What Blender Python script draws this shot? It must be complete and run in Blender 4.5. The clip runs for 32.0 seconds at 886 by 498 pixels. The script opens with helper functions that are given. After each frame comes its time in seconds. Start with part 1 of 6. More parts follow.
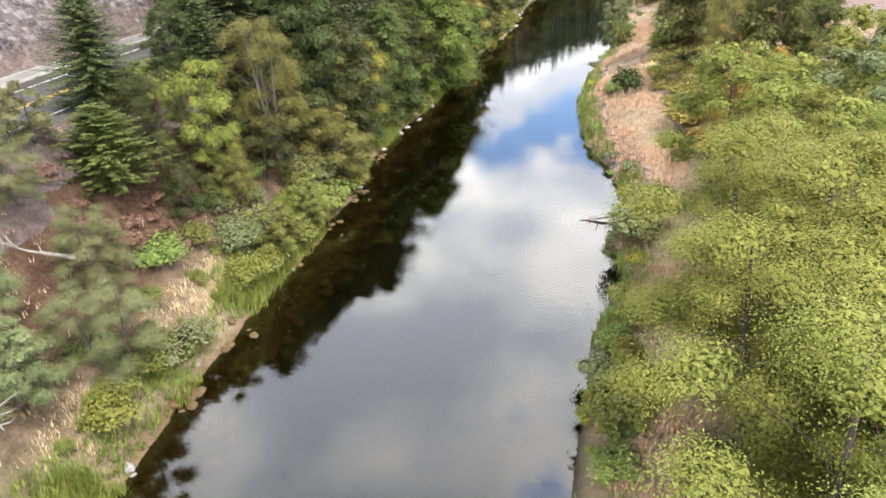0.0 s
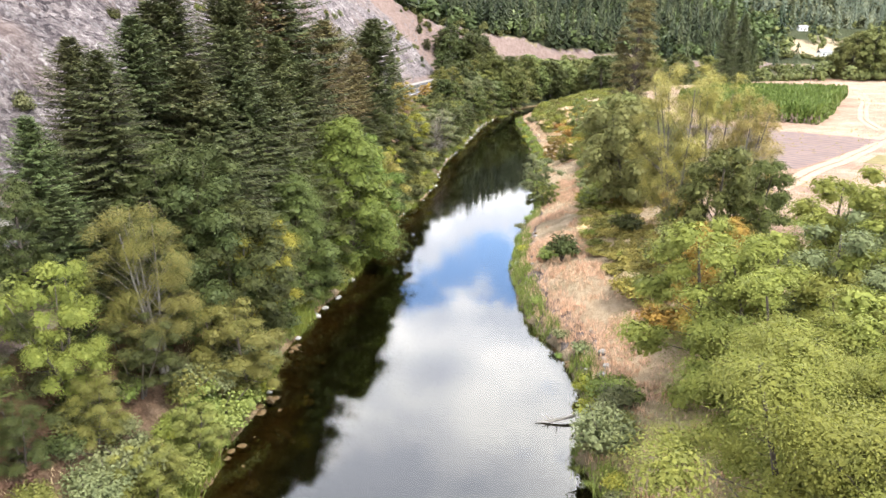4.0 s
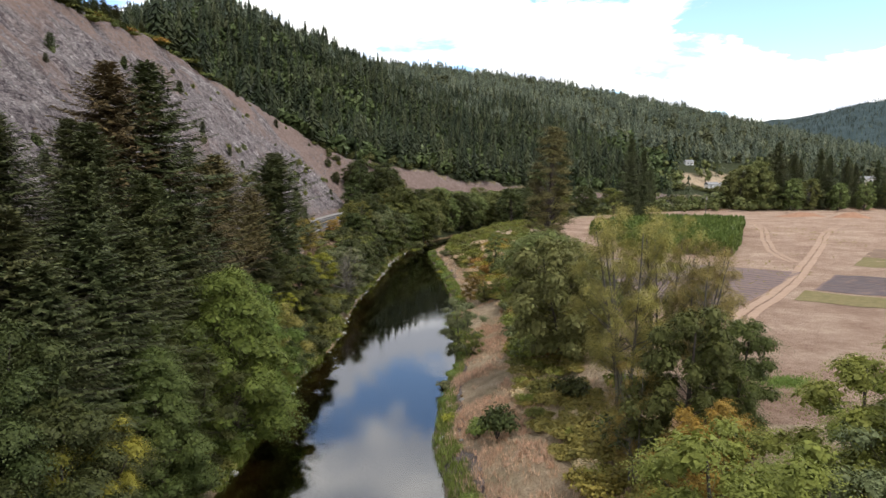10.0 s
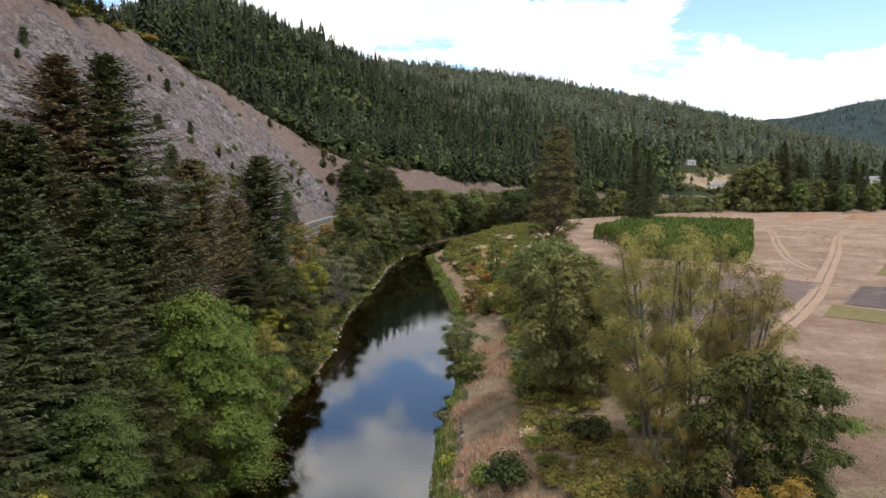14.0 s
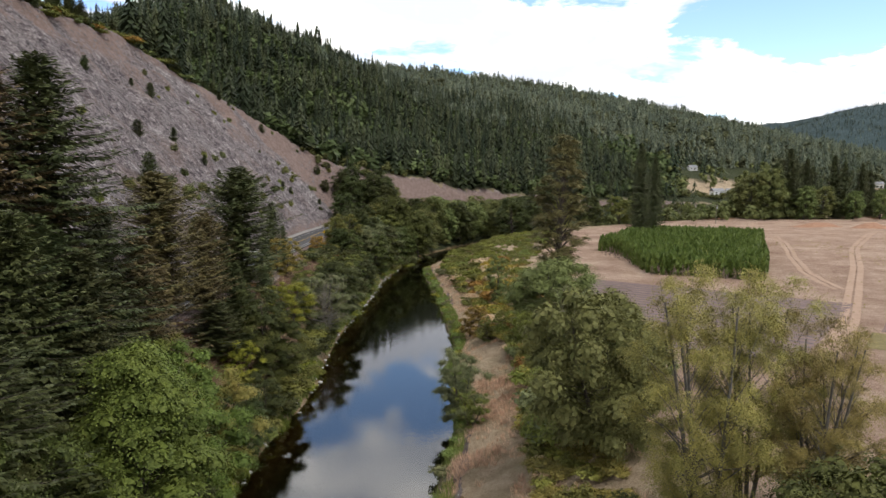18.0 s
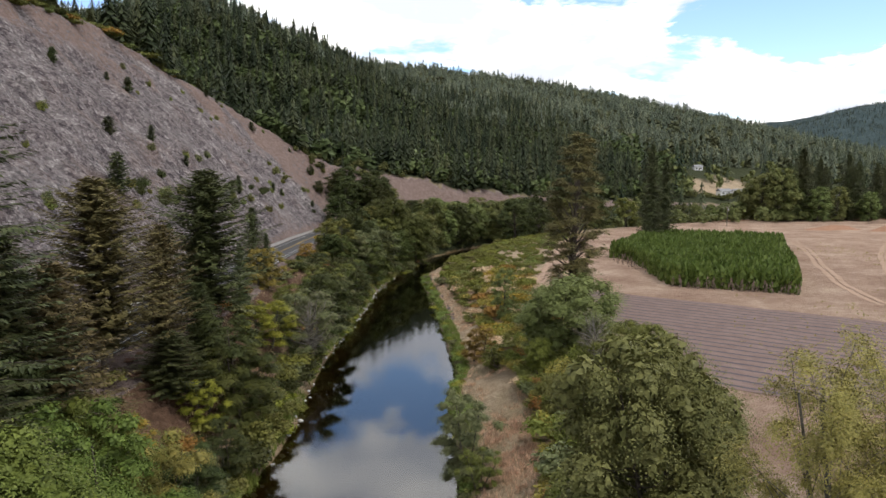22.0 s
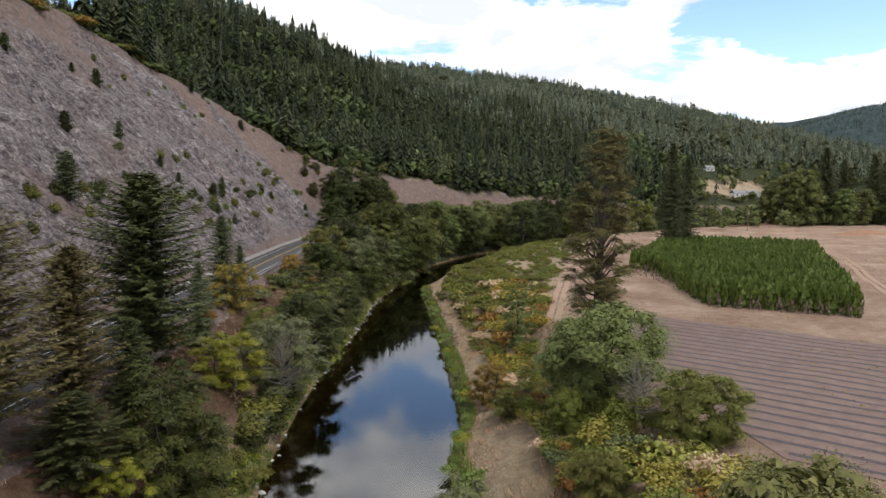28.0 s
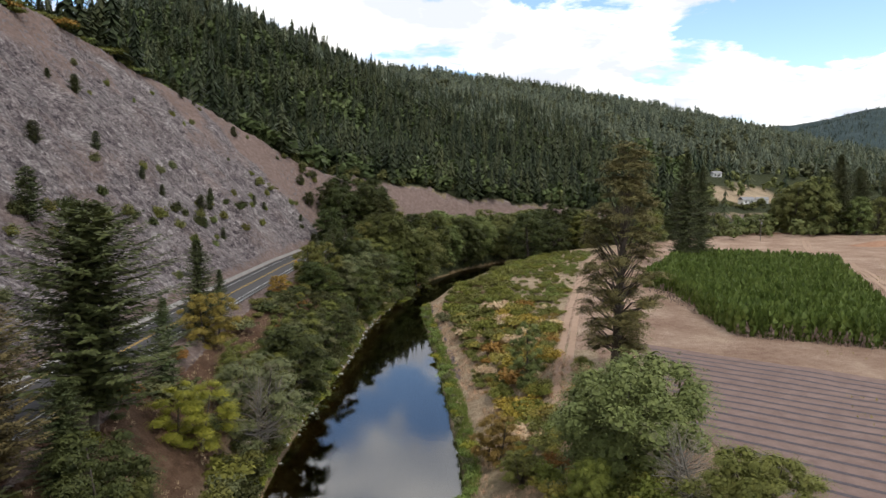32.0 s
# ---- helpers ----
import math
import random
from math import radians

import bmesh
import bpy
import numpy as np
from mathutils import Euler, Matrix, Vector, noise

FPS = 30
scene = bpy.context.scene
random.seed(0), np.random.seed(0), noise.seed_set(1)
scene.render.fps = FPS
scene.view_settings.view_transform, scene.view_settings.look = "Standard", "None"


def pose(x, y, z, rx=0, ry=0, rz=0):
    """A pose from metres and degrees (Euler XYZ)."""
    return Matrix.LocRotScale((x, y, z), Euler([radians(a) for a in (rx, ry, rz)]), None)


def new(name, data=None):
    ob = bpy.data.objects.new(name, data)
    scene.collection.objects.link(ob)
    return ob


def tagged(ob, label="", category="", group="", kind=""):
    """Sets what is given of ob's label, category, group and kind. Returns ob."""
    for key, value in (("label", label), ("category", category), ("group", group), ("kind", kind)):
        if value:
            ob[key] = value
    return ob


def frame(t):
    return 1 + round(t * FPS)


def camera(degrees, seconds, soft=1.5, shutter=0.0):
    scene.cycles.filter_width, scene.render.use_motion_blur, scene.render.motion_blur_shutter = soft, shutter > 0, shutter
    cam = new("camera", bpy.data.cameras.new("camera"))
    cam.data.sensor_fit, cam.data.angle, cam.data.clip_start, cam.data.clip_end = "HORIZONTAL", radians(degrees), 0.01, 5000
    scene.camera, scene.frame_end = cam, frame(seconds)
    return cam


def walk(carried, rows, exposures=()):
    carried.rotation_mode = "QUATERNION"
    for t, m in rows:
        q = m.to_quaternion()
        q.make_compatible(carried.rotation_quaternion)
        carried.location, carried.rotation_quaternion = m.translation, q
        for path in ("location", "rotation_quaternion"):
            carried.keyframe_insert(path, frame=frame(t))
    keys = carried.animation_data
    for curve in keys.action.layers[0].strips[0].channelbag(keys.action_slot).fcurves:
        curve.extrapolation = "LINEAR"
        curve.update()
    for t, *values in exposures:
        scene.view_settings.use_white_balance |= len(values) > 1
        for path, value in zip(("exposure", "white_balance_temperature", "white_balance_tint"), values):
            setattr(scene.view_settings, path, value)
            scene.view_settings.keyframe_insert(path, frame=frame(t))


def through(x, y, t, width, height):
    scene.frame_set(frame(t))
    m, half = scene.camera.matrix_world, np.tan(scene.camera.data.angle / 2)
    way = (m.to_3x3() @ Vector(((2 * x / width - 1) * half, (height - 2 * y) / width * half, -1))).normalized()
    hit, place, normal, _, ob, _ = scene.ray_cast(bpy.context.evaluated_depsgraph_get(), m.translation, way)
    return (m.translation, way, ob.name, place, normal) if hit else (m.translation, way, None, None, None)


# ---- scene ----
cam = camera(66.0, 32.0)
# seconds, x, y, z, heading (degrees to the right of +y), pitch
ROUTE = [
 (0.0, -0.27, 1.77, 28.86, -14.23, -28.49),
 (0.5, -0.72, 3.16, 28.89, -13.44, -26.97),
 (1.0, -1.19, 4.55, 28.93, -12.66, -25.45),
 (1.5, -1.65, 5.95, 28.98, -11.88, -23.97),
 (2.0, -2.09, 7.35, 29.02, -11.16, -22.44),
 (2.5, -2.49, 8.75, 29.05, -10.44, -20.91),
 (3.0, -2.84, 10.15, 29.09, -9.56, -19.39),
 (3.5, -3.14, 11.53, 29.12, -8.42, -17.89),
 (4.0, -3.40, 12.89, 29.16, -7.10, -16.52),
 (4.5, -3.64, 14.22, 29.21, -5.63, -15.22),
 (5.5, -4.01, 16.75, 29.34, -2.83, -12.72),
 (6.5, -4.29, 19.21, 29.47, -0.91, -10.37),
 (7.0, -4.42, 20.45, 29.53, -0.56, -9.24),
 (7.5, -4.53, 21.68, 29.61, -0.28, -8.29),
 (8.0, -4.61, 22.91, 29.71, -0.06, -7.46),
 (8.5, -4.66, 24.15, 29.80, 0.09, -6.82),
 (9.0, -4.68, 25.38, 29.87, 0.20, -6.28),
 (9.5, -4.69, 26.63, 29.93, 0.27, -5.92),
 (10.0, -4.69, 27.89, 29.97, 0.34, -5.92),
 (10.5, -4.69, 29.15, 30.01, 0.36, -5.94),
 (11.0, -4.69, 30.39, 30.08, 0.37, -5.95),
 (12.0, -4.71, 32.84, 30.32, 0.40, -6.00),
 (13.0, -4.71, 35.24, 30.66, 0.44, -6.03),
 (14.0, -4.62, 37.70, 31.03, 0.47, -6.00),
 (15.0, -4.50, 40.17, 31.44, 0.50, -5.98),
 (16.0, -4.43, 42.57, 31.94, 0.55, -5.89),
 (17.0, -4.37, 45.74, 32.31, 0.59, -5.74),
 (18.0, -4.32, 49.60, 32.59, 0.63, -5.66),
 (19.0, -4.39, 53.76, 32.83, 0.69, -5.66),
 (20.0, -4.52, 57.86, 33.08, 0.74, -5.71),
 (21.0, -4.53, 61.81, 33.31, 0.75, -5.75),
 (22.0, -4.39, 65.61, 33.46, 0.72, -5.74),
 (23.0, -4.22, 69.30, 33.51, 0.67, -5.74),
 (24.0, -4.14, 72.93, 33.50, 0.62, -5.71),
 (25.0, -4.21, 76.48, 33.50, 0.63, -5.71),
 (26.0, -4.22, 79.92, 33.58, 0.63, -5.66),
 (27.0, -4.03, 83.24, 33.77, 0.52, -5.64),
 (28.0, -3.93, 86.58, 33.99, 0.47, -5.68),
 (29.0, -3.99, 89.91, 34.30, 0.48, -5.59),
 (30.0, -4.04, 93.12, 34.86, 0.48, -5.53),
 (30.5, -3.99, 94.67, 35.25, 0.46, -5.51),
 (31.0, -3.90, 96.19, 35.69, 0.43, -5.51),
 (31.5, -3.77, 97.70, 36.13, 0.38, -5.48),
 (32.0, -3.62, 99.19, 36.54, 0.32, -5.42),
]
STOPS = [(0.0, 1.28), (4.0, 1.40), (6.5, 0.98), (8.0, 0.52), (9.5, 0.02), (13.0, -0.25), (32.0, -0.38)]
walk(cam, [(t, pose(x, y, z, 90 + pitch, 0, -heading)) for t, x, y, z, heading, pitch in ROUTE], STOPS)

# ---- world and light ----
SUN_EL, SUN_AZ = radians(64), radians(128)
world = bpy.data.worlds.new("World")
scene.world = world
world.use_nodes = True
wt = world.node_tree
wt.nodes.clear()


def wn(kind, **kw):
    n = wt.nodes.new(kind)
    for k, v in kw.items():
        n.inputs[k].default_value = v
    return n


sky = wn("ShaderNodeTexSky")
sky.sky_type = "NISHITA"
sky.sun_disc = False
sky.sun_elevation, sky.sun_rotation = SUN_EL, SUN_AZ
sky.air_density, sky.dust_density, sky.ozone_density = 0.8, 0.1, 1.6
coord = wn("ShaderNodeTexCoord")
split = wn("ShaderNodeSeparateXYZ")
wt.links.new(coord.outputs["Generated"], split.inputs[0])
# a flat cloud deck: divide the direction by its height
hgt = wn("ShaderNodeMath")
hgt.operation = "MAXIMUM"
hgt.inputs[1].default_value = 0.0
wt.links.new(split.outputs["Z"], hgt.inputs[0])
hgt2 = wn("ShaderNodeMath")
hgt2.operation = "ADD"
hgt2.inputs[1].default_value = 0.16
wt.links.new(hgt.outputs[0], hgt2.inputs[0])
deck = wn("ShaderNodeCombineXYZ")
for axis in ("X", "Y"):
    dv = wn("ShaderNodeMath")
    dv.operation = "DIVIDE"
    wt.links.new(split.outputs[axis], dv.inputs[0])
    wt.links.new(hgt2.outputs[0], dv.inputs[1])
    wt.links.new(dv.outputs[0], deck.inputs[axis])
deck.inputs["Z"].default_value = 3.7
clouds = wn("ShaderNodeTexNoise", Scale=2.3, Detail=9.0, Roughness=0.58, Distortion=0.25)
wt.links.new(deck.outputs[0], clouds.inputs["Vector"])
cover = wn("ShaderNodeValToRGB")
cover.color_ramp.elements[0].position, cover.color_ramp.elements[1].position = 0.41, 0.485
# two openings in the deck: ahead to the right, and nearer overhead
level = clouds.outputs["Fac"]
for gx, gy, reach, depth in ((1.30, 2.36, 0.80, 0.27), (-0.16, 1.90, 0.60, 0.15)):
    dist = wn("ShaderNodeVectorMath")
    dist.operation = "DISTANCE"
    dist.inputs[1].default_value = (gx, gy, 3.7)
    wt.links.new(deck.outputs[0], dist.inputs[0])
    fade = wn("ShaderNodeMapRange")
    fade.interpolation_type = "SMOOTHSTEP"
    for key, v in (("From Min", 0.0), ("From Max", reach), ("To Min", -depth), ("To Max", 0.0)):
        fade.inputs[key].default_value = v
    wt.links.new(dist.outputs["Value"], fade.inputs["Value"])
    add = wn("ShaderNodeMath")
    add.operation = "ADD"
    wt.links.new(level, add.inputs[0])
    wt.links.new(fade.outputs[0], add.inputs[1])
    level = add.outputs[0]
lift = wn("ShaderNodeMath")
lift.operation = "ADD"
lift.inputs[1].default_value = 0.045
wt.links.new(level, lift.inputs[0])
wt.links.new(lift.outputs[0], cover.inputs[0])
shade_noise = wn("ShaderNodeTexNoise", Scale=2.6, Detail=6.0, Roughness=0.55)
wt.links.new(deck.outputs[0], shade_noise.inputs["Vector"])
body = wn("ShaderNodeValToRGB")
body.color_ramp.elements[0].position, body.color_ramp.elements[1].position = 0.39, 0.57
body.color_ramp.elements[0].color = (0.54, 0.565, 0.63, 1)
body.color_ramp.elements[1].color = (1.0, 0.99, 0.97, 1)
wt.links.new(shade_noise.outputs["Fac"], body.inputs[0])
CLOUD, SKY = 2.2, 0.34
sky_bg = wn("ShaderNodeBackground", Strength=SKY)
cloud_bg = wn("ShaderNodeBackground", Strength=CLOUD)
wt.links.new(sky.outputs[0], sky_bg.inputs[0])
wt.links.new(body.outputs[0], cloud_bg.inputs[0])
# the deck is greyer overhead than towards the horizon
thick = wn("ShaderNodeMapRange")
for key, v in (("From Min", 0.40), ("From Max", 0.75), ("To Min", CLOUD), ("To Max", 0.44 * CLOUD)):
    thick.inputs[key].default_value = v
wt.links.new(split.outputs["Z"], thick.inputs["Value"])
wt.links.new(thick.outputs[0], cloud_bg.inputs["Strength"])
blend = wn("ShaderNodeMixShader")
wt.links.new(cover.outputs[0], blend.inputs[0])
wt.links.new(sky_bg.outputs[0], blend.inputs[1])
wt.links.new(cloud_bg.outputs[0], blend.inputs[2])
wout = wn("ShaderNodeOutputWorld")
wt.links.new(blend.outputs[0], wout.inputs[0])

sun_data = bpy.data.lights.new("sun", "SUN")
sun_data.energy, sun_data.angle, sun_data.color = 2.1, radians(9), (1.0, 0.95, 0.87)
sun = new("sun", sun_data)
sun.matrix_world = pose(0, 0, 300, 90 - math.degrees(SUN_EL), 0, 180 - math.degrees(SUN_AZ))

# ---- materials ----
class Mat:
    """A node material with short ways to wire it."""

    def __init__(self, name, rough=0.7, metal=0.0, spec=0.3):
        self.m = bpy.data.materials.new(name)
        self.m.use_nodes = True
        self.t = self.m.node_tree
        self.bsdf = self.t.nodes["Principled BSDF"]
        self.out = self.t.nodes["Material Output"]
        self.bsdf.inputs["Roughness"].default_value = rough
        self.bsdf.inputs["Metallic"].default_value = metal
        self.bsdf.inputs["Specular IOR Level"].default_value = spec
        self.pos = self.t.nodes.new("ShaderNodeNewGeometry").outputs["Position"]

    def node(self, kind, **kw):
        n = self.t.nodes.new(kind)
        for k, v in kw.items():
            n.inputs[k].default_value = v
        return n

    def link(self, a, b):
        self.t.links.new(a, b)

    def noise(self, scale, detail=5.0, rough=0.6, vec=None, stretch=None):
        n = self.node("ShaderNodeTexNoise", Scale=scale, Detail=detail, Roughness=rough)
        src = vec or self.pos
        if stretch:
            mp = self.node("ShaderNodeMapping")
            mp.inputs["Scale"].default_value = stretch
            self.link(src, mp.inputs["Vector"])
            src = mp.outputs[0]
        self.link(src, n.inputs["Vector"])
        return n.outputs["Fac"]

    def ramp(self, fac, *stops):
        n = self.node("ShaderNodeValToRGB")
        cr = n.color_ramp
        while len(cr.elements) < len(stops):
            cr.elements.new(0.5)
        for e, (p, c) in zip(cr.elements, stops):
            e.position = p
            e.color = (*c, 1) if len(c) == 3 else c
        self.link(fac, n.inputs[0])
        return n.outputs[0]

    def mix(self, fac, a, b, how="MIX"):
        n = self.t.nodes.new("ShaderNodeMix")
        n.data_type, n.blend_type = "RGBA", how
        for sock, v in ((n.inputs[0], fac), (n.inputs[6], a), (n.inputs[7], b)):
            if isinstance(v, (int, float)):
                sock.default_value = v
            elif isinstance(v, tuple):
                sock.default_value = (*v, 1)
            else:
                self.link(v, sock)
        return n.outputs[2]

    def math(self, op, a, b=0.0, clamp=False):
        n = self.t.nodes.new("ShaderNodeMath")
        n.operation, n.use_clamp = op, clamp
        for sock, v in ((n.inputs[0], a), (n.inputs[1], b)):
            if isinstance(v, (int, float)):
                sock.default_value = v
            else:
                self.link(v, sock)
        return n.outputs[0]

    def attr(self, name):
        n = self.t.nodes.new("ShaderNodeAttribute")
        n.attribute_name = name
        return n.outputs["Fac"]

    def island(self):
        return self.t.nodes.new("ShaderNodeNewGeometry").outputs["Random Per Island"]

    def each(self):
        return self.t.nodes.new("ShaderNodeObjectInfo").outputs["Random"]

    def bump(self, fac, strength=0.3, dist=0.1, prev=None):
        n = self.node("ShaderNodeBump", Strength=strength, Distance=dist)
        self.link(fac, n.inputs["Height"])
        if prev is not None:
            self.link(prev, n.inputs["Normal"])
        self.link(n.outputs[0], self.bsdf.inputs["Normal"])
        return n.outputs[0]

    def color(self, c):
        if isinstance(c, tuple):
            self.bsdf.inputs["Base Color"].default_value = (*c, 1)
        else:
            self.link(c, self.bsdf.inputs["Base Color"])
        return self


def tint(c, k):
    return tuple(min(1, v * k) for v in c)


def plain(name, a, b, scale=2.0, rough=0.7, metal=0.0, bump=0.2, dist=0.02, spec=0.3):
    """Two tones broken up at two scales, with a fine relief."""
    m = Mat(name, rough, metal, spec)
    big, fine = m.noise(scale, 4), m.noise(scale * 9, 6)
    f = m.math("ADD", m.math("MULTIPLY", big, 0.6), m.math("MULTIPLY", fine, 0.4))
    m.color(m.ramp(f, (0.33, a), (0.67, b)))
    m.bump(fine, bump, dist)
    return m.m


def leafy(name, dark, mid, light, gleam=0.2, through=0.10, patch=0.25, depth=0.24, vary=0.22):
    """Leaves: each one its own tone, each plant its own tone, and patches over the place."""
    m = Mat(name, 0.55, 0.0, gleam)
    near_mid = lambda c: tuple(vary * u + (1 - vary) * v for u, v in zip(c, mid))
    leaf = m.ramp(m.island(), (0.0, near_mid(dark)), (0.5, mid), (1.0, near_mid(light)))
    spread = m.noise(patch, 3)
    leaf = m.mix(m.math("MULTIPLY", m.math("SUBTRACT", spread, 0.35, True), 1.2), leaf, tint(light, 1.15))
    clump = m.noise(patch * 7, 2)
    leaf = m.mix(1.0, leaf, m.ramp(clump, (0.34, (1.08 * (1 - depth), 1 - depth, 0.96 * (1 - depth))), (0.66, (1.14 * (1 + depth), 1 + depth, 0.94 * (1 + depth)))), "MULTIPLY")
    hue = m.node("ShaderNodeHueSaturation")
    m.link(m.math("ADD", m.math("MULTIPLY", m.each(), 0.05), 0.475), hue.inputs["Hue"])
    m.link(m.math("ADD", m.math("MULTIPLY", m.each(), 0.26), 0.87), hue.inputs["Value"])
    m.link(leaf, hue.inputs["Color"])
    m.color(hue.outputs[0])
    tr = m.node("ShaderNodeBsdfTranslucent")
    m.link(hue.outputs[0], tr.inputs[0])
    sh = m.node("ShaderNodeMixShader")
    sh.inputs[0].default_value = through
    m.link(m.bsdf.outputs[0], sh.inputs[1])
    m.link(tr.outputs[0], sh.inputs[2])
    m.link(sh.outputs[0], m.out.inputs[0])
    return m.m


FIR = leafy("fir_needles", (0.031, 0.045, 0.020), (0.059, 0.079, 0.032), (0.107, 0.124, 0.049), 0.3, 0.1, 0.25, 0.32)
FIR_BROWN = leafy("browned_needles", (0.074, 0.074, 0.034), (0.128, 0.122, 0.054), (0.19, 0.17, 0.078), 0.2, 0.1, 0.25, 0.32)
PINE = leafy("pine_needles", (0.040, 0.062, 0.027), (0.072, 0.102, 0.038), (0.125, 0.155, 0.060), 0.3, 0.12)
ALDER = leafy("alder_leaves", (0.028, 0.041, 0.014), (0.053, 0.071, 0.023), (0.096, 0.114, 0.039))
OLIVE = leafy("pale_alder_leaves", (0.114, 0.152, 0.034), (0.184, 0.232, 0.054), (0.285, 0.330, 0.092), 0.15, 0.25, 0.25, 0.24, 0.12)
WILLOW = leafy("willow_leaves", (0.080, 0.105, 0.046), (0.138, 0.170, 0.078), (0.215, 0.245, 0.125))
LIME = leafy("lime_green_leaves", (0.14, 0.17, 0.02), (0.24, 0.285, 0.04), (0.34, 0.37, 0.07))
OAK = leafy("oak_leaves", (0.084, 0.114, 0.041), (0.142, 0.182, 0.062), (0.225, 0.265, 0.100))
MAPLE = leafy("maple_leaves", (0.042, 0.062, 0.019), (0.076, 0.104, 0.029), (0.13, 0.16, 0.047))
LEAFGREEN = leafy("bright_maple_leaves", (0.060, 0.092, 0.021), (0.108, 0.156, 0.033), (0.180, 0.230, 0.055))
COTTON = leafy("cottonwood_leaves", (0.145, 0.140, 0.044), (0.238, 0.222, 0.072), (0.35, 0.32, 0.118))
YELLOW = leafy("yellowing_leaves", (0.15, 0.138, 0.036), (0.25, 0.222, 0.055), (0.37, 0.325, 0.095))
GOLD = leafy("golden_leaves", (0.19, 0.145, 0.03), (0.31, 0.235, 0.045), (0.43, 0.335, 0.08))
RUST = leafy("rusty_leaves", (0.14, 0.075, 0.025), (0.25, 0.13, 0.04), (0.36, 0.22, 0.07))
BRAMBLE = leafy("bramble_leaves", (0.075, 0.098, 0.026), (0.14, 0.168, 0.042), (0.225, 0.24, 0.078))
GRASS = leafy("green_grass", (0.10, 0.16, 0.03), (0.17, 0.25, 0.06), (0.27, 0.34, 0.11), 0.3, 0.25)
STRAW = leafy("dry_grass", (0.44, 0.36, 0.24), (0.58, 0.48, 0.335), (0.70, 0.60, 0.44), 0.2, 0.2)
THUJA = leafy("column_cedar", (0.044, 0.070, 0.016), (0.088, 0.126, 0.027), (0.16, 0.20, 0.045), 0.3, 0.1)
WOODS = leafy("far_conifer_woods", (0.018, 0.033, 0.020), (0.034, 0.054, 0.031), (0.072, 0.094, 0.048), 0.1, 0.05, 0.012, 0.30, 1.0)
# ridge needles paled and blued: the haze over the ridge is in this colour
WOODS_MID_HAZED = leafy("ridge_conifer_woods", (0.045, 0.068, 0.053), (0.080, 0.107, 0.081), (0.134, 0.160, 0.110), 0.1, 0.05, 0.008, 0.30, 1.0)
# blue of distance painted into the leaves, in place of real haze
WOODS_FAR_HAZED = leafy("distant_woods", (0.038, 0.058, 0.062), (0.064, 0.092, 0.098), (0.105, 0.140, 0.135), 0.1, 0.05, 0.004, 0.3)
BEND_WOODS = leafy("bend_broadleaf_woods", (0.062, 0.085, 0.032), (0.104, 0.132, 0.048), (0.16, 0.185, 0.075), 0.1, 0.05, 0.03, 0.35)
# a darker blue step of the same painted haze, for the nearer hill
WOODS_SIDE_HAZED = leafy("side_hill_woods", (0.028, 0.047, 0.046), (0.048, 0.073, 0.068), (0.082, 0.112, 0.088), 0.1, 0.05, 0.004, 0.4, 1.0)
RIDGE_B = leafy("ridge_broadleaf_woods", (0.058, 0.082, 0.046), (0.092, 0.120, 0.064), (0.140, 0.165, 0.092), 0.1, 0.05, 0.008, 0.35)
WOODS_B = leafy("far_broadleaf_woods", (0.040, 0.060, 0.025), (0.068, 0.094, 0.038), (0.108, 0.135, 0.056), 0.1, 0.05, 0.012, 0.4)
BANKGREEN = leafy("sunlit_brambles", (0.155, 0.175, 0.040), (0.255, 0.27, 0.068), (0.36, 0.36, 0.115))
BRACKEN = leafy("dead_bracken", (0.13, 0.092, 0.060), (0.205, 0.152, 0.102), (0.29, 0.225, 0.155), 0.1, 0.1)
BARK = plain("bark", (0.055, 0.045, 0.038), (0.15, 0.125, 0.105), 3.0, 0.9, 0, 0.6, 0.04)
GREY_BARK = plain("grey_bark", (0.10, 0.092, 0.08), (0.23, 0.21, 0.185), 3.0, 0.85, 0, 0.4, 0.03)
PALE_BARK = plain("pale_bark", (0.18, 0.165, 0.145), (0.36, 0.33, 0.29), 3.0, 0.85, 0, 0.4, 0.03)
STONE = plain("river_stone", (0.22, 0.21, 0.20), (0.46, 0.44, 0.41), 1.4, 0.8, 0, 0.5, 0.05)
PALE_STONE = plain("bleached_stone", (0.42, 0.40, 0.38), (0.68, 0.65, 0.62), 2.0, 0.8, 0, 0.5, 0.05)
BROWN_STONE = plain("silted_stone", (0.075, 0.050, 0.022), (0.17, 0.11, 0.05), 1.4, 0.7, 0, 0.5, 0.05)
CONCRETE = plain("concrete", (0.30, 0.29, 0.27), (0.45, 0.43, 0.41), 0.8, 0.85, 0, 0.2, 0.01)
STEEL = plain("galvanised_steel", (0.38, 0.39, 0.40), (0.55, 0.56, 0.57), 2.0, 0.45, 0.8, 0.1, 0.005)
POST_WOOD = plain("weathered_post", (0.10, 0.085, 0.07), (0.22, 0.19, 0.16), 4.0, 0.9, 0, 0.5, 0.02)
WHITE_LINE = plain("white_road_paint", (0.62, 0.62, 0.61), (0.80, 0.80, 0.79), 3.0, 0.6, 0, 0.1, 0.003)
YELLOW_LINE = plain("yellow_road_paint", (0.55, 0.33, 0.04), (0.72, 0.46, 0.06), 3.0, 0.6, 0, 0.1, 0.003)
SIGN_YELLOW = plain("sign_yellow", (0.70, 0.42, 0.02), (0.78, 0.48, 0.03), 3.0, 0.5, 0, 0.05, 0.002)


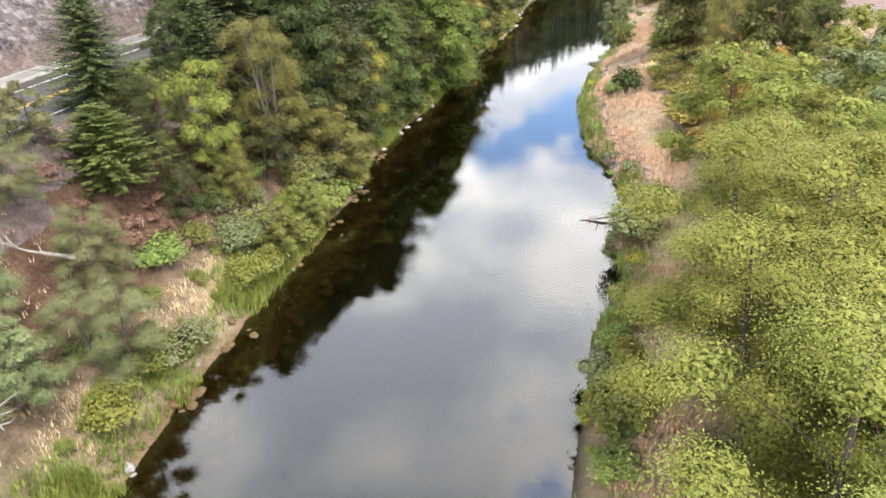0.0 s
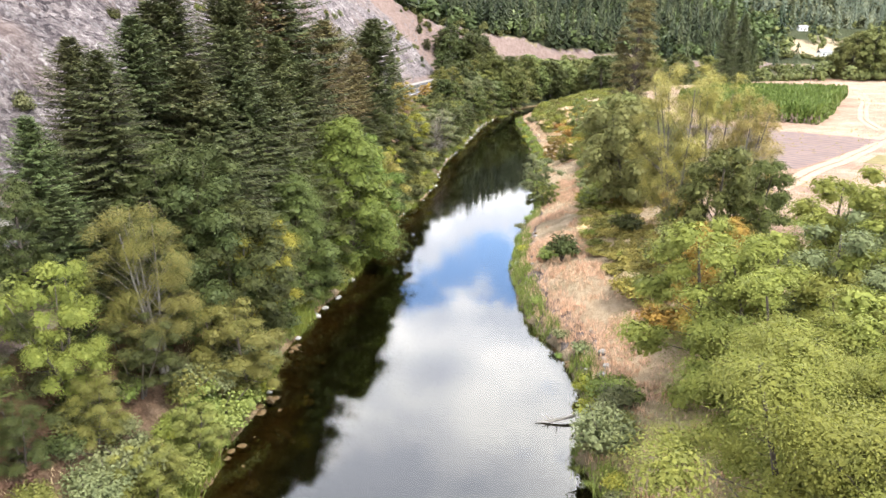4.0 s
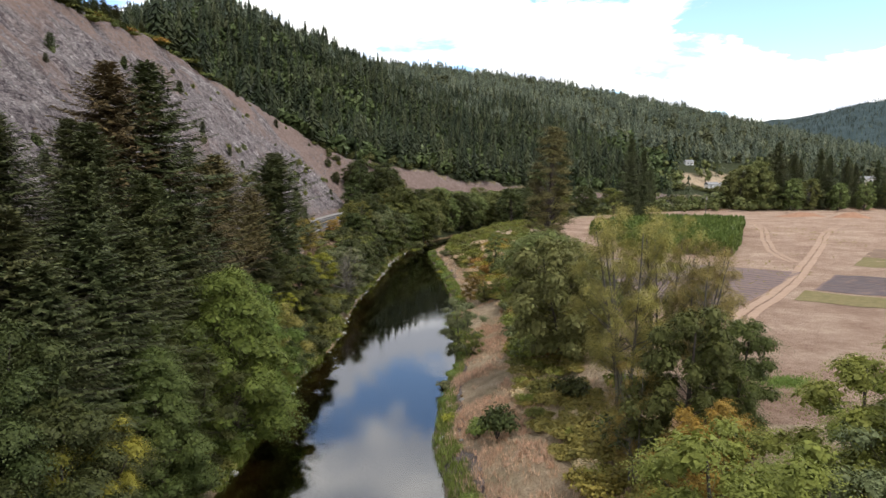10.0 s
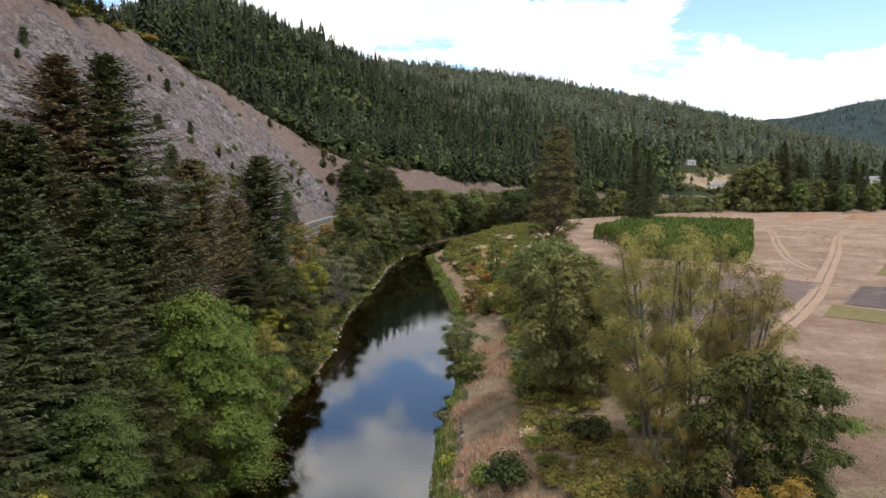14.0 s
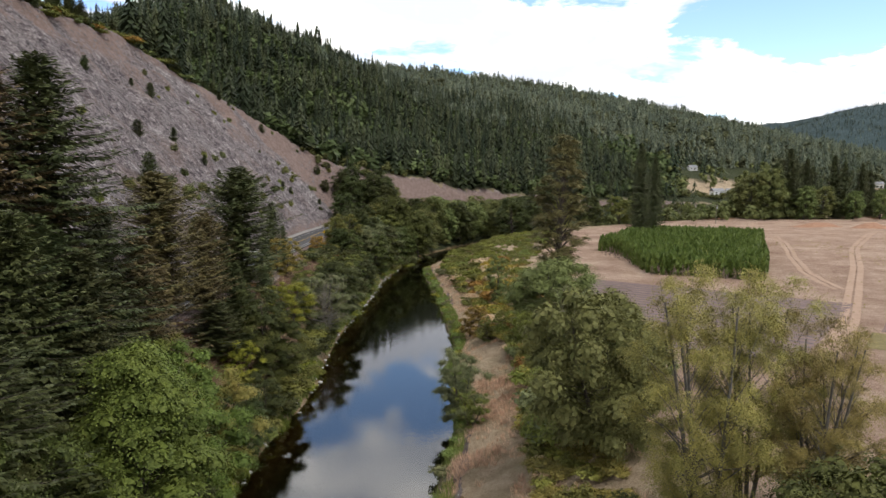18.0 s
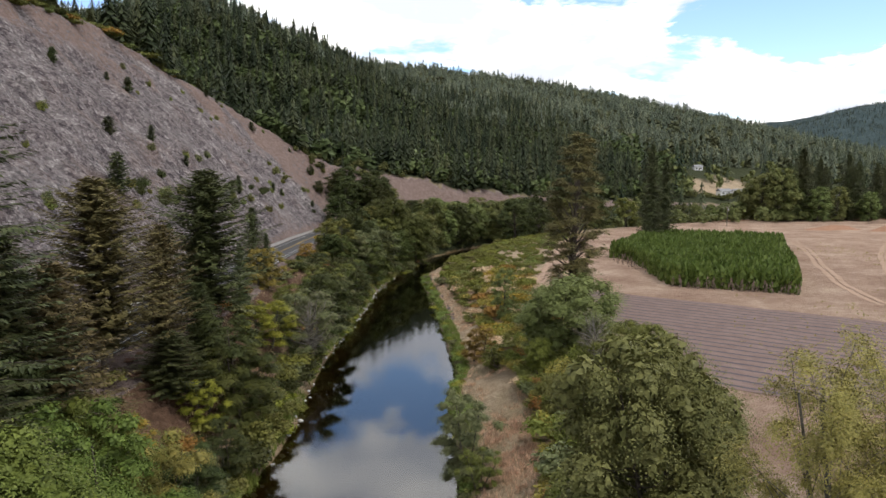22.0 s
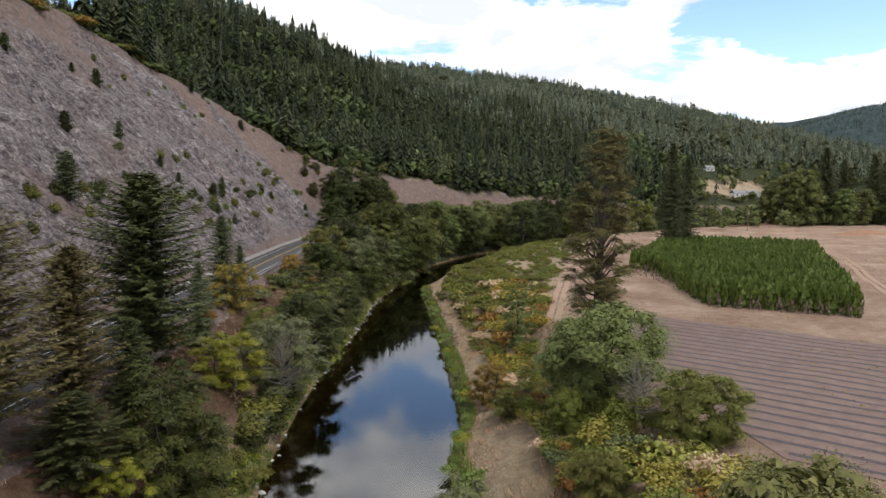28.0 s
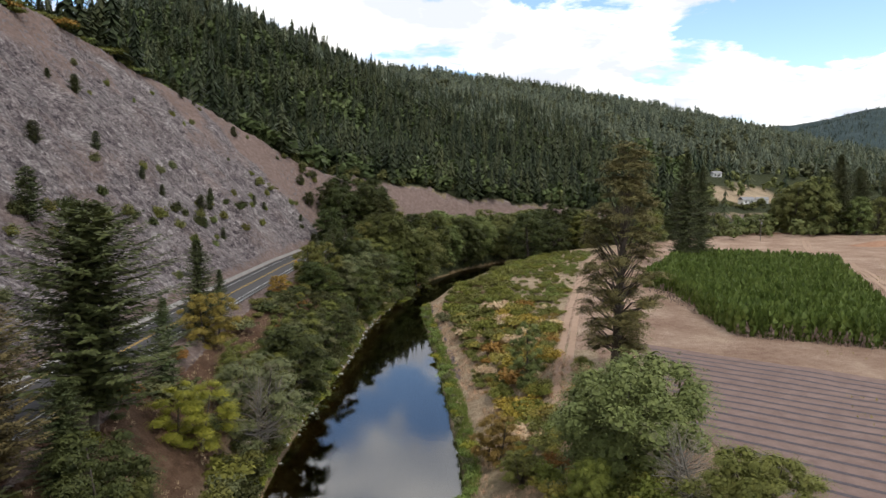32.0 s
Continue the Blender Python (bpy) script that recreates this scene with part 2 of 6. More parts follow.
def asphalt():
    m = Mat("asphalt", 0.9, 0, 0.25)
    f = m.noise(0.5, 6, 0.6, None, (3.0, 0.12, 1.0))
    c = m.ramp(f, (0.3, (0.055, 0.053, 0.056)), (0.7, (0.095, 0.092, 0.094)))
    c = m.mix(m.math("MULTIPLY", m.noise(14, 3), 0.35), c, (0.13, 0.125, 0.125))
    m.color(c)
    m.bump(m.noise(60, 2), 0.2, 0.01)
    return m.m


def ground_mat():
    """Dry grass and soil, field, stone face, woodland floor, as the plan's zones give them."""
    m = Mat("ground", 0.95, 0, 0.15)
    n1, n2, n3 = m.noise(0.09, 6), m.noise(0.7, 6), m.noise(5.0, 5, 0.7)
    grit = m.math("ADD", m.math("MULTIPLY", n2, 0.55), m.math("MULTIPLY", n3, 0.45))
    dry = m.ramp(grit, (0.30, (0.27, 0.19, 0.125)), (0.5, (0.45, 0.345, 0.235)), (0.70, (0.60, 0.485, 0.35)))
    green = m.ramp(grit, (0.35, (0.055, 0.065, 0.022)), (0.65, (0.15, 0.155, 0.055)))
    dry = m.mix(m.math("MULTIPLY", m.math("SUBTRACT", n1, 0.52, True), 3.0, True), dry, green)
    field = m.ramp(m.math("ADD", m.math("MULTIPLY", n1, 0.5), m.math("MULTIPLY", grit, 0.5)), (0.38, (0.29, 0.185, 0.134)), (0.47, (0.395, 0.268, 0.198)), (0.53, (0.455, 0.322, 0.242)), (0.60, (0.55, 0.41, 0.31)))
    crack = m.noise(1.7, 8, 0.72, None, (0.8, 0.8, 0.5))
    rubble = m.noise(5.5, 6, 0.7)

    def blocks(scale):
        vo = m.node("ShaderNodeTexVoronoi", Scale=scale, Randomness=1.0)
        wob = m.node("ShaderNodeMapping")
        wob.inputs["Scale"].default_value = (1.0, 0.7, 1.25)
        wob.inputs["Rotation"].default_value = (0.5, 0.2, 0.0)
        m.link(m.pos, wob.inputs["Vector"])
        m.link(wob.outputs[0], vo.inputs["Vector"])
        sp = m.t.nodes.new("ShaderNodeSeparateColor")
        m.link(vo.outputs["Color"], sp.inputs[0])
        return sp.outputs[0], vo.outputs["Distance"]

    b1, e1 = blocks(0.55)
    b2, e2 = blocks(1.9)
    gully = m.noise(0.42, 7, 0.68, None, (0.30, 1.0, 0.42))
    body = m.math("ADD", m.math("MULTIPLY", crack, 0.30), m.math("ADD", m.math("MULTIPLY", b1, 0.09), m.math("ADD", m.math("MULTIPLY", b2, 0.11), m.math("ADD", m.math("MULTIPLY", rubble, 0.26), m.math("MULTIPLY", gully, 0.26)))))
    rock = m.ramp(body, (0.40, (0.038, 0.032, 0.037)), (0.465, (0.112, 0.093, 0.098)), (0.53, (0.200, 0.170, 0.172)), (0.585, (0.305, 0.268, 0.264)), (0.66, (0.54, 0.51, 0.495)))
    pale = m.noise(0.10, 6, 0.7, None, (0.6, 1.0, 0.9))
    rock = m.mix(m.math("MULTIPLY", m.math("SUBTRACT", pale, 0.50, True), 4.0, True), rock, m.ramp(body, (0.42, (0.18, 0.162, 0.16)), (0.62, (0.50, 0.465, 0.45))))
    seam = m.noise(0.13, 6, 0.75, None, (1.0, 0.6, 1.3))
    rock = m.mix(m.math("MULTIPLY", m.math("SUBTRACT", seam, 0.54, True), 4.0, True), rock, m.ramp(body, (0.42, (0.045, 0.038, 0.043)), (0.62, (0.17, 0.148, 0.155))))
    soil = m.ramp(m.math("ADD", m.math("MULTIPLY", grit, 0.6), m.math("MULTIPLY", body, 0.4)), (0.36, (0.13, 0.09, 0.08)), (0.5, (0.225, 0.162, 0.142)), (0.64, (0.34, 0.262, 0.235)))
    rock = m.mix(m.math("MULTIPLY", m.math("SUBTRACT", m.noise(0.045, 5), 0.53, True), 4.0, True), rock, soil)
    rock = m.mix(m.attr("soil"), rock, soil)
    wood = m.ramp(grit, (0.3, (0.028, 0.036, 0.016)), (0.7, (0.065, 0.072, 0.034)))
    # ground of the far hills tinted blue-green, haze put into its colour
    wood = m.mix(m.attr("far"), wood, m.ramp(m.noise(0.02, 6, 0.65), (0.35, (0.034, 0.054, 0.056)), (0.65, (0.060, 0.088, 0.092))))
    duff = m.ramp(grit, (0.32, (0.075, 0.042, 0.027)), (0.5, (0.165, 0.095, 0.064)), (0.68, (0.27, 0.17, 0.12)))
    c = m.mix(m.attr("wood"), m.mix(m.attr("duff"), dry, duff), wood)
    edge = m.math("MULTIPLY", m.math("SUBTRACT", n2, 0.5), 0.8)
    c = m.mix(m.math("GREATER_THAN", m.math("ADD", m.attr("field"), edge), 0.5), c, field)
    c = m.mix(m.math("GREATER_THAN", m.math("ADD", m.attr("rock"), edge), 0.5), c, rock)
    # deep bed painted dark for light lost in water; brown only near left bank
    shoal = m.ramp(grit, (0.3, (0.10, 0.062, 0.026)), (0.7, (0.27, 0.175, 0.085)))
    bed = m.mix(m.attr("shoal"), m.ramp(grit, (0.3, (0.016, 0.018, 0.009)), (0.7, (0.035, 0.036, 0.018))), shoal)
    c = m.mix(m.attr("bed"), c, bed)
    m.color(c)
    b = m.bump(m.math("SUBTRACT", crack, m.math("MULTIPLY", e2, 0.25)), 0.9, 1.0)
    m.bump(n3, 0.35, 0.12, b)
    return m.m


def water_mat():
    """Clear tinted water: shoal shows through, the rest is bed painted dark; surface mirrors."""
    m = Mat("river_water", 0.04)
    r1 = m.noise(0.55, 3, 0.5, None, (1.0, 2.2, 1.0))
    r2 = m.noise(2.4, 3, 0.5, None, (1.0, 2.0, 1.0))
    calm = m.ramp(m.noise(0.035, 3), (0.40, (0.25, 0.25, 0.25)), (0.60, (1, 1, 1)))
    h = m.math("MULTIPLY", m.math("ADD", m.math("MULTIPLY", r1, 0.7), m.math("MULTIPLY", r2, 0.25)), calm)
    bp = m.node("ShaderNodeBump", Strength=0.075, Distance=0.12)
    m.link(h, bp.inputs["Height"])
    gl = m.node("ShaderNodeBsdfGlossy", Roughness=0.03)
    m.link(bp.outputs[0], gl.inputs["Normal"])
    tr = m.node("ShaderNodeBsdfTransparent")
    tr.inputs[0].default_value = (0.56, 0.50, 0.32, 1)
    fr = m.node("ShaderNodeFresnel", IOR=2.35)
    m.link(bp.outputs[0], fr.inputs["Normal"])
    sh = m.node("ShaderNodeMixShader")
    m.link(fr.outputs[0], sh.inputs[0])
    m.link(tr.outputs[0], sh.inputs[1])
    m.link(gl.outputs[0], sh.inputs[2])
    m.link(sh.outputs[0], m.out.inputs[0])
    return m.m


TILLED = plain("tilled_soil", (0.185, 0.128, 0.112), (0.28, 0.202, 0.178), 0.6, 0.95, 0, 0.5, 0.06, 0.1)
MULCH = plain("dark_row_mulch", (0.070, 0.060, 0.070), (0.135, 0.114, 0.124), 2.2, 0.8, 0, 0.5, 0.05, 0.2)
BROWN_PLOT = plain("brown_plot", (0.19, 0.13, 0.095), (0.27, 0.19, 0.14), 0.4, 0.95, 0, 0.4, 0.06, 0.1)
GREEN_PLOT = plain("grass_strip", (0.15, 0.135, 0.06), (0.27, 0.215, 0.11), 0.8, 0.95, 0, 0.5, 0.08, 0.1)
TRACK = plain("pale_track_soil", (0.36, 0.245, 0.178), (0.46, 0.328, 0.245), 0.7, 0.95, 0, 0.3, 0.03, 0.1)
RED_SOIL = plain("red_soil", (0.30, 0.165, 0.105), (0.43, 0.26, 0.175), 0.5, 0.95, 0, 0.5, 0.2, 0.1)
WALL_WHITE = plain("white_siding", (0.68, 0.68, 0.66), (0.80, 0.79, 0.77), 0.6, 0.6, 0, 0.1, 0.01)
ROOF_GREY = plain("grey_roofing", (0.22, 0.22, 0.23), (0.36, 0.36, 0.37), 0.8, 0.7, 0, 0.2, 0.02)
DARK_GLASS = plain("dark_window", (0.02, 0.025, 0.03), (0.05, 0.055, 0.06), 0.8, 0.1, 0, 0.0, 0.01, 0.6)
MACHINE = plain("machine_yellow", (0.55, 0.36, 0.05), (0.68, 0.46, 0.07), 0.9, 0.45, 0, 0.1, 0.01)
RUBBER = plain("black_rubber", (0.02, 0.02, 0.02), (0.05, 0.048, 0.045), 3, 0.8, 0, 0.2, 0.02)
RUBBLE = plain("broken_rock", (0.11, 0.097, 0.102), (0.30, 0.272, 0.275), 0.35, 0.9, 0, 0.6, 0.05, 0.15)
DEAD = leafy("dead_twigs", (0.13, 0.115, 0.09), (0.20, 0.18, 0.145), (0.29, 0.265, 0.225), 0.2, 0.0)
ASPHALT, GROUND, WATER = asphalt(), ground_mat(), water_mat()

# ---- the lie of the land ----
def rnd(seed):
    return np.random.default_rng(seed)


def vnoise(x, y, seed=0):
    """Smooth noise in 0..1 on a unit lattice."""
    x, y = np.asarray(x, float), np.asarray(y, float)
    xi, yi = np.floor(x).astype(np.int64), np.floor(y).astype(np.int64)
    fx, fy = x - xi, y - yi
    fx, fy = fx * fx * (3 - 2 * fx), fy * fy * (3 - 2 * fy)

    def h(a, b):
        v = (a * 374761393 + b * 668265263 + seed * 1442695041) & 0x7FFFFFFF
        v = ((v ^ (v >> 13)) * 1274126177) & 0x7FFFFFFF
        return ((v ^ (v >> 16)) & 0xFFFF) / 65535.0

    a, b = h(xi, yi) * (1 - fx) + h(xi + 1, yi) * fx, h(xi, yi + 1) * (1 - fx) + h(xi + 1, yi + 1) * fx
    return a * (1 - fy) + b * fy


def fbm(x, y, size, octaves=4, seed=0):
    out, amp = 0.0, 0.5
    for k in range(octaves):
        out = out + amp * (vnoise(np.asarray(x) / size, np.asarray(y) / size, seed + k) - 0.5)
        size, amp = size * 0.5, amp * 0.55
    return out


def along(px, py, line, widths=None):
    """Signed distance to a polyline (left of its way is positive), and the width there."""
    px, py = np.asarray(px, float), np.asarray(py, float)
    best = np.full(px.shape, 1e18)
    sign, wid = np.ones(px.shape), np.zeros(px.shape)
    for k in range(len(line) - 1):
        (ax, ay), (bx, by) = line[k], line[k + 1]
        dx, dy = bx - ax, by - ay
        s = np.clip(((px - ax) * dx + (py - ay) * dy) / (dx * dx + dy * dy), 0, 1)
        d2 = (px - ax - s * dx) ** 2 + (py - ay - s * dy) ** 2
        near = d2 < best
        best = np.where(near, d2, best)
        sign = np.where(near, np.where(dx * (py - ay) - dy * (px - ax) >= 0, 1.0, -1.0), sign)
        if widths:
            wid = np.where(near, widths[k] + s * (widths[k + 1] - widths[k]), wid)
    return sign * np.sqrt(best), wid


BANK_Y = [-300, -20, 22, 35, 45, 52, 56, 60, 64, 72, 83, 101, 118, 136, 150, 167, 178, 190, 221, 250, 265, 281, 296]
BANK_L = [-20, -22, -23.7, -25.0, -25.2, -25.2, -25.2, -25.4, -26.0, -27.2, -26.8, -25.8, -26.0, -24.8, -23.8, -24.2, -24.6, -25.2, -23.4, -22.2, -22.2, -20.6, -18.4]
BANK_R = [3, 1.5, 0.6, 0.1, 0.7, 2.4, 0.4, 0.9, 2.3, 1.2, -3.0, -5.2, -4.6, -1.8, -1.4, -2.7, -0.8, -1.0, -2.9, -5.4, -6.4, -8.0, -8.6]
RIVER = [((a + b) / 2, y) for y, a, b in zip(BANK_Y, BANK_L, BANK_R)] + [(-8.5, 330), (2, 358), (13, 383), (30, 410), (60, 440), (110, 475), (200, 525), (400, 600), (900, 760), (3600, 1500)]
RIVER_W = [(b - a) / 2 for a, b in zip(BANK_L, BANK_R)] + [7.5, 8, 8.5, 8, 8, 8, 8, 8, 8, 8]
ROAD = [(-41, -300), (-43.2, -60), (-45.4, 45), (-47.0, 120), (-48.6, 195), (-48.8, 250), (-48.8, 305), (-47, 345), (-41, 385), (-26, 425), (5, 460), (40, 485), (95, 515), (190, 565), (390, 640), (890, 800), (3600, 1600)]
ROAD_Z = 13.0
SPUR_Y = [-300, 0, 100, 200, 270, 310, 345, 388, 425, 455, 500, 560]
SPUR_Z = [50, 66, 76, 82, 84, 87, 80, 67, 47, 21, -20, -90]
# crest lines of the wooded hills: x, y, height of the ground
HILL_1 = [(-700, 560, 190), (-560, 680, 190), (-440, 800, 190), (-365, 835, 204), (-285, 884, 236), (-225, 904, 214), (-211, 934, 199), (-186, 954, 183), (-160, 984, 172), (-125, 1000, 140), (-90, 1000, 105), (-40, 960, 60)]
HILL_2 = [(-420, 1290, 256), (-210, 1404, 254), (-74, 1474, 252), (15, 1504, 243), (107, 1534, 241), (202, 1554, 231), (301, 1584, 216), (404, 1614, 193), (514, 1654, 176), (629, 1694, 162), (749, 1734, 140), (820, 1745, 92), (890, 1700, 50)]
HILL_3 = [(1120, 2540, 110), (1235, 2556, 172), (1337, 2560, 212), (1500, 2565, 266), (1640, 2580, 316), (2200, 2650, 400), (3000, 2700, 430)]
HILL_4 = [(1700, 4140, 315), (1865, 4150, 340), (1980, 4150, 374), (2183, 4150, 396), (2384, 4150, 440), (2552, 4150, 476), (2800, 4150, 510), (3600, 4100, 560)]


def ridge(x, y, crest, fall, round_off=25.0):
    best = np.full(np.shape(x), -1e9)
    for (ax, ay, az), (bx, by, bz) in zip(crest[:-1], crest[1:]):
        dx, dy = bx - ax, by - ay
        s = np.clip(((x - ax) * dx + (y - ay) * dy) / (dx * dx + dy * dy), 0, 1)
        d = np.sqrt((x - ax - s * dx) ** 2 + (y - ay - s * dy) ** 2)
        best = np.maximum(best, az + s * (bz - az) - fall * (np.sqrt(d * d + round_off**2) - round_off))
    return best


def land(x, y):
    """Ground height at x, y, and the zones rock, soil, field, wood and bed in 0..1."""
    x, y = np.asarray(x, float), np.asarray(y, float)
    u, hw = along(x, y, RIVER, RIVER_W)
    u = u + 1.0 * fbm(x, y, 6.0, 3, 5)
    left, right = u - hw, -u - hw
    d, _ = along(x, y, ROAD)
    n_big, n_mid, n_fine = fbm(x, y, 60, 4, 1), fbm(x, y, 9, 4, 2), fbm(x, y, 2.4, 3, 3)
    # water bed
    inside = np.minimum(-left, -right)
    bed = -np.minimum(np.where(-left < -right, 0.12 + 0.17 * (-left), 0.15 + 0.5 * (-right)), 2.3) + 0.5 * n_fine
    # the flat on the right and its bank
    zr = np.interp(right, [0, 0.7, 2.5, 6, 11, 18, 26], [0.0, 0.9, 2.0, 3.4, 5.2, 7.6, 9.0])
    zr = zr + np.clip(right / 6, 0.1, 1) * np.clip((26 - right) / 10, 0.05, 1) * (2.2 * n_mid + 0.9 * n_fine)
    zr = zr + np.clip((y - 420) / 500, 0, 3) * 6 + np.clip((right - 250) / 500, 0, 3) * 8 + np.clip(right - 30, 0, 60) / 60 * 1.2 * n_mid
    # the left bank up to the road
    zl = np.interp(left, [0, 0.8, 3.5, 8, 13, 17], [0.0, 0.8, 2.6, 6.6, 11.0, 12.6]) + np.clip(left / 5, 0.1, 1) * (1.8 * n_mid + 0.9 * n_fine)
    zl = np.minimum(zl, ROAD_Z - 0.05)
    shelf = np.clip((d + 9.5) / 3.0, 0, 1)
    zl = zl * (1 - shelf) + (ROAD_Z - 0.06) * shelf
    # hills above the road
    spur = np.interp(y, SPUR_Y, SPUR_Z) + 0.16 * np.clip(-122 - x, 0, 400) + 7 * n_big
    slope = np.maximum(ridge(x, y, HILL_1, 0.52) + 10 * n_big, ridge(x, y, HILL_2, 0.27) + 16 * n_big)
    brow = np.interp(x, [-60, -31, 4, 37, 89, 200], [40, 36.5, 30.5, 25.5, 21, 17]) + 7 * n_mid
    hill = np.maximum(spur, np.minimum(np.maximum(slope, brow + 0.10 * np.clip(d - 18, 0, 60)), brow + 0.42 * np.clip(d - 18, 0, None)))
    hill = np.maximum(hill, 15 + 0.035 * np.clip(d, 0, 700))
    ledge = 0.7 * np.sin(0.5 * (d - 7) + 3 * n_mid) * np.clip((d - 12) / 10, 0, 1)
    bench = -3.0 * np.clip(1 - np.abs(d - 22) / 5, 0, 1) * np.clip(1 - np.abs(y - 255) / 60, 0, 1)
    cut = ROAD_Z - 0.06 + 1.1 * np.clip(d - 7.6, 0, None) + np.clip((d - 8) / 6, 0, 1) * (4.5 * fbm(x * 0.9, y, 22, 5, 9) + 3.4 * n_mid + 1.8 * n_fine + ledge + 2.6 * fbm(0.35 * x, y + 0.25 * x, 8.0, 4, 23)) + bench
    upper = np.minimum(cut, hill)
    zl = np.where(d > 7.6, np.maximum(upper, ROAD_Z - 0.06), zl)
    z = np.where(inside > 0, bed, np.where(left > 0, zl, zr))
    z = np.maximum(z, np.maximum(ridge(x, y, HILL_3, 0.30) + 20 * n_big, ridge(x, y, HILL_4, 0.33) + 25 * n_big))
    on_cut = np.clip((hill - cut) / 3 + 0.5, 0, 1) * (d > 6.5) * (left > 0)
    rock = on_cut * np.clip((470 - y) / 12, 0, 1)
    soil = on_cut * (1 - np.clip((470 - y) / 12, 0, 1)) + np.clip(1 - np.abs(cut - hill) / 5, 0, 1) * (d > 20) * (y < 350) * 0.9
    share = (z - ROAD_Z) / np.maximum(np.interp(y, SPUR_Y, SPUR_Z) - ROAD_Z, 8)
    soil = np.maximum(soil, on_cut * np.clip((share - 0.76 + 0.9 * n_big + 0.8 * n_mid) / 0.14, 0, 1))
    soil = np.maximum(soil, on_cut * (y > 380))
    rock = np.maximum(rock, soil > 0.5)
    rock = np.where((np.abs(d) < 9.5) & (left > 0) & (x < 0), np.clip((np.abs(d) - 4) / 2, 0, 1), rock)
    soil = np.where(np.abs(d) < 9.5, 0.8, soil)
    scar = np.clip((3.4 - right) / 0.8, 0, 1) * np.clip((right - 0.3) / 0.4, 0, 1) * np.maximum(((y > 66) & (y < 132)) * (n_mid > -0.12), ((y > 215) & (y < 290)) * (n_mid > -0.05)) * (inside < 0)
    rock = np.maximum(rock, scar)
    soil = np.maximum(soil, 0.55 * scar)
    field = np.clip((right - 21 - 5 * n_mid) / 4, 0, 1) * np.clip((500 + 0.35 * x - y) / 15, 0, 1) * (inside < 0)
    field = field * np.clip((x - np.interp(y, [150, 178, 205, 252, 291, 336, 372, 410, 470], [6, 12, 16, 27, 37, 48, 62, 90, 150]) + 3) / 2, 0, 1)
    field = np.where((y < 84) & (x < 45), 0, field)
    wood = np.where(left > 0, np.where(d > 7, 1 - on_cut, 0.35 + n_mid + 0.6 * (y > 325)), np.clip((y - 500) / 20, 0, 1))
    for ox, oy, r in ((230, 655, 17), (262, 668, 15), (280, 706, 13), (490, 790, 24)):
        wood = wood * np.clip((np.hypot(x - ox, (y - oy) * 0.8) - r) / 8, 0, 1)
    wood = np.clip(np.where(x > 900, 1, wood), 0, 1)
    duff = np.clip((left - 3.0 + 4 * n_mid) / 3, 0, 1) * (d < -5) * (y < 320)
    wood = np.where((left > 0) & (d < -5) & (y < 320), 0.25 * wood, wood)
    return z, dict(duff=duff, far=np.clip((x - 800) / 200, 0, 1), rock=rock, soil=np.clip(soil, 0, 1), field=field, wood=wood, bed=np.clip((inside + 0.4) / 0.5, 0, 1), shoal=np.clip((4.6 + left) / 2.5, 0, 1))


def ground_z(x, y):
    return float(land(np.array([x]), np.array([y]))[0][0])


def mesh_from(name, verts, faces, material=None, smooth=False):
    """A mesh from arrays; all faces have the same number of corners."""
    verts, faces = np.asarray(verts, np.float32), np.asarray(faces, np.int32)
    me = bpy.data.meshes.new(name)
    me.vertices.add(len(verts))
    me.vertices.foreach_set("co", verts.ravel())
    n, k = faces.shape
    me.loops.add(n * k)
    me.loops.foreach_set("vertex_index", faces.ravel())
    me.polygons.add(n)
    me.polygons.foreach_set("loop_start", np.arange(0, n * k, k, dtype=np.int32))
    if smooth:
        me.polygons.foreach_set("use_smooth", np.ones(n, bool))
    me.update(calc_edges=True)
    me.validate()
    if material:
        me.materials.append(material)
    return me


def spread(a, b, step, grow, far):
    """Even steps from a to b, then growing ones out to far."""
    out = list(np.arange(a, b, step))
    while out[-1] < far:
        step *= grow
        out.append(out[-1] + step)
    return out


def ground_sheet():
    west = [-v for v in spread(130, 131, 2.0, 1.06, 3000)][1:]
    xs = np.array(sorted(west) + spread(-130, 60, 1.15, 1.05, 4200))
    south = [-v for v in spread(20, 21, 2.5, 1.15, 320)][1:]
    ys = np.array(sorted(south) + spread(-20, 330, 1.4, 1.022, 4700))
    gx, gy = np.meshgrid(xs, ys)
    z, zones = land(gx.ravel(), gy.ravel())
    nx, ny = len(xs), len(ys)
    i = np.arange(nx * ny).reshape(ny, nx)
    faces = np.stack([i[:-1, :-1], i[:-1, 1:], i[1:, 1:], i[1:, :-1]], -1).reshape(-1, 4)
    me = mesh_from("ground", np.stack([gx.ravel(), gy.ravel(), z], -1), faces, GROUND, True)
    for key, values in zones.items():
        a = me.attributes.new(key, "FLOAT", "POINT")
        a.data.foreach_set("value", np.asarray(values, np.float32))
    ob = new("ground", me)
    tagged(ob, "valley ground of dry grass, tilled soil, bare stone slope and woodland", "ground", kind="structure")


ground_sheet()


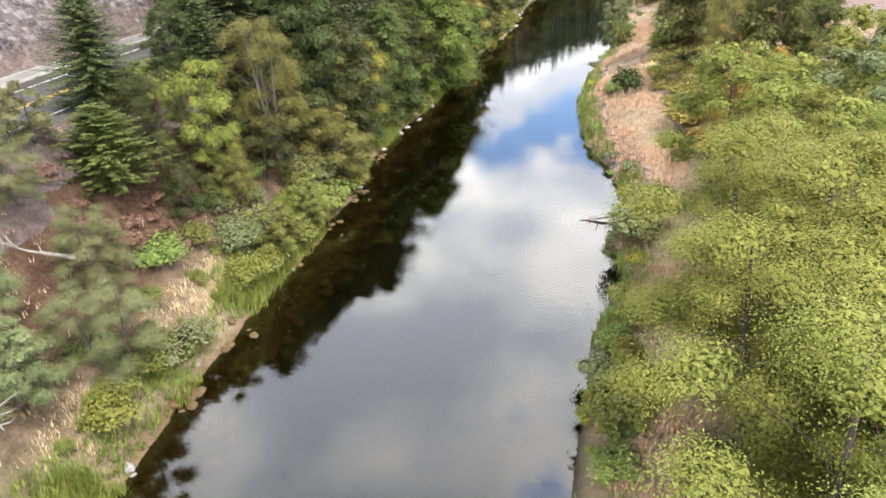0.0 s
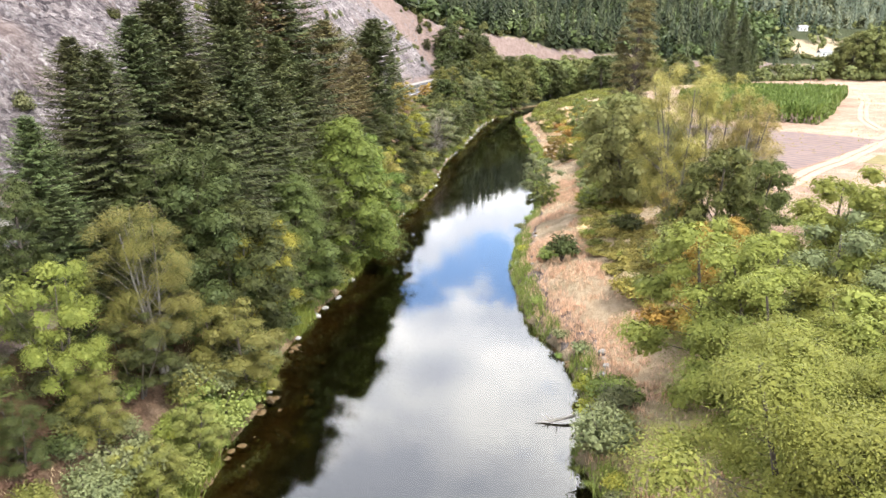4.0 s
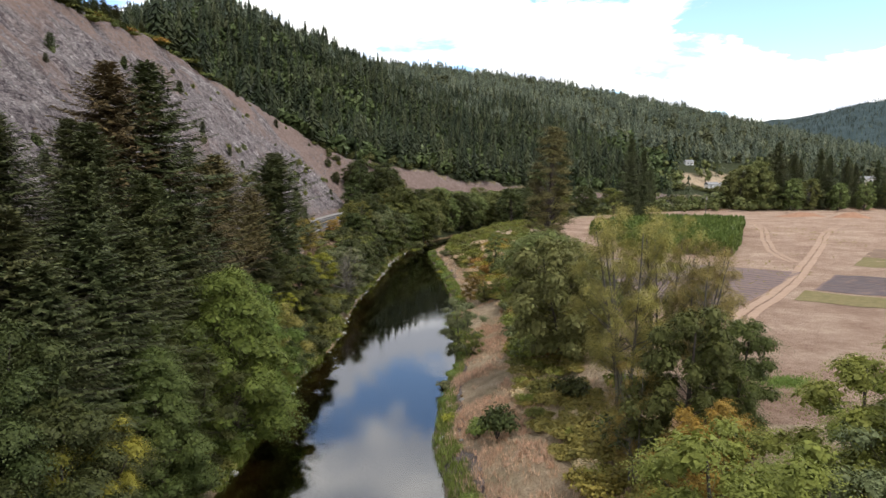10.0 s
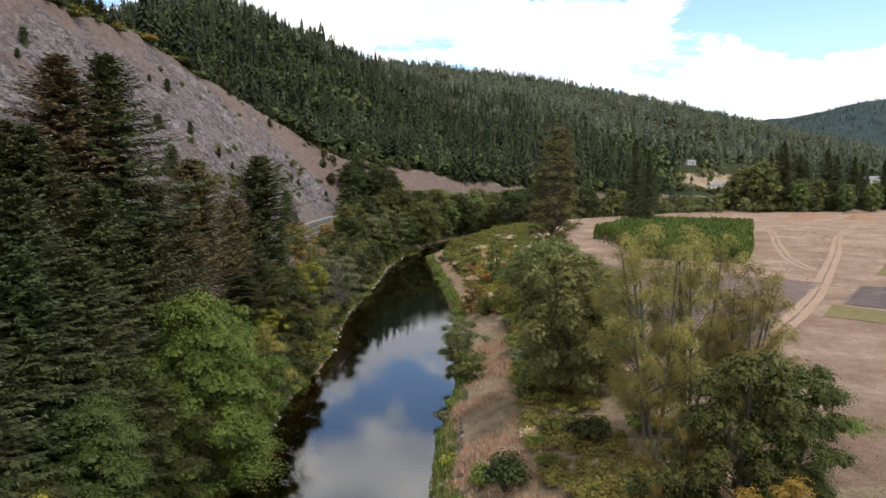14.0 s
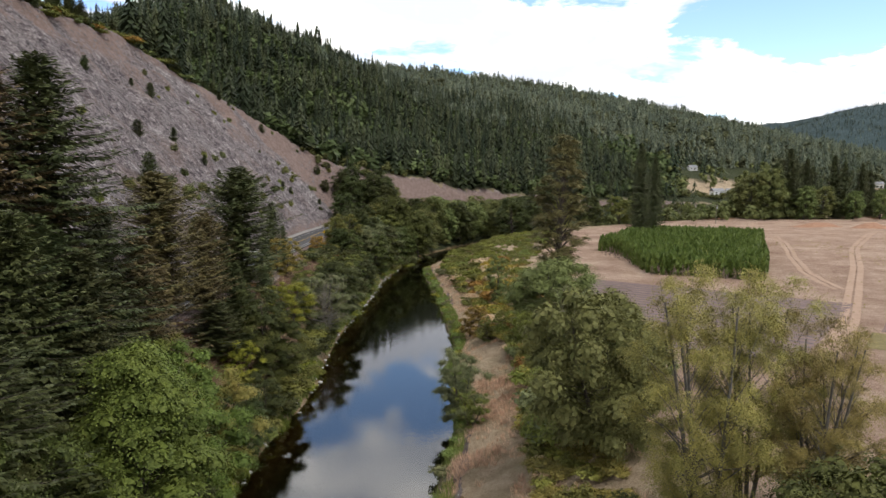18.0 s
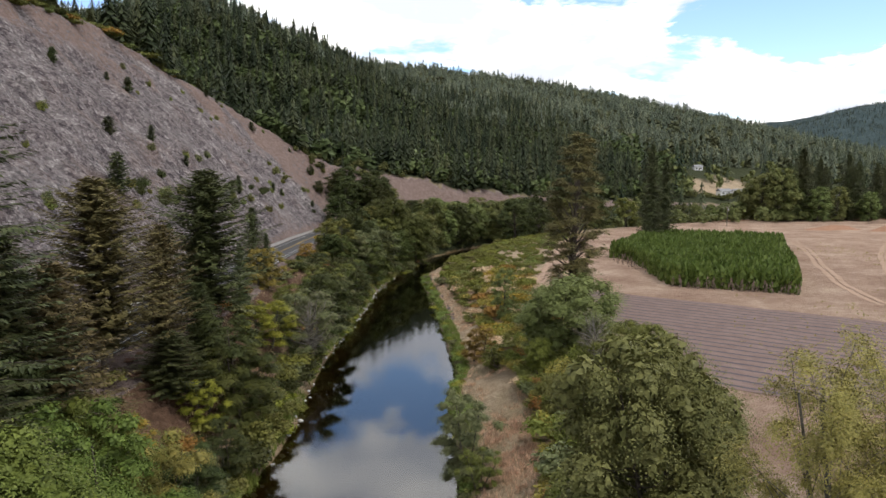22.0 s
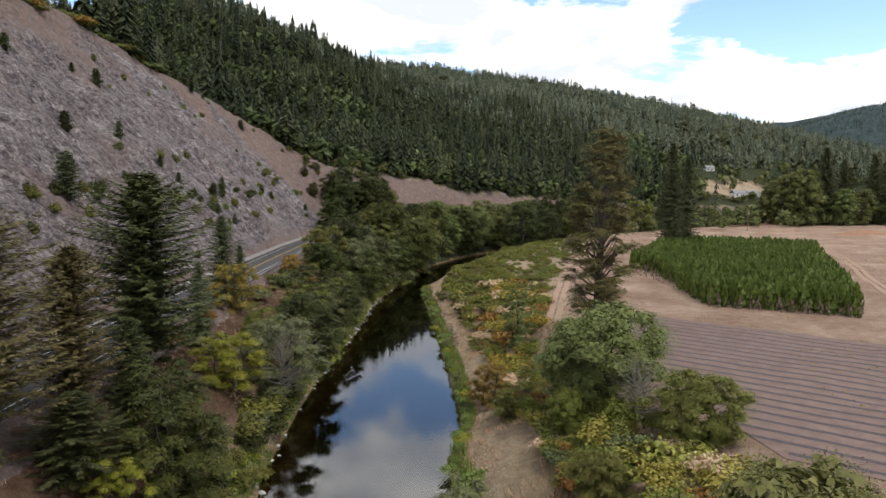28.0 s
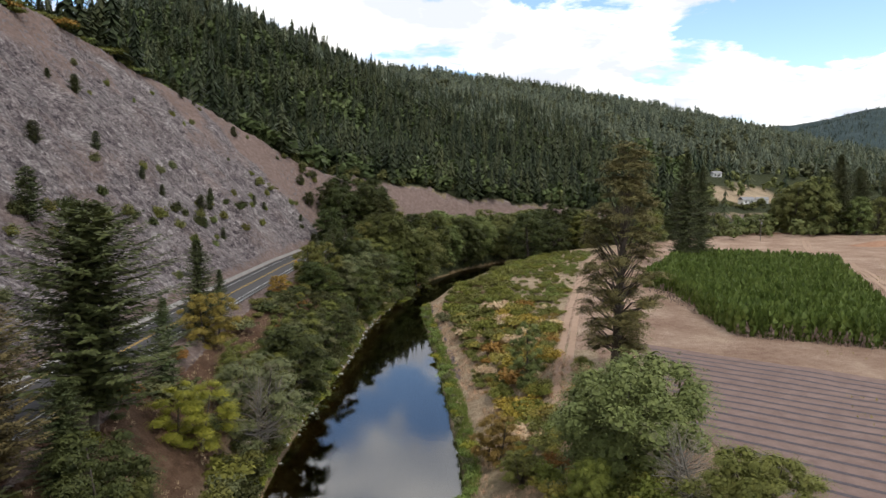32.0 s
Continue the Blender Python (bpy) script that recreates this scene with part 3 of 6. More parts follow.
def ribbon(line, offset, half, z, y_from, y_to, step=3.0, thick=0.0):
    """A strip along a polyline: the points of its two edges, by even steps."""
    pts = np.array(line, float)
    seg = np.hypot(*np.diff(pts, axis=0).T)
    s = np.r_[0, np.cumsum(seg)]
    q = np.arange(0, s[-1], step)
    cx, cy = np.interp(q, s, pts[:, 0]), np.interp(q, s, pts[:, 1])
    # round the corners
    for _ in range(6):
        cx[1:-1], cy[1:-1] = (cx[:-2] + 2 * cx[1:-1] + cx[2:]) / 4, (cy[:-2] + 2 * cy[1:-1] + cy[2:]) / 4
    keep = (q >= y_from) & (q <= y_to)
    tx, ty = np.gradient(cx), np.gradient(cy)
    ln = np.hypot(tx, ty)
    nx, ny = -ty / ln, tx / ln
    a = np.stack([cx + nx * (offset + half), cy + ny * (offset + half), np.full_like(cx, z)], -1)[keep]
    b = np.stack([cx + nx * (offset - half), cy + ny * (offset - half), np.full_like(cx, z)], -1)[keep]
    return a, b


def strip_mesh(name, a, b, material, thick=0.0):
    n = len(a)
    v = np.concatenate([a, b])
    i = np.arange(n - 1)
    f = np.stack([i, i + n, i + n + 1, i + 1], -1)
    if thick:
        low = v.copy()
        low[:, 2] -= thick
        v = np.concatenate([v, low])
        m = 2 * n
        f = np.concatenate([f, np.stack([i + 1, i + 1 + m, i + m, i][::1], -1), np.stack([i + n, i + n + m, i + n + 1 + m, i + n + 1], -1)])
    return mesh_from(name, v, f, material)


def water():
    xs, ys = np.arange(-60, 420, 12.0), np.arange(-300, 640, 12.0)
    gx, gy = np.meshgrid(xs, ys)
    nx, ny = len(xs), len(ys)
    i = np.arange(nx * ny).reshape(ny, nx)
    f = np.stack([i[:-1, :-1], i[:-1, 1:], i[1:, 1:], i[1:, :-1]], -1).reshape(-1, 4)
    cx, cy = gx.ravel()[f].mean(1), gy.ravel()[f].mean(1)
    u, hw = along(cx, cy, RIVER, RIVER_W)
    f = f[np.abs(u) < hw + 14]
    me = mesh_from("water", np.stack([gx.ravel(), gy.ravel(), np.zeros(nx * ny)], -1), f, WATER)
    tagged(new("water", me), "calm dark river water mirroring cloud and trees", "water", kind="structure")


water()

# ---- plants ----
def unit(v):
    return v / np.maximum(np.linalg.norm(v, axis=-1, keepdims=True), 1e-9)


def leaves(centre, normal, length, width, rng, fold=0.25):
    """Folded leaf sprays at the given places: four corners each."""
    n = len(centre)
    nrm = unit(normal)
    t = unit(np.cross(nrm, rng.normal(size=(n, 3))))
    return spray(centre, nrm, t, length, width, rng, fold)


def spray(centre, nrm, t, length, width, rng, fold=0.25):
    n = len(centre)
    b = np.cross(nrm, t)
    ln = (np.asarray(length) * rng.uniform(0.7, 1.3, n))[:, None]
    wd = (np.asarray(width) * rng.uniform(0.7, 1.3, n))[:, None]
    v = np.stack([centre - t * ln / 2, centre + b * wd / 2 + nrm * wd * fold, centre + t * ln / 2 - nrm * ln * 0.12, centre - b * wd / 2 + nrm * wd * fold], 1)
    return v.reshape(-1, 3)


def quad_faces(n):
    return np.arange(n * 4).reshape(n, 4)


def tube(points, radii, sides=7):
    p = np.asarray(points, float)
    t = unit(np.gradient(p, axis=0))
    side = unit(np.cross(t, np.array([0.31, 0.17, 0.93]) + 0 * t))
    up = np.cross(t, side)
    a = np.arange(sides) / sides * 2 * math.pi
    r = np.asarray(radii, float)[:, None, None]
    v = p[:, None] + r * (np.cos(a)[None, :, None] * side[:, None] + np.sin(a)[None, :, None] * up[:, None])
    i, j = np.meshgrid(np.arange(len(p) - 1), np.arange(sides), indexing="ij")
    k = (j + 1) % sides
    f = np.stack([i * sides + j, i * sides + k, (i + 1) * sides + k, (i + 1) * sides + j], -1).reshape(-1, 4)
    return v.reshape(-1, 3), f


def join(chunks):
    vs, fs, n = [], [], 0
    for v, f in chunks:
        vs.append(v)
        fs.append(f + n)
        n += len(v)
    return np.concatenate(vs), np.concatenate(fs)


class Kind:
    """A plant's two meshes at a height of h metres: wood and leaves."""

    def __init__(self, h, wood, crown):
        self.h, self.wood, self.crown = h, wood, crown

    def leaf_points(self):
        v = np.zeros(len(self.crown.vertices) * 3, np.float32)
        self.crown.vertices.foreach_get("co", v)
        return v.reshape(-1, 3)


def fronds(c, r, out, count, leaf, g, flat, droop):
    """Twigs spread round a limb's end, each set with two rows of small leaves that lie nearly level."""
    k = 12
    n = max(5, count // k)
    a = g.uniform(0, 6.283, n)
    d = unit(np.stack([np.cos(a), np.sin(a), g.uniform(-0.35, 0.95, n)], -1) + 0.5 * out)
    ln = r * g.uniform(0.5, 1.05, n)
    start = c + g.normal(size=(n, 3)) * r * np.array([0.25, 0.25, 0.25 * flat])
    q = (np.arange(k) + 0.6) / k
    wag = np.where(np.arange(k) % 2 == 0, 1.0, -1.0)
    side = unit(np.cross(d, np.array([0, 0, 1.0])))
    p = start[:, None] + d[:, None] * (ln[:, None] * q)[..., None] * np.array([1, 1, flat])
    p = p + side[:, None] * (ln[:, None] * wag * 0.13 * (1.1 - 0.6 * q))[..., None]
    p[..., 2] -= (0.25 + droop) * ln[:, None] * q**2 + 0.25 * r * flat * droop
    t = d[:, None] * 0.7 + side[:, None] * (wag * 0.8)[:, None] - np.array([0, 0, 0.5]) * q[:, None]
    p, t = p.reshape(-1, 3) + g.normal(size=(n * k, 3)) * 0.02 * r, unit(t.reshape(-1, 3) + g.normal(size=(n * k, 3)) * 0.3)
    nrm = np.array([0, 0, 1.0]) + np.repeat(d, k, 0) * 0.5 + g.normal(size=(n * k, 3)) * 0.13
    nrm = unit(nrm - t * (nrm * t).sum(1, keepdims=True))
    return spray(p, nrm, t, leaf * 1.1, leaf * 0.52, g, 0.12)


def broadleaf(seed, h, radius, base, clumps, per, leaf, bark, sparse=0.0, stems=1, flat=0.55, cone=0.0, tilt=0.3, clump=1.0, limb=1.0):
    """A broad crown: limbs that end in flattened clumps of leaves, with gaps between."""
    g = rnd(seed)
    wood, spots = [], []
    for s in range(stems):
        off = g.normal(size=2) * (0.0 if stems == 1 else radius * 0.12)
        lean = g.normal(size=2) * (0.05 if stems == 1 else 0.16) * h
        z = np.linspace(-0.4, h * 0.86, 9)
        w = np.clip(z / h, 0, 1)
        px, py = off[0] + lean[0] * w + 0.10 * np.sin(3 * w + seed) * radius * 0.5, off[1] + lean[1] * w + 0.1 * np.cos(2.5 * w) * radius * 0.4
        r0 = h * 0.02 / math.sqrt(stems) + 0.06
        stem = np.stack([px, py, z], -1)
        wood.append(tube(stem, r0 * (1 - 0.88 * w) * np.where(z < 0.3, 1.35, 1), 7))
        m = clumps // stems
        for k in range(m):
            f = base + (1 - base) * ((k + g.uniform(0, 1)) / m)
            ang = k * 2.4 + g.uniform(-0.5, 0.5)
            env = math.sin(math.pi * min(1, max(0.0, 0.10 + 0.86 * (f - base) / (1 - base)))) ** 0.62
            w_up = (f - base) / (1 - base)
            env = env * (1 - cone) + cone * 1.15 * (1 - w_up) ** 0.75 * min(1, 0.5 + 4 * w_up)
            reach = radius * env * g.uniform(0.55, 1.08)
            start = np.array([np.interp(h * f * 0.72, z, px), np.interp(h * f * 0.72, z, py), h * f * 0.72])
            tip = np.array([start[0] + reach * math.cos(ang), start[1] + reach * math.sin(ang), h * f * 0.97 + g.uniform(-0.02, 0.03) * h])
            midp = (start + tip) / 2 + np.array([0, 0, 0.06 * h * (0.5 - g.uniform())])
            wood.append(tube(np.array([start, midp, tip]), [limb * r0 * 0.34 * (1.1 - f), limb * r0 * 0.2 * (1.1 - f), 0.015], 5))
            out = np.array([math.cos(ang), math.sin(ang), 0])
            spots.append((tip, radius * g.uniform(0.27, 0.43), out))
            if reach > 0.5 * radius and g.uniform() < 0.6:
                spots.append(((start + 2 * tip) / 3 + g.normal(size=3) * 0.08 * radius, radius * g.uniform(0.22, 0.34), out))
    sprays, inner = [], []
    for c, r, out in spots:
        if g.uniform() < sparse:
            continue
        r = 1.02 * r * clump
        sprays.append(fronds(c, r, out, int(per * (r / (0.38 * radius)) ** 1.5), leaf, g, flat, tilt))
        # the shaded twigs and leaves within
        if sparse > 0.08:
            continue
        m, size = (130, 0.26) if leaf > 0.15 else (260, 0.13)
        dirs = unit(g.normal(size=(m, 3)))
        p = dirs * g.uniform(0.15, 0.62, (m, 1)) * np.array([r, r, r * flat])
        p[:, 2] -= tilt * (p @ out) + 0.16 * r
        inner.append(leaves(c + p, dirs + np.array([0, 0, 0.8]), r * size, r * size * 0.7, g))
    v = np.concatenate(sprays + inner)
    wv, wf = join(wood)
    return Kind(h, mesh_from("trunk", wv, wf, bark, True), mesh_from("crown", v, quad_faces(len(v) // 4), ALDER))


def conifer(seed, h, radius, base, gap, arms, leaf, bark, droop=0.25, slope=0.42, thin=0.0, ragged=0.15):
    """A spire: whorls of arms, swept up at the tips, each set with narrow needle twigs."""
    g = rnd(seed)
    z = np.linspace(-0.5, h, 10)
    lean = g.normal(size=2) * 0.012 * h
    wob = np.stack([lean[0] * (z / h) ** 2, lean[1] * (z / h) ** 2, z], -1)
    wood = [tube(wob, np.maximum(h * 0.0135 * (1 - z / h * 0.97), 0.03), 7)]
    cs, ns, ts, ls = [], [], [], []
    level, up = base * h, np.array([0, 0, 1.0])
    while level < h - 0.25:
        below = h - level
        f = (level - base * h) / (h * (1 - base))
        long = radius * (1 - math.exp(-slope * below / radius)) * (0.7 + 0.3 * min(1, f / 0.15)) * g.uniform(1 - 1.3 * ragged, 1 + ragged)
        for k in range(arms):
            if g.uniform() < thin:
                continue
            a = k * 6.283 / arms + level * 2.1 + g.uniform(-0.5, 0.5)
            ln = long * g.uniform(0.62, 1.16) + 0.12
            out = np.array([math.cos(a), math.sin(a), 0])
            side = np.array([-out[1], out[0], 0])
            rise = 0.75 * math.exp(-below / 4.0) + 0.08 - droop * min(1, below / (0.5 * h)) + g.uniform(-0.12, 0.12)
            n = max(5, int(ln / (leaf * 0.17)))
            q = (np.arange(n) + g.uniform(0.3, 0.9)) / n
            o = np.array([np.interp(level, z, wob[:, 0]), np.interp(level, z, wob[:, 1]), level + g.uniform(-0.4, 0.4) * gap])
            p = o + out * (q * ln)[:, None] + up * (rise * ln * q + 0.16 * ln * q**3)[:, None]
            wag = np.where(np.arange(n) % 2 == 0, 1.0, -1.0)[:, None]
            tl = np.minimum(leaf * (0.55 + 0.65 * (1 - q)), 0.25 + 0.8 * ln) * g.uniform(0.75, 1.2, n)
            t = unit(out * (0.45 + 0.5 * q)[:, None] + side * wag * (0.95 - 0.6 * q)[:, None] + up * (rise * 0.6 - 0.12) + g.normal(size=(n, 3)) * 0.22)
            cs.append(p + t * (tl * 0.45)[:, None])
            ts.append(t)
            ns.append(np.tile(up, (n, 1)) + out * 0.3 + g.normal(size=(n, 3)) * 0.4)
            ls.append(tl)
            if ln > 2.2 and g.uniform() < 0.4:
                wood.append(tube(np.array([o, (o + p[-1]) / 2 - [0, 0, 0.04 * ln], p[-1]]), [0.05, 0.03, 0.01], 4))
        level += gap * g.uniform(0.75, 1.25) * (0.55 + 0.45 * min(1, below / 8))
    # the leader
    n = 10
    cs.append(np.stack([np.full(n, wob[-1, 0]), np.full(n, wob[-1, 1]), h - 0.9 + np.arange(n) * 0.1], -1))
    ts.append(unit(up + g.normal(size=(n, 3)) * 0.35))
    ns.append(g.normal(size=(n, 3)))
    ls.append(np.full(n, 0.5))
    cs, ns, ts, ls = (np.concatenate(a) for a in (cs, ns, ts, ls))
    nrm = unit(ns - ts * (ns * ts).sum(1, keepdims=True))
    v = spray(cs, nrm, ts, ls, ls * 0.36, g, 0.12)
    wv, wf = join(wood)
    return Kind(h, mesh_from("trunk", wv, wf, bark, True), mesh_from("crown", v, quad_faces(len(cs)), FIR))


def shrub(seed, h, radius, count, leaf, stems=6):
    g = rnd(seed)
    wood, cs, ns, inner = [], [], [], []
    for k in range(stems):
        a, r = g.uniform(0, 6.28), g.uniform(0.2, 0.8) * radius
        tip = np.array([r * math.cos(a), r * math.sin(a), h * g.uniform(0.6, 0.95)])
        wood.append(tube(np.array([[0, 0, -0.15], tip * [0.4, 0.4, 0.5], tip]), [0.05, 0.035, 0.01], 4))
        m = count // stems
        d = unit(g.normal(size=(m, 3)))
        d[:, 2] = np.abs(d[:, 2])
        rr = g.uniform(0.6, 1, m)[:, None]
        c = tip * [0.75, 0.75, 0.45] + d * rr * np.array([radius * 0.5, radius * 0.5, h * 0.48])
        c[:, 2] = np.maximum(c[:, 2], 0.06)
        cs.append(c)
        ns.append(d * 0.6 + np.array([0, 0, 0.6]) + g.normal(size=(m, 3)) * 0.5)
        k_in = 22
        d = unit(g.normal(size=(k_in, 3)))
        d[:, 2] = np.abs(d[:, 2])
        c = tip * [0.75, 0.75, 0.45] + d * g.uniform(0.3, 0.58, (k_in, 1)) * np.array([radius * 0.5, radius * 0.5, h * 0.48])
        inner.append(leaves(c, d, radius * 0.26, radius * 0.18, g))
    cs, ns = np.concatenate(cs), np.concatenate(ns)
    v = np.concatenate([leaves(cs, ns, leaf, leaf * 0.6, g)] + inner)
    wv, wf = join(wood)
    return Kind(h, mesh_from("stem", wv, wf, BARK, True), mesh_from("foliage", v, quad_faces(len(v) // 4), ALDER))




def family(seed, h, radius, base, clumps, leaf, bark, sparse=0.0, stems=1, flat=0.55, fill=1.0, cone=0.0, clump=1.0, limb=1.0):
    """The same tree with fine, middling and coarse leaves, for near, middle and far places."""
    return tuple(broadleaf(seed, h, radius, base, clumps, int(fill * n), leaf * k, bark, sparse, stems, flat, cone, 0.3, clump, limb) for n, k in ((640, 0.80), (420, 1.0), (260, 1.3)))


ROUND_A = family(11, 16, 5.8, 0.06, 46, 0.26, BARK, 0.0, 1, 0.62)
ROUND_B = family(12, 16, 5.4, 0.06, 44, 0.26, BARK, 0.0, 2, 0.62)
FINE_A = family(13, 14, 5.2, 0.06, 44, 0.20, BARK, 0.0, 2, 0.62, 1.4) + (broadleaf(13, 14, 5.2, 0.06, 44, 2500, 0.090, BARK, 0.0, 2, 0.62),)
FINE_B = family(14, 14, 4.8, 0.06, 42, 0.20, BARK, 0.0, 3, 0.62, 1.4) + (broadleaf(14, 14, 4.8, 0.06, 42, 2500, 0.090, BARK, 0.0, 3, 0.62),)
TALL_A = family(15, 20, 4.6, 0.08, 48, 0.26, BARK, 0.0, 1, 0.65)
SPARSE_A = family(16, 20, 4.8, 0.24, 92, 0.17, GREY_BARK, 0.10, 4, 0.80, 1.9, 0.0, 0.86, 1.2)
SPARSE_B = family(17, 12, 4.6, 0.16, 60, 0.16, GREY_BARK, 0.25, 3, 0.7, 1.0, 0.0, 0.8, 1.6)
BARE_OAK = broadleaf(46, 12, 5.0, 0.16, 110, 50, 0.13, PALE_BARK, 0.45, 3, 0.8, 0.0, 0.3, 0.7, 2.6)
OAK_A = family(18, 13, 6.4, 0.10, 74, 0.22, BARK, 0.0, 2, 0.70, 1.5)
OAK_B = family(19, 13, 5.6, 0.10, 66, 0.22, BARK, 0.0, 2, 0.70, 1.5)
CONE_A = family(20, 18, 6.2, 0.04, 74, 0.24, BARK, 0.0, 1, 0.5, 1.1, 0.75)
FIR_A = conifer(31, 34, 8.6, 0.03, 0.62, 11, 0.85, BARK, 0.24, 0.74)
FIR_B = conifer(32, 34, 8.0, 0.04, 0.62, 11, 0.85, BARK, 0.30, 0.70)
FIR_C = conifer(33, 24, 6.6, 0.03, 0.55, 11, 0.78, BARK, 0.20, 0.72)
FIR_S = conifer(34, 12, 4.4, 0.02, 0.40, 10, 0.6, BARK, 0.05, 0.66)
FIR_T = conifer(37, 6, 2.6, 0.01, 0.45, 7, 0.70, BARK, -0.05, 0.6)
PINE_A = broadleaf(35, 34, 5.0, 0.10, 130, 620, 0.25, BARK, 0.10, 1, 0.60, 0.40, 0.05, 0.9)
PINE_B = conifer(38, 26, 6.0, 0.12, 0.55, 11, 0.9, BARK, -0.10, 1.05, 0.10, 0.30)
CYPRESS = conifer(36, 12, 2.2, 0.02, 0.32, 8, 0.6, BARK, -0.5, 0.5)
SHRUB_A = shrub(41, 2.2, 1.7, 620, 0.26)
SHRUB_B = shrub(42, 1.4, 1.5, 420, 0.24)
SHRUB_C = shrub(43, 3.0, 1.8, 700, 0.28, 8)
SHRUB_D = shrub(44, 0.9, 1.3, 300, 0.22)
SHRUB_E = shrub(45, 2.6, 1.5, 560, 0.24, 7)
# the same shrubs with smaller leaves, for the nearest ones
FINE_SHRUBS = {SHRUB_A: shrub(41, 2.2, 1.7, 1500, 0.14), SHRUB_B: shrub(42, 1.4, 1.5, 1000, 0.13), SHRUB_C: shrub(43, 3.0, 1.8, 1700, 0.16, 8), SHRUB_D: shrub(44, 0.9, 1.3, 700, 0.12), SHRUB_E: shrub(45, 2.6, 1.5, 1400, 0.14, 7)}
turn_rng = random.Random(7)


crowns = {}


def tinted(me, material):
    """The crown mesh in that leaf material, made once."""
    key = (me.name, material.name)
    if key not in crowns:
        crowns[key] = me.copy()
        crowns[key].materials[0] = material
    return crowns[key]


def plant(name, kind, x, y, top, material, label, category="tree", wide=1.0, lean=(0, 0), group="", height=None):
    """A plant that stands on the ground and reaches up to the height top."""
    if isinstance(kind, tuple):
        kind = kind[3] if y < 50 and len(kind) > 3 else kind[min(2, (0 if y < 124 and x < 24 else 1 if y < 180 else 2) + (1 if height else 0))]
    if y < 72:
        kind = FINE_SHRUBS.get(kind, kind)
    z = ground_z(x, y)
    h = height if height else max(top - z, 1.0)
    s = h / kind.h
    ob = new(name)
    ob.matrix_basis = pose(x, y, z - 0.05, lean[0], lean[1], turn_rng.uniform(0, 360)) @ Matrix.Diagonal((s * wide, s * wide, s, 1))
    if category == "tree":
        names = ("trunk", "crown")
    else:
        names = ("stem", "foliage")
    for part_name, me in zip(names, (kind.wood, kind.crown)):
        p = new(part_name, tinted(me, material) if part_name in ("crown", "foliage") else me)
        p.parent = ob
    tagged(ob, label, category, group)
    return ob


def thicket(name, label, spots, material, seed):
    """One mass of shrubs: rows of x, y, height, kind and width."""
    g = rnd(seed)
    z, _ = land(np.array([q[0] for q in spots]), np.array([q[1] for q in spots]))
    vs = []
    for (x, y, h, kind, wide), gz in zip(spots, z):
        p, a, s = kind.leaf_points(), g.uniform(0, 6.283), h / kind.h
        ca, sa = math.cos(a), math.sin(a)
        vs.append(np.stack([(p[:, 0] * ca - p[:, 1] * sa) * s * wide + x, (p[:, 0] * sa + p[:, 1] * ca) * s * wide + y, p[:, 2] * s + gz - 0.08], -1))
    v = np.concatenate(vs)
    tagged(new(name, mesh_from(name, v, quad_faces(len(v) // 4), material)), label, "thicket", kind="stuff")

# ---- trees on the road bank ----
def fir(x, y, top, kind=FIR_A, mat=FIR, wide=1.0, label="dark green Douglas fir on the steep river bank"):
    if x < 0 and y < 180:
        wide *= 1.42
    return plant("fir_tree", kind, x, y, top, mat, label, "tree", wide)


for x, y, top, kind, mat, wide in (
    (-39.6, 112, 44, FIR_A, FIR, 1.0), (-42.6, 107.2, 43.3, FIR_B, FIR_BROWN, 1.0), (-39.5, 97, 35.5, FIR_B, FIR, 1.0), (-41.5, 97, 36, FIR_A, FIR, 0.9),
    (-41.5, 85, 35.5, FIR_A, FIR, 1.0), (-36, 100.5, 30.5, FIR_C, PINE, 0.8), (-41, 76, 32, FIR_B, FIR, 1.0), (-36.5, 90, 31, FIR_B, FIR, 0.95),
    (-38, 66, 29, FIR_A, FIR, 1.0), (-36.5, 78, 28, FIR_C, FIR, 0.95), (-42, 68, 30, FIR_B, FIR, 1.0), (-34, 85, 26, FIR_C, FIR, 0.9),
    (-39, 58, 24.5, FIR_C, PINE, 0.9), (-36.7, 57, 19.5, FIR_C, FIR, 1.0), (-34.8, 59, 18.4, FIR_C, FIR, 0.85), (-40.5, 62, 22, FIR_C, FIR, 1.0),
    (-40, 47, 22.2, FIR_C, PINE, 1.25), (-35.6, 41.2, 15.0, FIR_S, MAPLE, 1.7),
    (-35.5, 121, 27, FIR_C, FIR_BROWN, 0.9), (-40.4, 139, 33.8, PINE_B, FIR_BROWN, 1.05), (-38.6, 150, 28.1, PINE_B, FIR_BROWN, 0.85), (-35.8, 156, 20, FIR_C, FIR, 0.9),
    (-38, 165.4, 35, PINE_B, PINE, 1.15), (-35.1, 143, 16.2, FIR_S, FIR, 1.7), (-34, 106, 27, FIR_C, FIR, 0.9), (-38, 118, 30, FIR_C, FIR, 0.9),
    (-38, 183, 22.6, FIR_C, PINE, 0.8), (-42, 207, 28, FIR_C, FIR, 1.0), (-42.5, 350, 24, FIR_C, PINE, 1.1), (-43.5, 176, 23, FIR_C, PINE, 0.8),
    (-41.5, 216, 22, FIR_C, FIR, 0.9), (-36, 343, 20, FIR_C, PINE, 1.0),
):
    fir(x, y, top, kind, mat, wide)
plant("cypress_tree", CYPRESS, -42, 307, 21.5, FIR, "dense dark green upright cypress beside the road", "tree", 1.5)

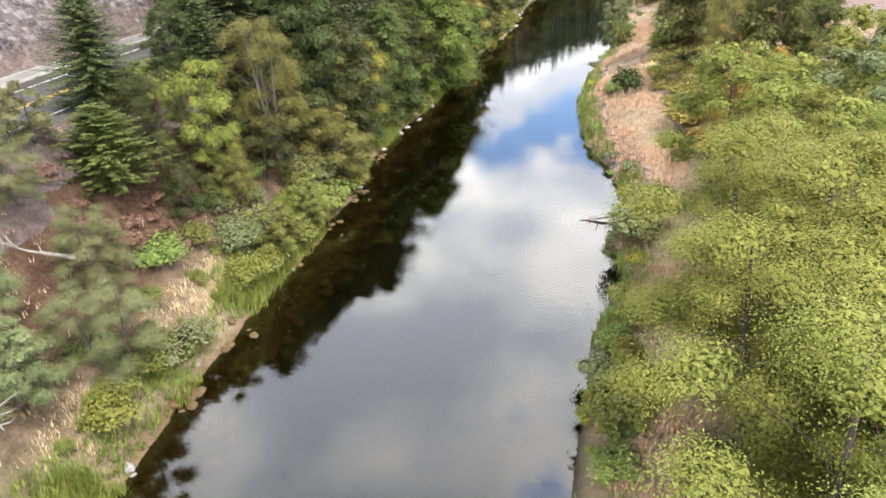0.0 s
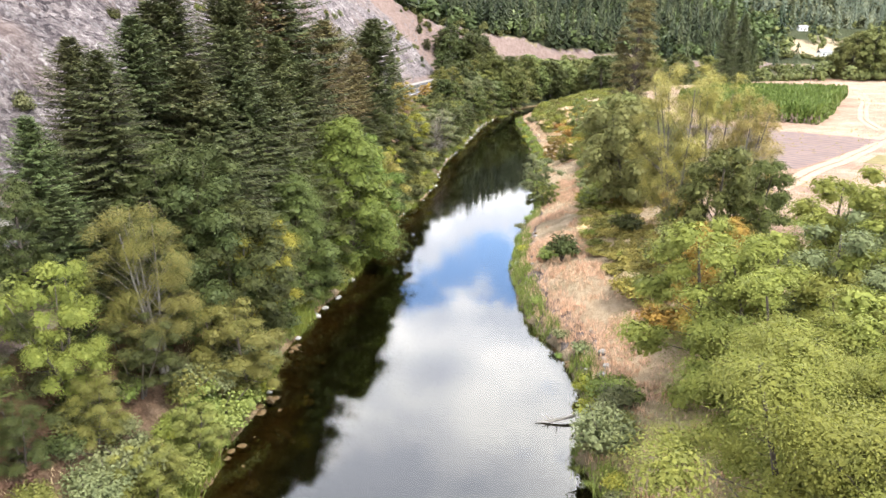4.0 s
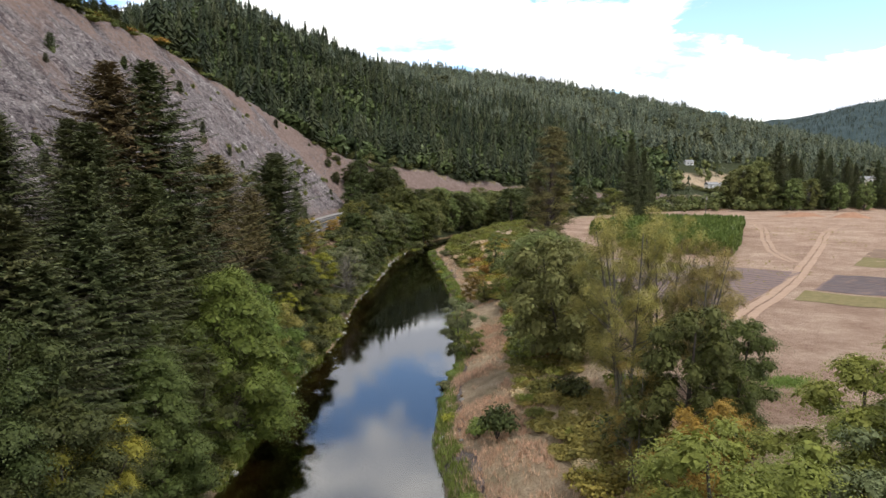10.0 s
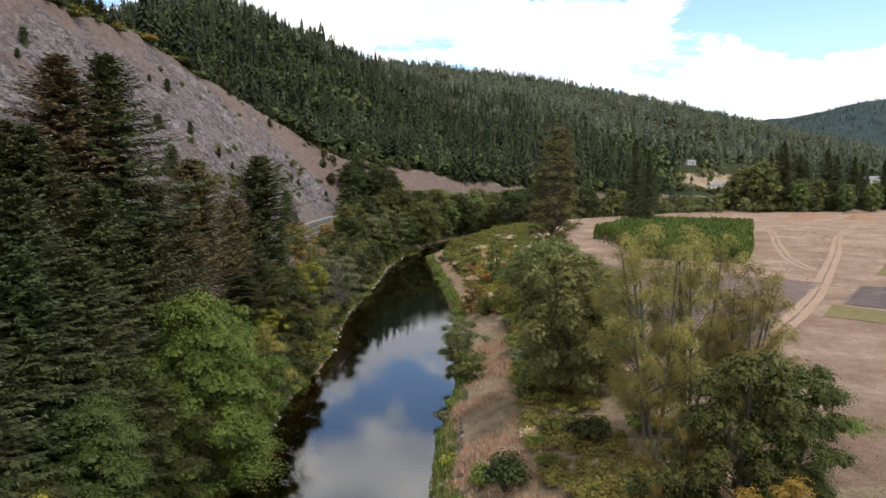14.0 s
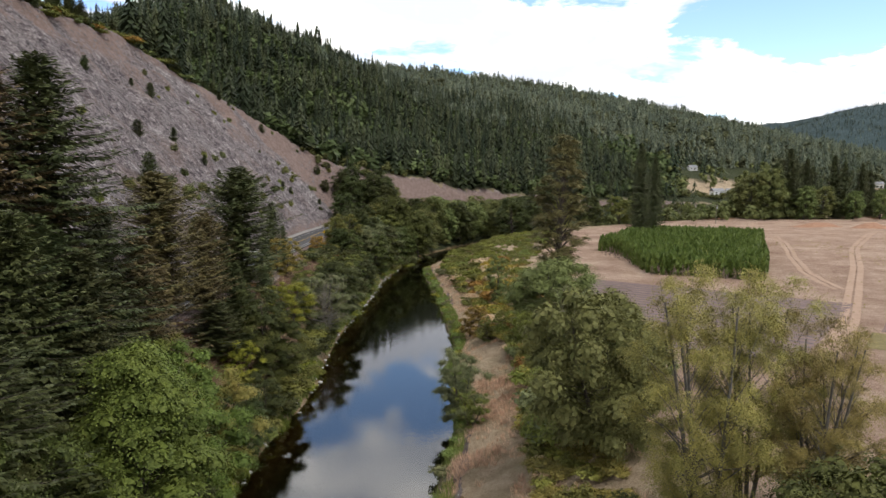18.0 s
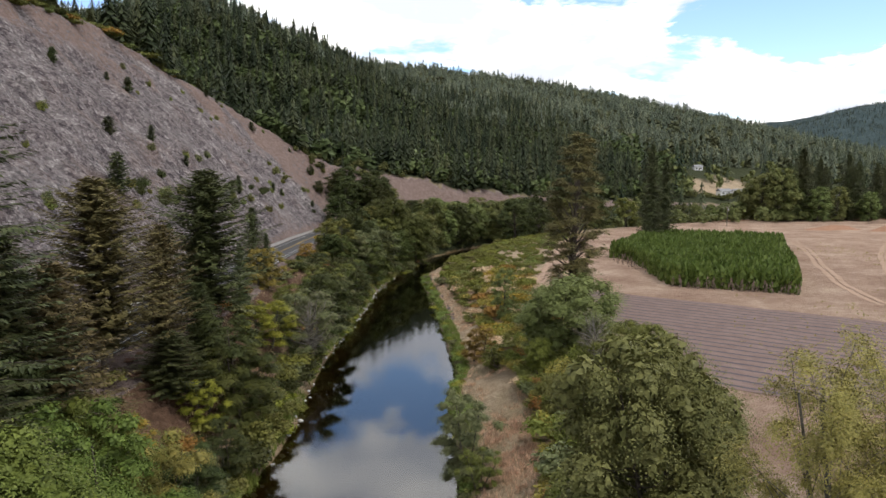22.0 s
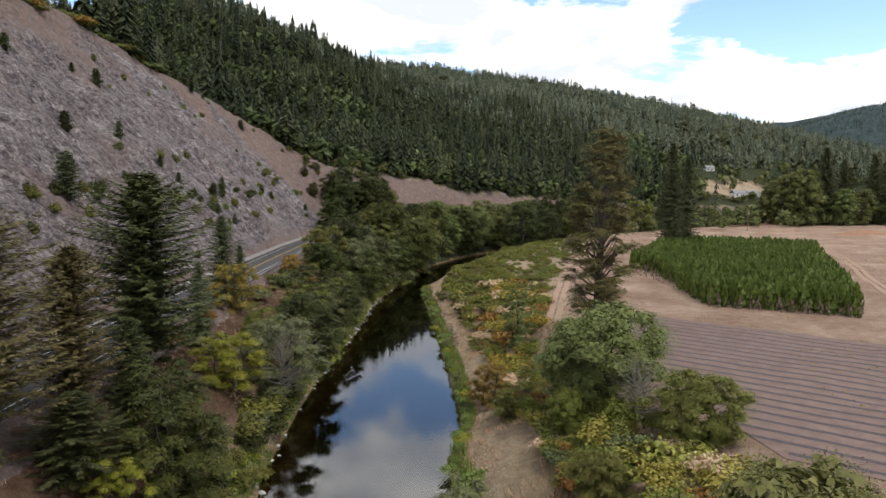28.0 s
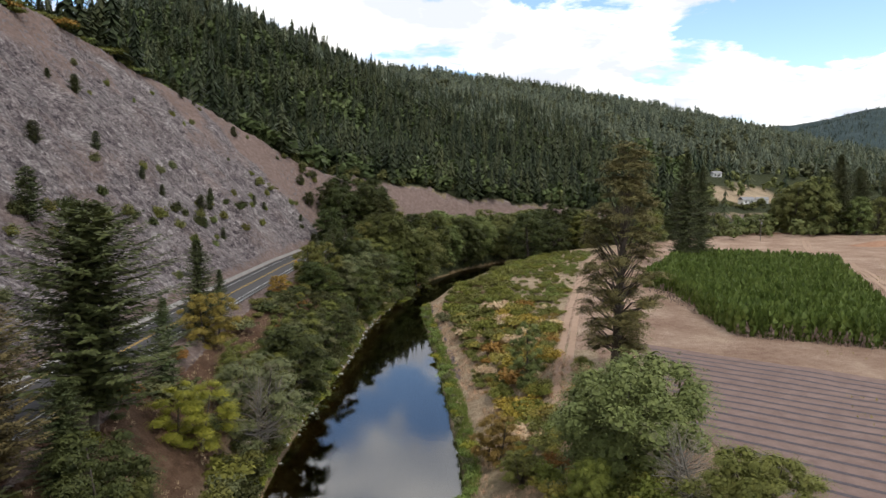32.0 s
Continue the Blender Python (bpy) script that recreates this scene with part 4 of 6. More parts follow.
for x, y, top, kind, mat, wide, label in (
    (-33.0, 50.2, 16.3, FINE_B, OLIVE, 0.80, "pale yellow-green alder on the river bank"),
    (-30.6, 48.6, 9.5, FINE_A, BRAMBLE, 0.9, "low green alder on the river bank"),
    (-36, 46, 16, FINE_A, ALDER, 1.0, "dark green alder on the road bank"),
    (-32, 44.2, 10, FINE_B, ALDER, 1.0, "low dark green alder on the river bank"),
    (-37.5, 53.5, 21, TALL_A, ALDER, 0.9, "tall grey-green alder on the road bank"),
    (-30.2, 57.5, 18.7, SPARSE_A, BRAMBLE, 0.9, "thin pale alder with a bare forked trunk"),
    (-27.2, 62.5, 9.8, FINE_A, BRAMBLE, 1.15, "low maple with pale leaves over the water"),
    (-29.4, 72, 13.2, FINE_B, LIME, 0.8, "bright lime-green young maple on the bank"),
    (-28.5, 69, 16, ROUND_B, ALDER, 1.0, "green alder on the river bank"),
    (-29.2, 85, 16.0, CONE_A, MAPLE, 0.95, "broad green maple leaning to the river"),
    (-27.2, 101.5, 20.8, CONE_A, LEAFGREEN, 1.0, "large rounded green maple over the water"),
    (-36.3, 114, 21, ROUND_B, ALDER, 0.9, "blue-green maple on the road bank"),
    (-31.5, 93.5, 19, ROUND_B, MAPLE, 0.9, "green maple on the river bank"),
    (-28.6, 113.5, 17.5, FINE_A, LEAFGREEN, 0.95, "bright green maple on the river bank"),
    (-33, 117, 17, ROUND_A, LEAFGREEN, 0.9, "bright green maple on the road bank"),
    (-28, 120, 13.5, FINE_B, BANKGREEN, 0.9, "yellow-green young maple on the river bank"),
    (-32.5, 126.5, 12, FINE_A, GOLD, 0.7, "golden young maple on the road bank"),
    (-27.5, 127, 9, FINE_A, ALDER, 1.1, "low green alder at the water's edge"),
    (-27, 137, 8, FINE_B, ALDER, 1.1, "low green alder at the water's edge"),
    (-28.7, 149, 13.4, FINE_A, MAPLE, 1.4, "bushy green maple at the water's edge"),
    (-31, 142, 11, FINE_B, LIME, 1.0, "yellow-green young maple on the bank"),
    (-32.3, 175, 14, FINE_A, LIME, 1.3, "yellow-green maple on the bank"),
    (-26.9, 184, 14.5, BARE_OAK, DEAD, 0.8, "grey half-bare willow at the water's edge"),
    (-29, 187, 14, FINE_A, WILLOW, 1.35, "grey-green willow at the water's edge"),
    (-26.6, 207, 14.5, ROUND_B, ALDER, 1.2, "dark round alder at the water's edge"),
    (-39, 204, 20, FINE_A, YELLOW, 1.1, "yellowing maple below the road"),
    (-33, 196, 14, FINE_B, BRAMBLE, 1.2, "green alder on the river bank slope"),
    (-39, 248, 15, FINE_A, GOLD, 1.3, "golden autumn maple below the road"),
    (-34, 236, 14, FINE_A, ALDER, 1.2, "green alder on the river bank slope"),
    (-28, 228, 10, FINE_B, WILLOW, 1.2, "grey-green willow at the water's edge"),
    (-33, 262, 16, ROUND_B, ALDER, 1.2, "green alder on the river bank slope"),
    (-28, 250, 11, FINE_A, ALDER, 1.2, "green alder on the river bank slope"),
    (-37, 278, 18, ROUND_A, BRAMBLE, 1.1, "green maple below the road"),
    (-29, 281, 13, FINE_A, ALDER, 1.3, "green alder on the river bank slope"),
    (-31, 299, 16, ROUND_A, ALDER, 1.2, "green alder on the river bank slope"),
    (-36, 316, 19, ROUND_B, ALDER, 1.1, "green maple below the road"),
    (-27, 318, 14, FINE_B, WILLOW, 1.3, "grey-green willow at the water's edge"),
    (-30, 337, 20, ROUND_A, BRAMBLE, 1.2, "green maple on the bank"),
    (-22, 350, 17, ROUND_B, ALDER, 1.2, "green alder on the river bank slope"),
    (-27, 366, 22, ROUND_A, ALDER, 1.2, "dark green maple on the bank"),
    (-12, 372, 18, ROUND_B, MAPLE, 1.2, "green alder on the river bank slope"),
    (-15, 392, 25, ROUND_A, MAPLE, 1.3, "large dark green maple on the outer bend"),
    (-2, 398, 22, ROUND_B, ALDER, 1.3, "dark green maple on the outer bend"),
    (8, 418, 24, ROUND_A, ALDER, 1.2, "dark green maple on the outer bend"),
    (22, 432, 22, ROUND_B, ALDER, 1.3, "green maple on the outer bend"),
    (38, 447, 22, ROUND_A, BRAMBLE, 1.3, "green maple on the outer bend"),
    (58, 462, 20, ROUND_B, ALDER, 1.3, "green maple on the outer bend"),
    (80, 478, 21, ROUND_A, ALDER, 1.3, "green maple on the outer bend"),
    (-32, 402, 26, ROUND_B, ALDER, 1.2, "dark green maple above the bend"),
    (-48, 372, 24, ROUND_A, ALDER, 1.2, "dark green maple above the bend"),
    (-43, 412, 30, ROUND_B, MAPLE, 1.3, "dark green maple above the bend"),
    (-60, 395, 30, ROUND_A, ALDER, 1.2, "dark green maple above the bend"),
    (-57, 430, 33, ROUND_A, ALDER, 1.2, "dark green maple above the bend"),
    (-30, 428, 28, ROUND_A, BRAMBLE, 1.2, "green maple above the bend"),
):
    plant("broadleaf_tree", kind, x, y, top + float(np.interp(y, [200, 262, 330, 372], [0, 2.5, 3.5, -1.0 if x > -30 else 3.5])), mat, label, "tree", wide)

# ---- trees of the flat bank ----
for x, y, top, kind, mat, wide, label in (
    (14.5, 79.5, 20.3, ROUND_A, MAPLE, 0.86, "dark green bigleaf maple on the flat bank"),
    (18.3, 79.5, 19.3, ROUND_B, MAPLE, 0.9, "dark green bigleaf maple on the flat bank"),
    (13.2, 93, 27.9, SPARSE_A, COTTON, 0.75, "tall thin yellowing cottonwood"),
    (17, 95.5, 26.8, SPARSE_A, COTTON, 0.75, "tall thin yellowing cottonwood"),
    (12.6, 71.5, 15.4, FINE_A, GOLD, 0.8, "golden yellow young maple at the grove's edge"),
    (10.8, 80.5, 16.6, SPARSE_B, YELLOW, 0.5, "half-bare yellowing cottonwood beside the field"),
    (19.5, 91, 24.6, SPARSE_A, COTTON, 0.8, "thin yellowing cottonwood beside the field"),
    (22.5, 94.5, 21.5, SPARSE_A, COTTON, 0.9, "low thin yellowing cottonwood beside the field"),
    (11.6, 111, 22.3, OAK_A, OAK, 0.82, "round dark green oak on the flat bank"),
    (17, 121, 16.5, OAK_B, OAK, 0.8, "grey-green oak on the flat bank"),
    (10.5, 143, 11, OAK_B, BRAMBLE, 0.9, "low green oak on the flat bank"),
    (14.3, 166.4, 19.2, OAK_A, OAK, 1.15, "broad grey-green oak on the flat bank"),
    (10.5, 160, 11.5, OAK_B, OLIVE, 0.9, "low olive-green oak on the flat bank"),
    (18.6, 156, 16.4, BARE_OAK, DEAD, 1.1, "gnarled half-dead oak with grey twigs"),
    (21.3, 150, 15.4, OAK_A, BRAMBLE, 1.15, "green oak beside the tilled rows"),
    (20, 131, 14.5, OAK_A, OAK, 0.85, "green oak beside the tilled rows"),
    (9.5, 198.7, 16.5, TALL_A, OAK, 0.9, "narrow dark green oak on the flat bank"),
    (-1.0, 137, 10.5, FINE_B, WILLOW, 0.95, "grey-green willow hanging over the water"),
    (0.0, 131, 7, FINE_B, BRAMBLE, 0.9, "green willow at the water's edge"),
    (3.0, 180, 8.7, FINE_A, YELLOW, 1.1, "yellow-green willow on the low bank"),
    (5.5, 172, 8.0, FINE_B, BRAMBLE, 1.2, "green willow on the low bank"),
    (32, 372, 20, ROUND_A, ALDER, 1.15, "green maple beside the gravel bend"),
    (44, 380, 18, ROUND_B, ALDER, 1.2, "green maple beside the gravel bend"),
    (60, 398, 20, ROUND_A, BRAMBLE, 1.2, "olive maple at the field's end"),
    (50, 408, 24, ROUND_B, ALDER, 1.2, "green maple at the field's end"),
    (78, 414, 21, ROUND_A, ALDER, 1.2, "green maple at the field's end"),
    (97, 428, 20, ROUND_B, BRAMBLE, 1.3, "olive maple at the field's end"),
    (116, 440, 20, ROUND_A, ALDER, 1.2, "green maple at the field's end"),
):
    plant("broadleaf_tree", kind, x, y, top + (5 if y > 360 else 0), mat, label, "tree", wide)
fir(22.5, 197, 43, PINE_A, FIR_BROWN, 1.15, "tall open ponderosa pine beside the farm track")
fir(80.0, 330, 47.5, FIR_A, FIR, 0.7, "tall dark fir at the far side of the plantation")
fir(88, 338, 43, FIR_B, FIR, 0.7, "tall dark fir at the far side of the plantation")
fir(84, 345, 38, FIR_A, FIR, 0.7, "dark fir at the far side of the plantation")

# tall trees closing the field's far end
for x, y, top, kind in ((205, 468, 44, FIR_A), (214, 470, 53, FIR_A), (226, 472, 46, FIR_B), (242, 470, 49, FIR_A), (250, 474, 45, FIR_B), (258, 468, 40, FIR_B), (234, 480, 42, FIR_B), (222, 482, 44, FIR_C), (262, 474, 44, FIR_B), (272, 482, 40, FIR_A), (283, 476, 42, FIR_B), (296, 486, 39, FIR_A), (310, 490, 43, FIR_B), (328, 498, 40, FIR_A), (120, 455, 33, FIR_C), (132, 470, 36, FIR_B)):
    fir(x, y, top, kind, FIR, 0.95, "tall dark fir at the field's far end")
for x, y, top in ((190, 470, 38), (187, 476, 32), (199, 466, 41), (205, 474, 38), (160, 470, 19), (290, 470, 30), (250, 462, 27), (232, 464, 30), (268, 464, 28), (170, 462, 18), (150, 466, 19), (220, 462, 30), (318, 480, 30)):
    plant("broadleaf_tree", ROUND_A, x, y, top, OAK, "grey-green rounded cottonwood at the field's far end", "tree", 1.0)
# alders of the steep road bank
for x, y, top, kind, mat in ((-32.5, 66, 19, FINE_A, ALDER), (-30.8, 54.5, 11, FINE_B, ALDER), (-35, 71, 21, FINE_A, ALDER)):
    plant("alder_tree", kind, x, y, top, mat, "bushy green alder on the steep road bank", "tree", 1.0)

# the dark clump between the stone slope and the bend
for x, y, top in ((-38, 404, 37), (-50, 414, 41), (-33, 414, 35), (-45, 399, 36), (-37, 427, 39), (-62, 418, 43), (-54, 400, 38), (-29, 405, 31), (-66, 404, 41)):
    plant("broadleaf_tree", ROUND_A if y > 404 else ROUND_B, x, y, top, ALDER, "tall dark green maple at the slope's foot", "tree", 1.1)
# trees that line the outer bend
bend_rng = random.Random(15)
for k in range(34):
    y = 338 + 3.6 * k + bend_rng.uniform(-2, 2)
    cx = float(np.interp(y, [330, 358, 383, 410, 440, 475], [-7.5, 2, 13, 30, 60, 110]))
    x = cx - float(np.interp(y, [330, 383, 440], [11, 12, 15])) - (k % 3) * 6.0 - bend_rng.uniform(0, 3)
    plant("broadleaf_tree", bend_rng.choice((ROUND_A, ROUND_B, OAK_A)), x, y, bend_rng.uniform(19, 26), bend_rng.choice((ALDER, MAPLE, BRAMBLE, OAK, OAK)), "dark green maple on the outer bend", "tree", bend_rng.uniform(1.0, 1.3), (0, 0), "trees of the outer bend")

# the second row of the road bank
filler = random.Random(5)
for k in range(84):
    y = 60 + 3.3 * k + filler.uniform(-2, 2)
    xl = float(np.interp(y, BANK_Y, BANK_L)) if y < 296 else -19.4 + (y - 296) * 0.25
    x = xl - filler.uniform(3.0, 7.5 if 176 < y < 262 else 13.5)
    if 156 < y < 170 or 188 < y < 196 or 164 < y < 200 or 108 < y < 147 or (140 < y < 215 and x < xl - 6.5) or (y < 74 and x < xl - 6):
        continue
    plant("broadleaf_tree", filler.choice((FINE_A, FINE_B, ROUND_B)), x, y, 0, filler.choice((ALDER, ALDER, MAPLE, ALDER, ALDER, MAPLE) if y < 160 else (ALDER, ALDER, MAPLE, BRAMBLE, WILLOW, MAPLE)), "green young alder on the road bank", "tree", filler.uniform(1.0, 1.3), (0, 0), "young trees on the road bank", filler.uniform(7.0, 12.5) if y < 176 else filler.uniform(6, 9) if y < 262 else filler.uniform(8, 14))
for x, y, top in ((-43, 84, 34), (-37, 105, 30), (-33, 91, 25), (-33.5, 77, 24)):
    fir(x, y, top, FIR_C, FIR, 1.0)

grove = random.Random(3)
for k in range(42):
    y = 9 + 8.3 * (k // 5) + grove.uniform(-2.5, 2.5)
    x = (9.6 if y < 36 else 12.2) + 5.4 * (k % 5) + grove.uniform(-1.3, 1.3)
    if x < 19.5 and 66 < y < 84:
        continue
    plant("alder_tree", (FINE_A, FINE_B)[k % 2], x, y, grove.uniform(13.5, 20.0), OLIVE, "pale yellow-green alder in a dense grove", "tree", grove.uniform(1.0, 1.25), group="alder grove")

for x, y, top, mat in ((19.5, 64, 21, OLIVE), (23.2, 61, 21, OLIVE), (26.5, 66, 20, OLIVE), (22, 56, 20, OLIVE), (29, 60, 20, OLIVE), (33, 65, 19, OLIVE), (26.5, 53.5, 20, OLIVE), (18.4, 57.5, 19, WILLOW), (36, 58, 19, OLIVE)):
    plant("alder_tree", FINE_A, x, y, top, mat, "grey-green alder at the field edge of the grove", "tree", 1.05, group="alder grove")

# ---- far woods ----
def cone_wood(seed, tiers=5, arms=5, spread_=0.17):
    """Small conifers of unit height: pointed boughs set round a stem."""
    g = rnd(seed)
    vs, fs, n = [], [], 0
    apex = []
    for t in range(tiers):
        z = 0.05 + 0.88 * t / tiers
        r = (spread_ * (1 - z) ** 0.8 + 0.012) * g.uniform(0.85, 1.15)
        apex.append(n)
        vs.append((0.0, 0.0, z + 0.8 / tiers + 0.03))
        n += 1
        for k in range(arms):
            a = (k + 0.5 * (t % 2)) / arms * 6.283 + g.uniform(-0.35, 0.35)
            u, w = g.uniform(0.6, 1.3), g.uniform(0.30, 0.55)
            zz = z + g.uniform(-0.025, 0.025)
            pts = [(a - w, 0.60 * r * u, zz + 0.01), (a, r * u, zz - 0.03 * u), (a + w, 0.60 * r * u, zz + 0.01)]
            vs += [(math.cos(q) * d, math.sin(q) * d, h) for q, d, h in pts]
            fs += [(apex[-1], n, n + 1), (apex[-1], n + 1, n + 2)]
            n += 3
    # the stem ties the boughs into one piece
    vs += [(0.012, 0.006, 0.0), (0.0, 0.0, 1.03)]
    for lo, hi in zip([n] + apex, apex + [n + 1]):
        vs.append((0.012, -0.008, (vs[lo][2] + vs[hi][2]) / 2))
        fs.append((lo, len(vs) - 1, hi))
    return np.array(vs), np.array(fs)


def tuft_wood(seed, count=34, lobes=1):
    """A small broadleaf crown of unit height, as loose triangles in several lobes."""
    g = rnd(seed)
    d = unit(g.normal(size=(count, 3)))
    d[:, 2] = np.where(d[:, 2] < -0.4, -d[:, 2], d[:, 2])
    if lobes > 1:
        mid_ = unit(g.normal(size=(lobes, 3))) * g.uniform(0.3, 1, (lobes, 1)) * [0.27, 0.27, 0.36] + [0, 0, 0.46]
        size_ = g.uniform(0.15, 0.24, lobes)
        k = g.integers(0, lobes, count)
        c = mid_[k] + d * g.uniform(0.45, 1, (count, 1)) * size_[k][:, None] * [1, 1, 0.85]
    else:
        c = d * g.uniform(0.5, 1, (count, 1)) * [0.36, 0.36, 0.48] + [0, 0, 0.5]
    n = unit(d + [0, 0, 0.6] + g.normal(size=(count, 3)) * 0.4)
    t = unit(np.cross(n, g.normal(size=(count, 3))))
    b = np.cross(n, t)
    s = g.uniform(0.13, 0.24, (count, 1)) * (34 / count) ** 0.42
    v = np.stack([c - t * s, c + t * s * 0.6 + b * s, c + t * s * 0.6 - b * s], 1).reshape(-1, 3)
    return v, np.arange(count * 3).reshape(-1, 3)


def woods(name, label, spots, shapes, material, seed, wide=1.0):
    """One mass of trees: x, y and height of each."""
    g = rnd(seed)
    spots = np.asarray(spots)
    z, _ = land(spots[:, 0], spots[:, 1])
    vs, fs, base = [], [], 0
    pick = g.integers(0, len(shapes), len(spots))
    for k, (sv, sf) in enumerate(shapes):
        sel = np.nonzero(pick == k)[0]
        m = len(sel)
        if not m:
            continue
        a = g.uniform(0, 6.283, m)
        h = spots[sel, 2]
        w = h * g.uniform(0.75, 1.25, m) * wide
        x = (sv[None, :, 0] * np.cos(a)[:, None] - sv[None, :, 1] * np.sin(a)[:, None]) * w[:, None] + spots[sel, 0][:, None]
        y = (sv[None, :, 0] * np.sin(a)[:, None] + sv[None, :, 1] * np.cos(a)[:, None]) * w[:, None] + spots[sel, 1][:, None]
        zz = sv[None, :, 2] * h[:, None] + (z[sel] - 0.6)[:, None]
        vs.append(np.stack([x, y, zz], -1).reshape(-1, 3))
        fs.append((sf[None] + (np.arange(m) * len(sv))[:, None, None] + base).reshape(-1, 3))
        base += m * len(sv)
    me = mesh_from(name, np.concatenate(vs), np.concatenate(fs), material)
    tagged(new(name, me), label, "woods", kind="stuff")


CONES = [cone_wood(s, 5, 4, 0.22) for s in (61, 62, 63, 64)]
NEAR_CONES = [cone_wood(s, 15, 5, 0.15 + 0.03 * (s % 4)) for s in (65, 66, 67, 68, 69)]
TUFTS = [tuft_wood(s, 60, 5) for s in (71, 72, 73, 74)]


def scatter(seed, n, x0, x1, y0, y1, low, high, keep):
    g = rnd(seed)
    x, y = g.uniform(x0, x1, n), g.uniform(y0, y1, n)
    ok = keep(x, y)
    x, y = x[ok], y[ok]
    return np.stack([x, y, g.uniform(low, high, len(x)) * (0.8 + 0.9 * fbm(x, y, 30, 2, seed))], -1)


def glade(x, y):
    """Open ground about the valley houses, and before them towards the river."""
    out = np.zeros(np.shape(x), bool)
    for hx, hy, wide in ((234, 636, 11), (262, 668, 9), (247, 718, 7), (480, 800, 10), (560, 760, 10)):
        n = math.hypot(hx, hy - 60)
        ux, uy = hx / n, (hy - 60) / n
        s = (x - hx) * ux + (y - hy) * uy
        w = np.abs((x - hx) * uy - (y - hy) * ux)
        out |= (s > -150) & (s < 14) & (w < wide)
    return out


def on_hill(x, y):
    z, zones = land(x, y)
    d, _ = along(x, y, ROAD)
    return ~glade(x, y) & (d > 16) & (zones["rock"] < 0.3) & (np.abs(x + 4) < 0.80 * (y - 60) + 60)


near_hill = scatter(81, 9500, -560, 160, 330, 1040, 9, 37, on_hill)
woods("conifer_woods", "dense dark conifer woods on the near hill", near_hill, NEAR_CONES, WOODS, 82)
woods("broadleaf_woods", "lighter broadleaf trees among the hill conifers", scatter(83, 5600, -380, 220, 400, 900, 10, 20, on_hill), TUFTS, WOODS_B, 84)
woods("far_conifer_woods", "dark conifer woods on the far ridge, colour paled for haze", scatter(85, 19000, -450, 1120, 780, 1790, 12, 32, on_hill), CONES, WOODS_MID_HAZED, 86)
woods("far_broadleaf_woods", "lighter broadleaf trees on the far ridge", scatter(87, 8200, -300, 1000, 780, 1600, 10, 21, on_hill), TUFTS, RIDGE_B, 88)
right_hill = scatter(89, 6000, 1000, 2400, 1700, 2780, 10, 20, lambda x, y: land(x, y)[0] > 45)
FAR_CONES = [cone_wood(s, 3, 4, 0.3) for s in (58, 59, 60)]
woods("distant_woods", "distant green woods on the farthest hills, tinted blue for haze", scatter(99, 9000, 1300, 3600, 2950, 4250, 10, 18, lambda x, y: land(x, y)[0] > 60), FAR_CONES, WOODS_FAR_HAZED, 57)
woods("side_hill_woods", "green woods on the hill across the valley, haze in their colour", right_hill, CONES, WOODS_SIDE_HAZED, 90)


def in_valley(x, y):
    d, _ = along(x, y, ROAD)
    clear = fbm(x, y, 90, 2, 33) > -0.02
    return ~glade(x, y) & (y > 500 + 0.35 * x - 60) & (d < 150 + 0.2 * x) & clear


BIG_TUFTS = [tuft_wood(s, 420, 11) for s in (75, 76, 77, 78)]


def bend_side(x, y):
    d, _ = along(x, y, ROAD)
    u, hw = along(x, y, RIVER, RIVER_W)
    return ((u > hw + 1) & (d < -7)) | ((d > 27) & (d < 44))


woods("bend_woods", "dense green broadleaf trees round the river bend", scatter(95, 2600, -75, 330, 335, 660, 5, 10, bend_side), BIG_TUFTS, BEND_WOODS, 96, 1.1)
woods("field_end_trees", "dark green broadleaf trees at the field's end", scatter(97, 420, 40, 330, 385, 600, 7, 16, lambda x, y: ~glade(x, y) & (y > 405 + 0.34 * (x - 60)) & (y < 455 + 0.34 * (x - 60))), BIG_TUFTS, BEND_WOODS, 98, 1.1)
woods("valley_conifers", "dark conifers standing in the valley beyond the fields", scatter(91, 1500, 90, 900, 430, 1150, 15, 32, in_valley), CONES, WOODS, 92)
woods("valley_broadleaf", "green and rusty broadleaf trees in the valley beyond the fields", scatter(93, 2300, 70, 900, 420, 1150, 8, 18, in_valley), TUFTS, BEND_WOODS, 94)

# ---- the road ----
def part(name, me, parent, label="", category=""):
    ob = new(name, me)
    ob.parent = parent
    return tagged(ob, label, category)


R0, R1 = 0.0, 1250.0
road = new("road", strip_mesh("road", *ribbon(ROAD, 0.0, 5.2, ROAD_Z + 0.03, R0, R1), ASPHALT, 0.12))
tagged(road, "grey two-lane asphalt road with painted lines", "road", kind="structure")
for off, half, mat, nm in ((0.16, 0.065, YELLOW_LINE, "centre_line"), (-0.16, 0.065, YELLOW_LINE, "centre_line"), (3.75, 0.075, WHITE_LINE, "edge_line"), (-3.65, 0.075, WHITE_LINE, "edge_line")):
    part(nm, strip_mesh(nm, *ribbon(ROAD, off, half, ROAD_Z + 0.038, R0, R1), mat), road)


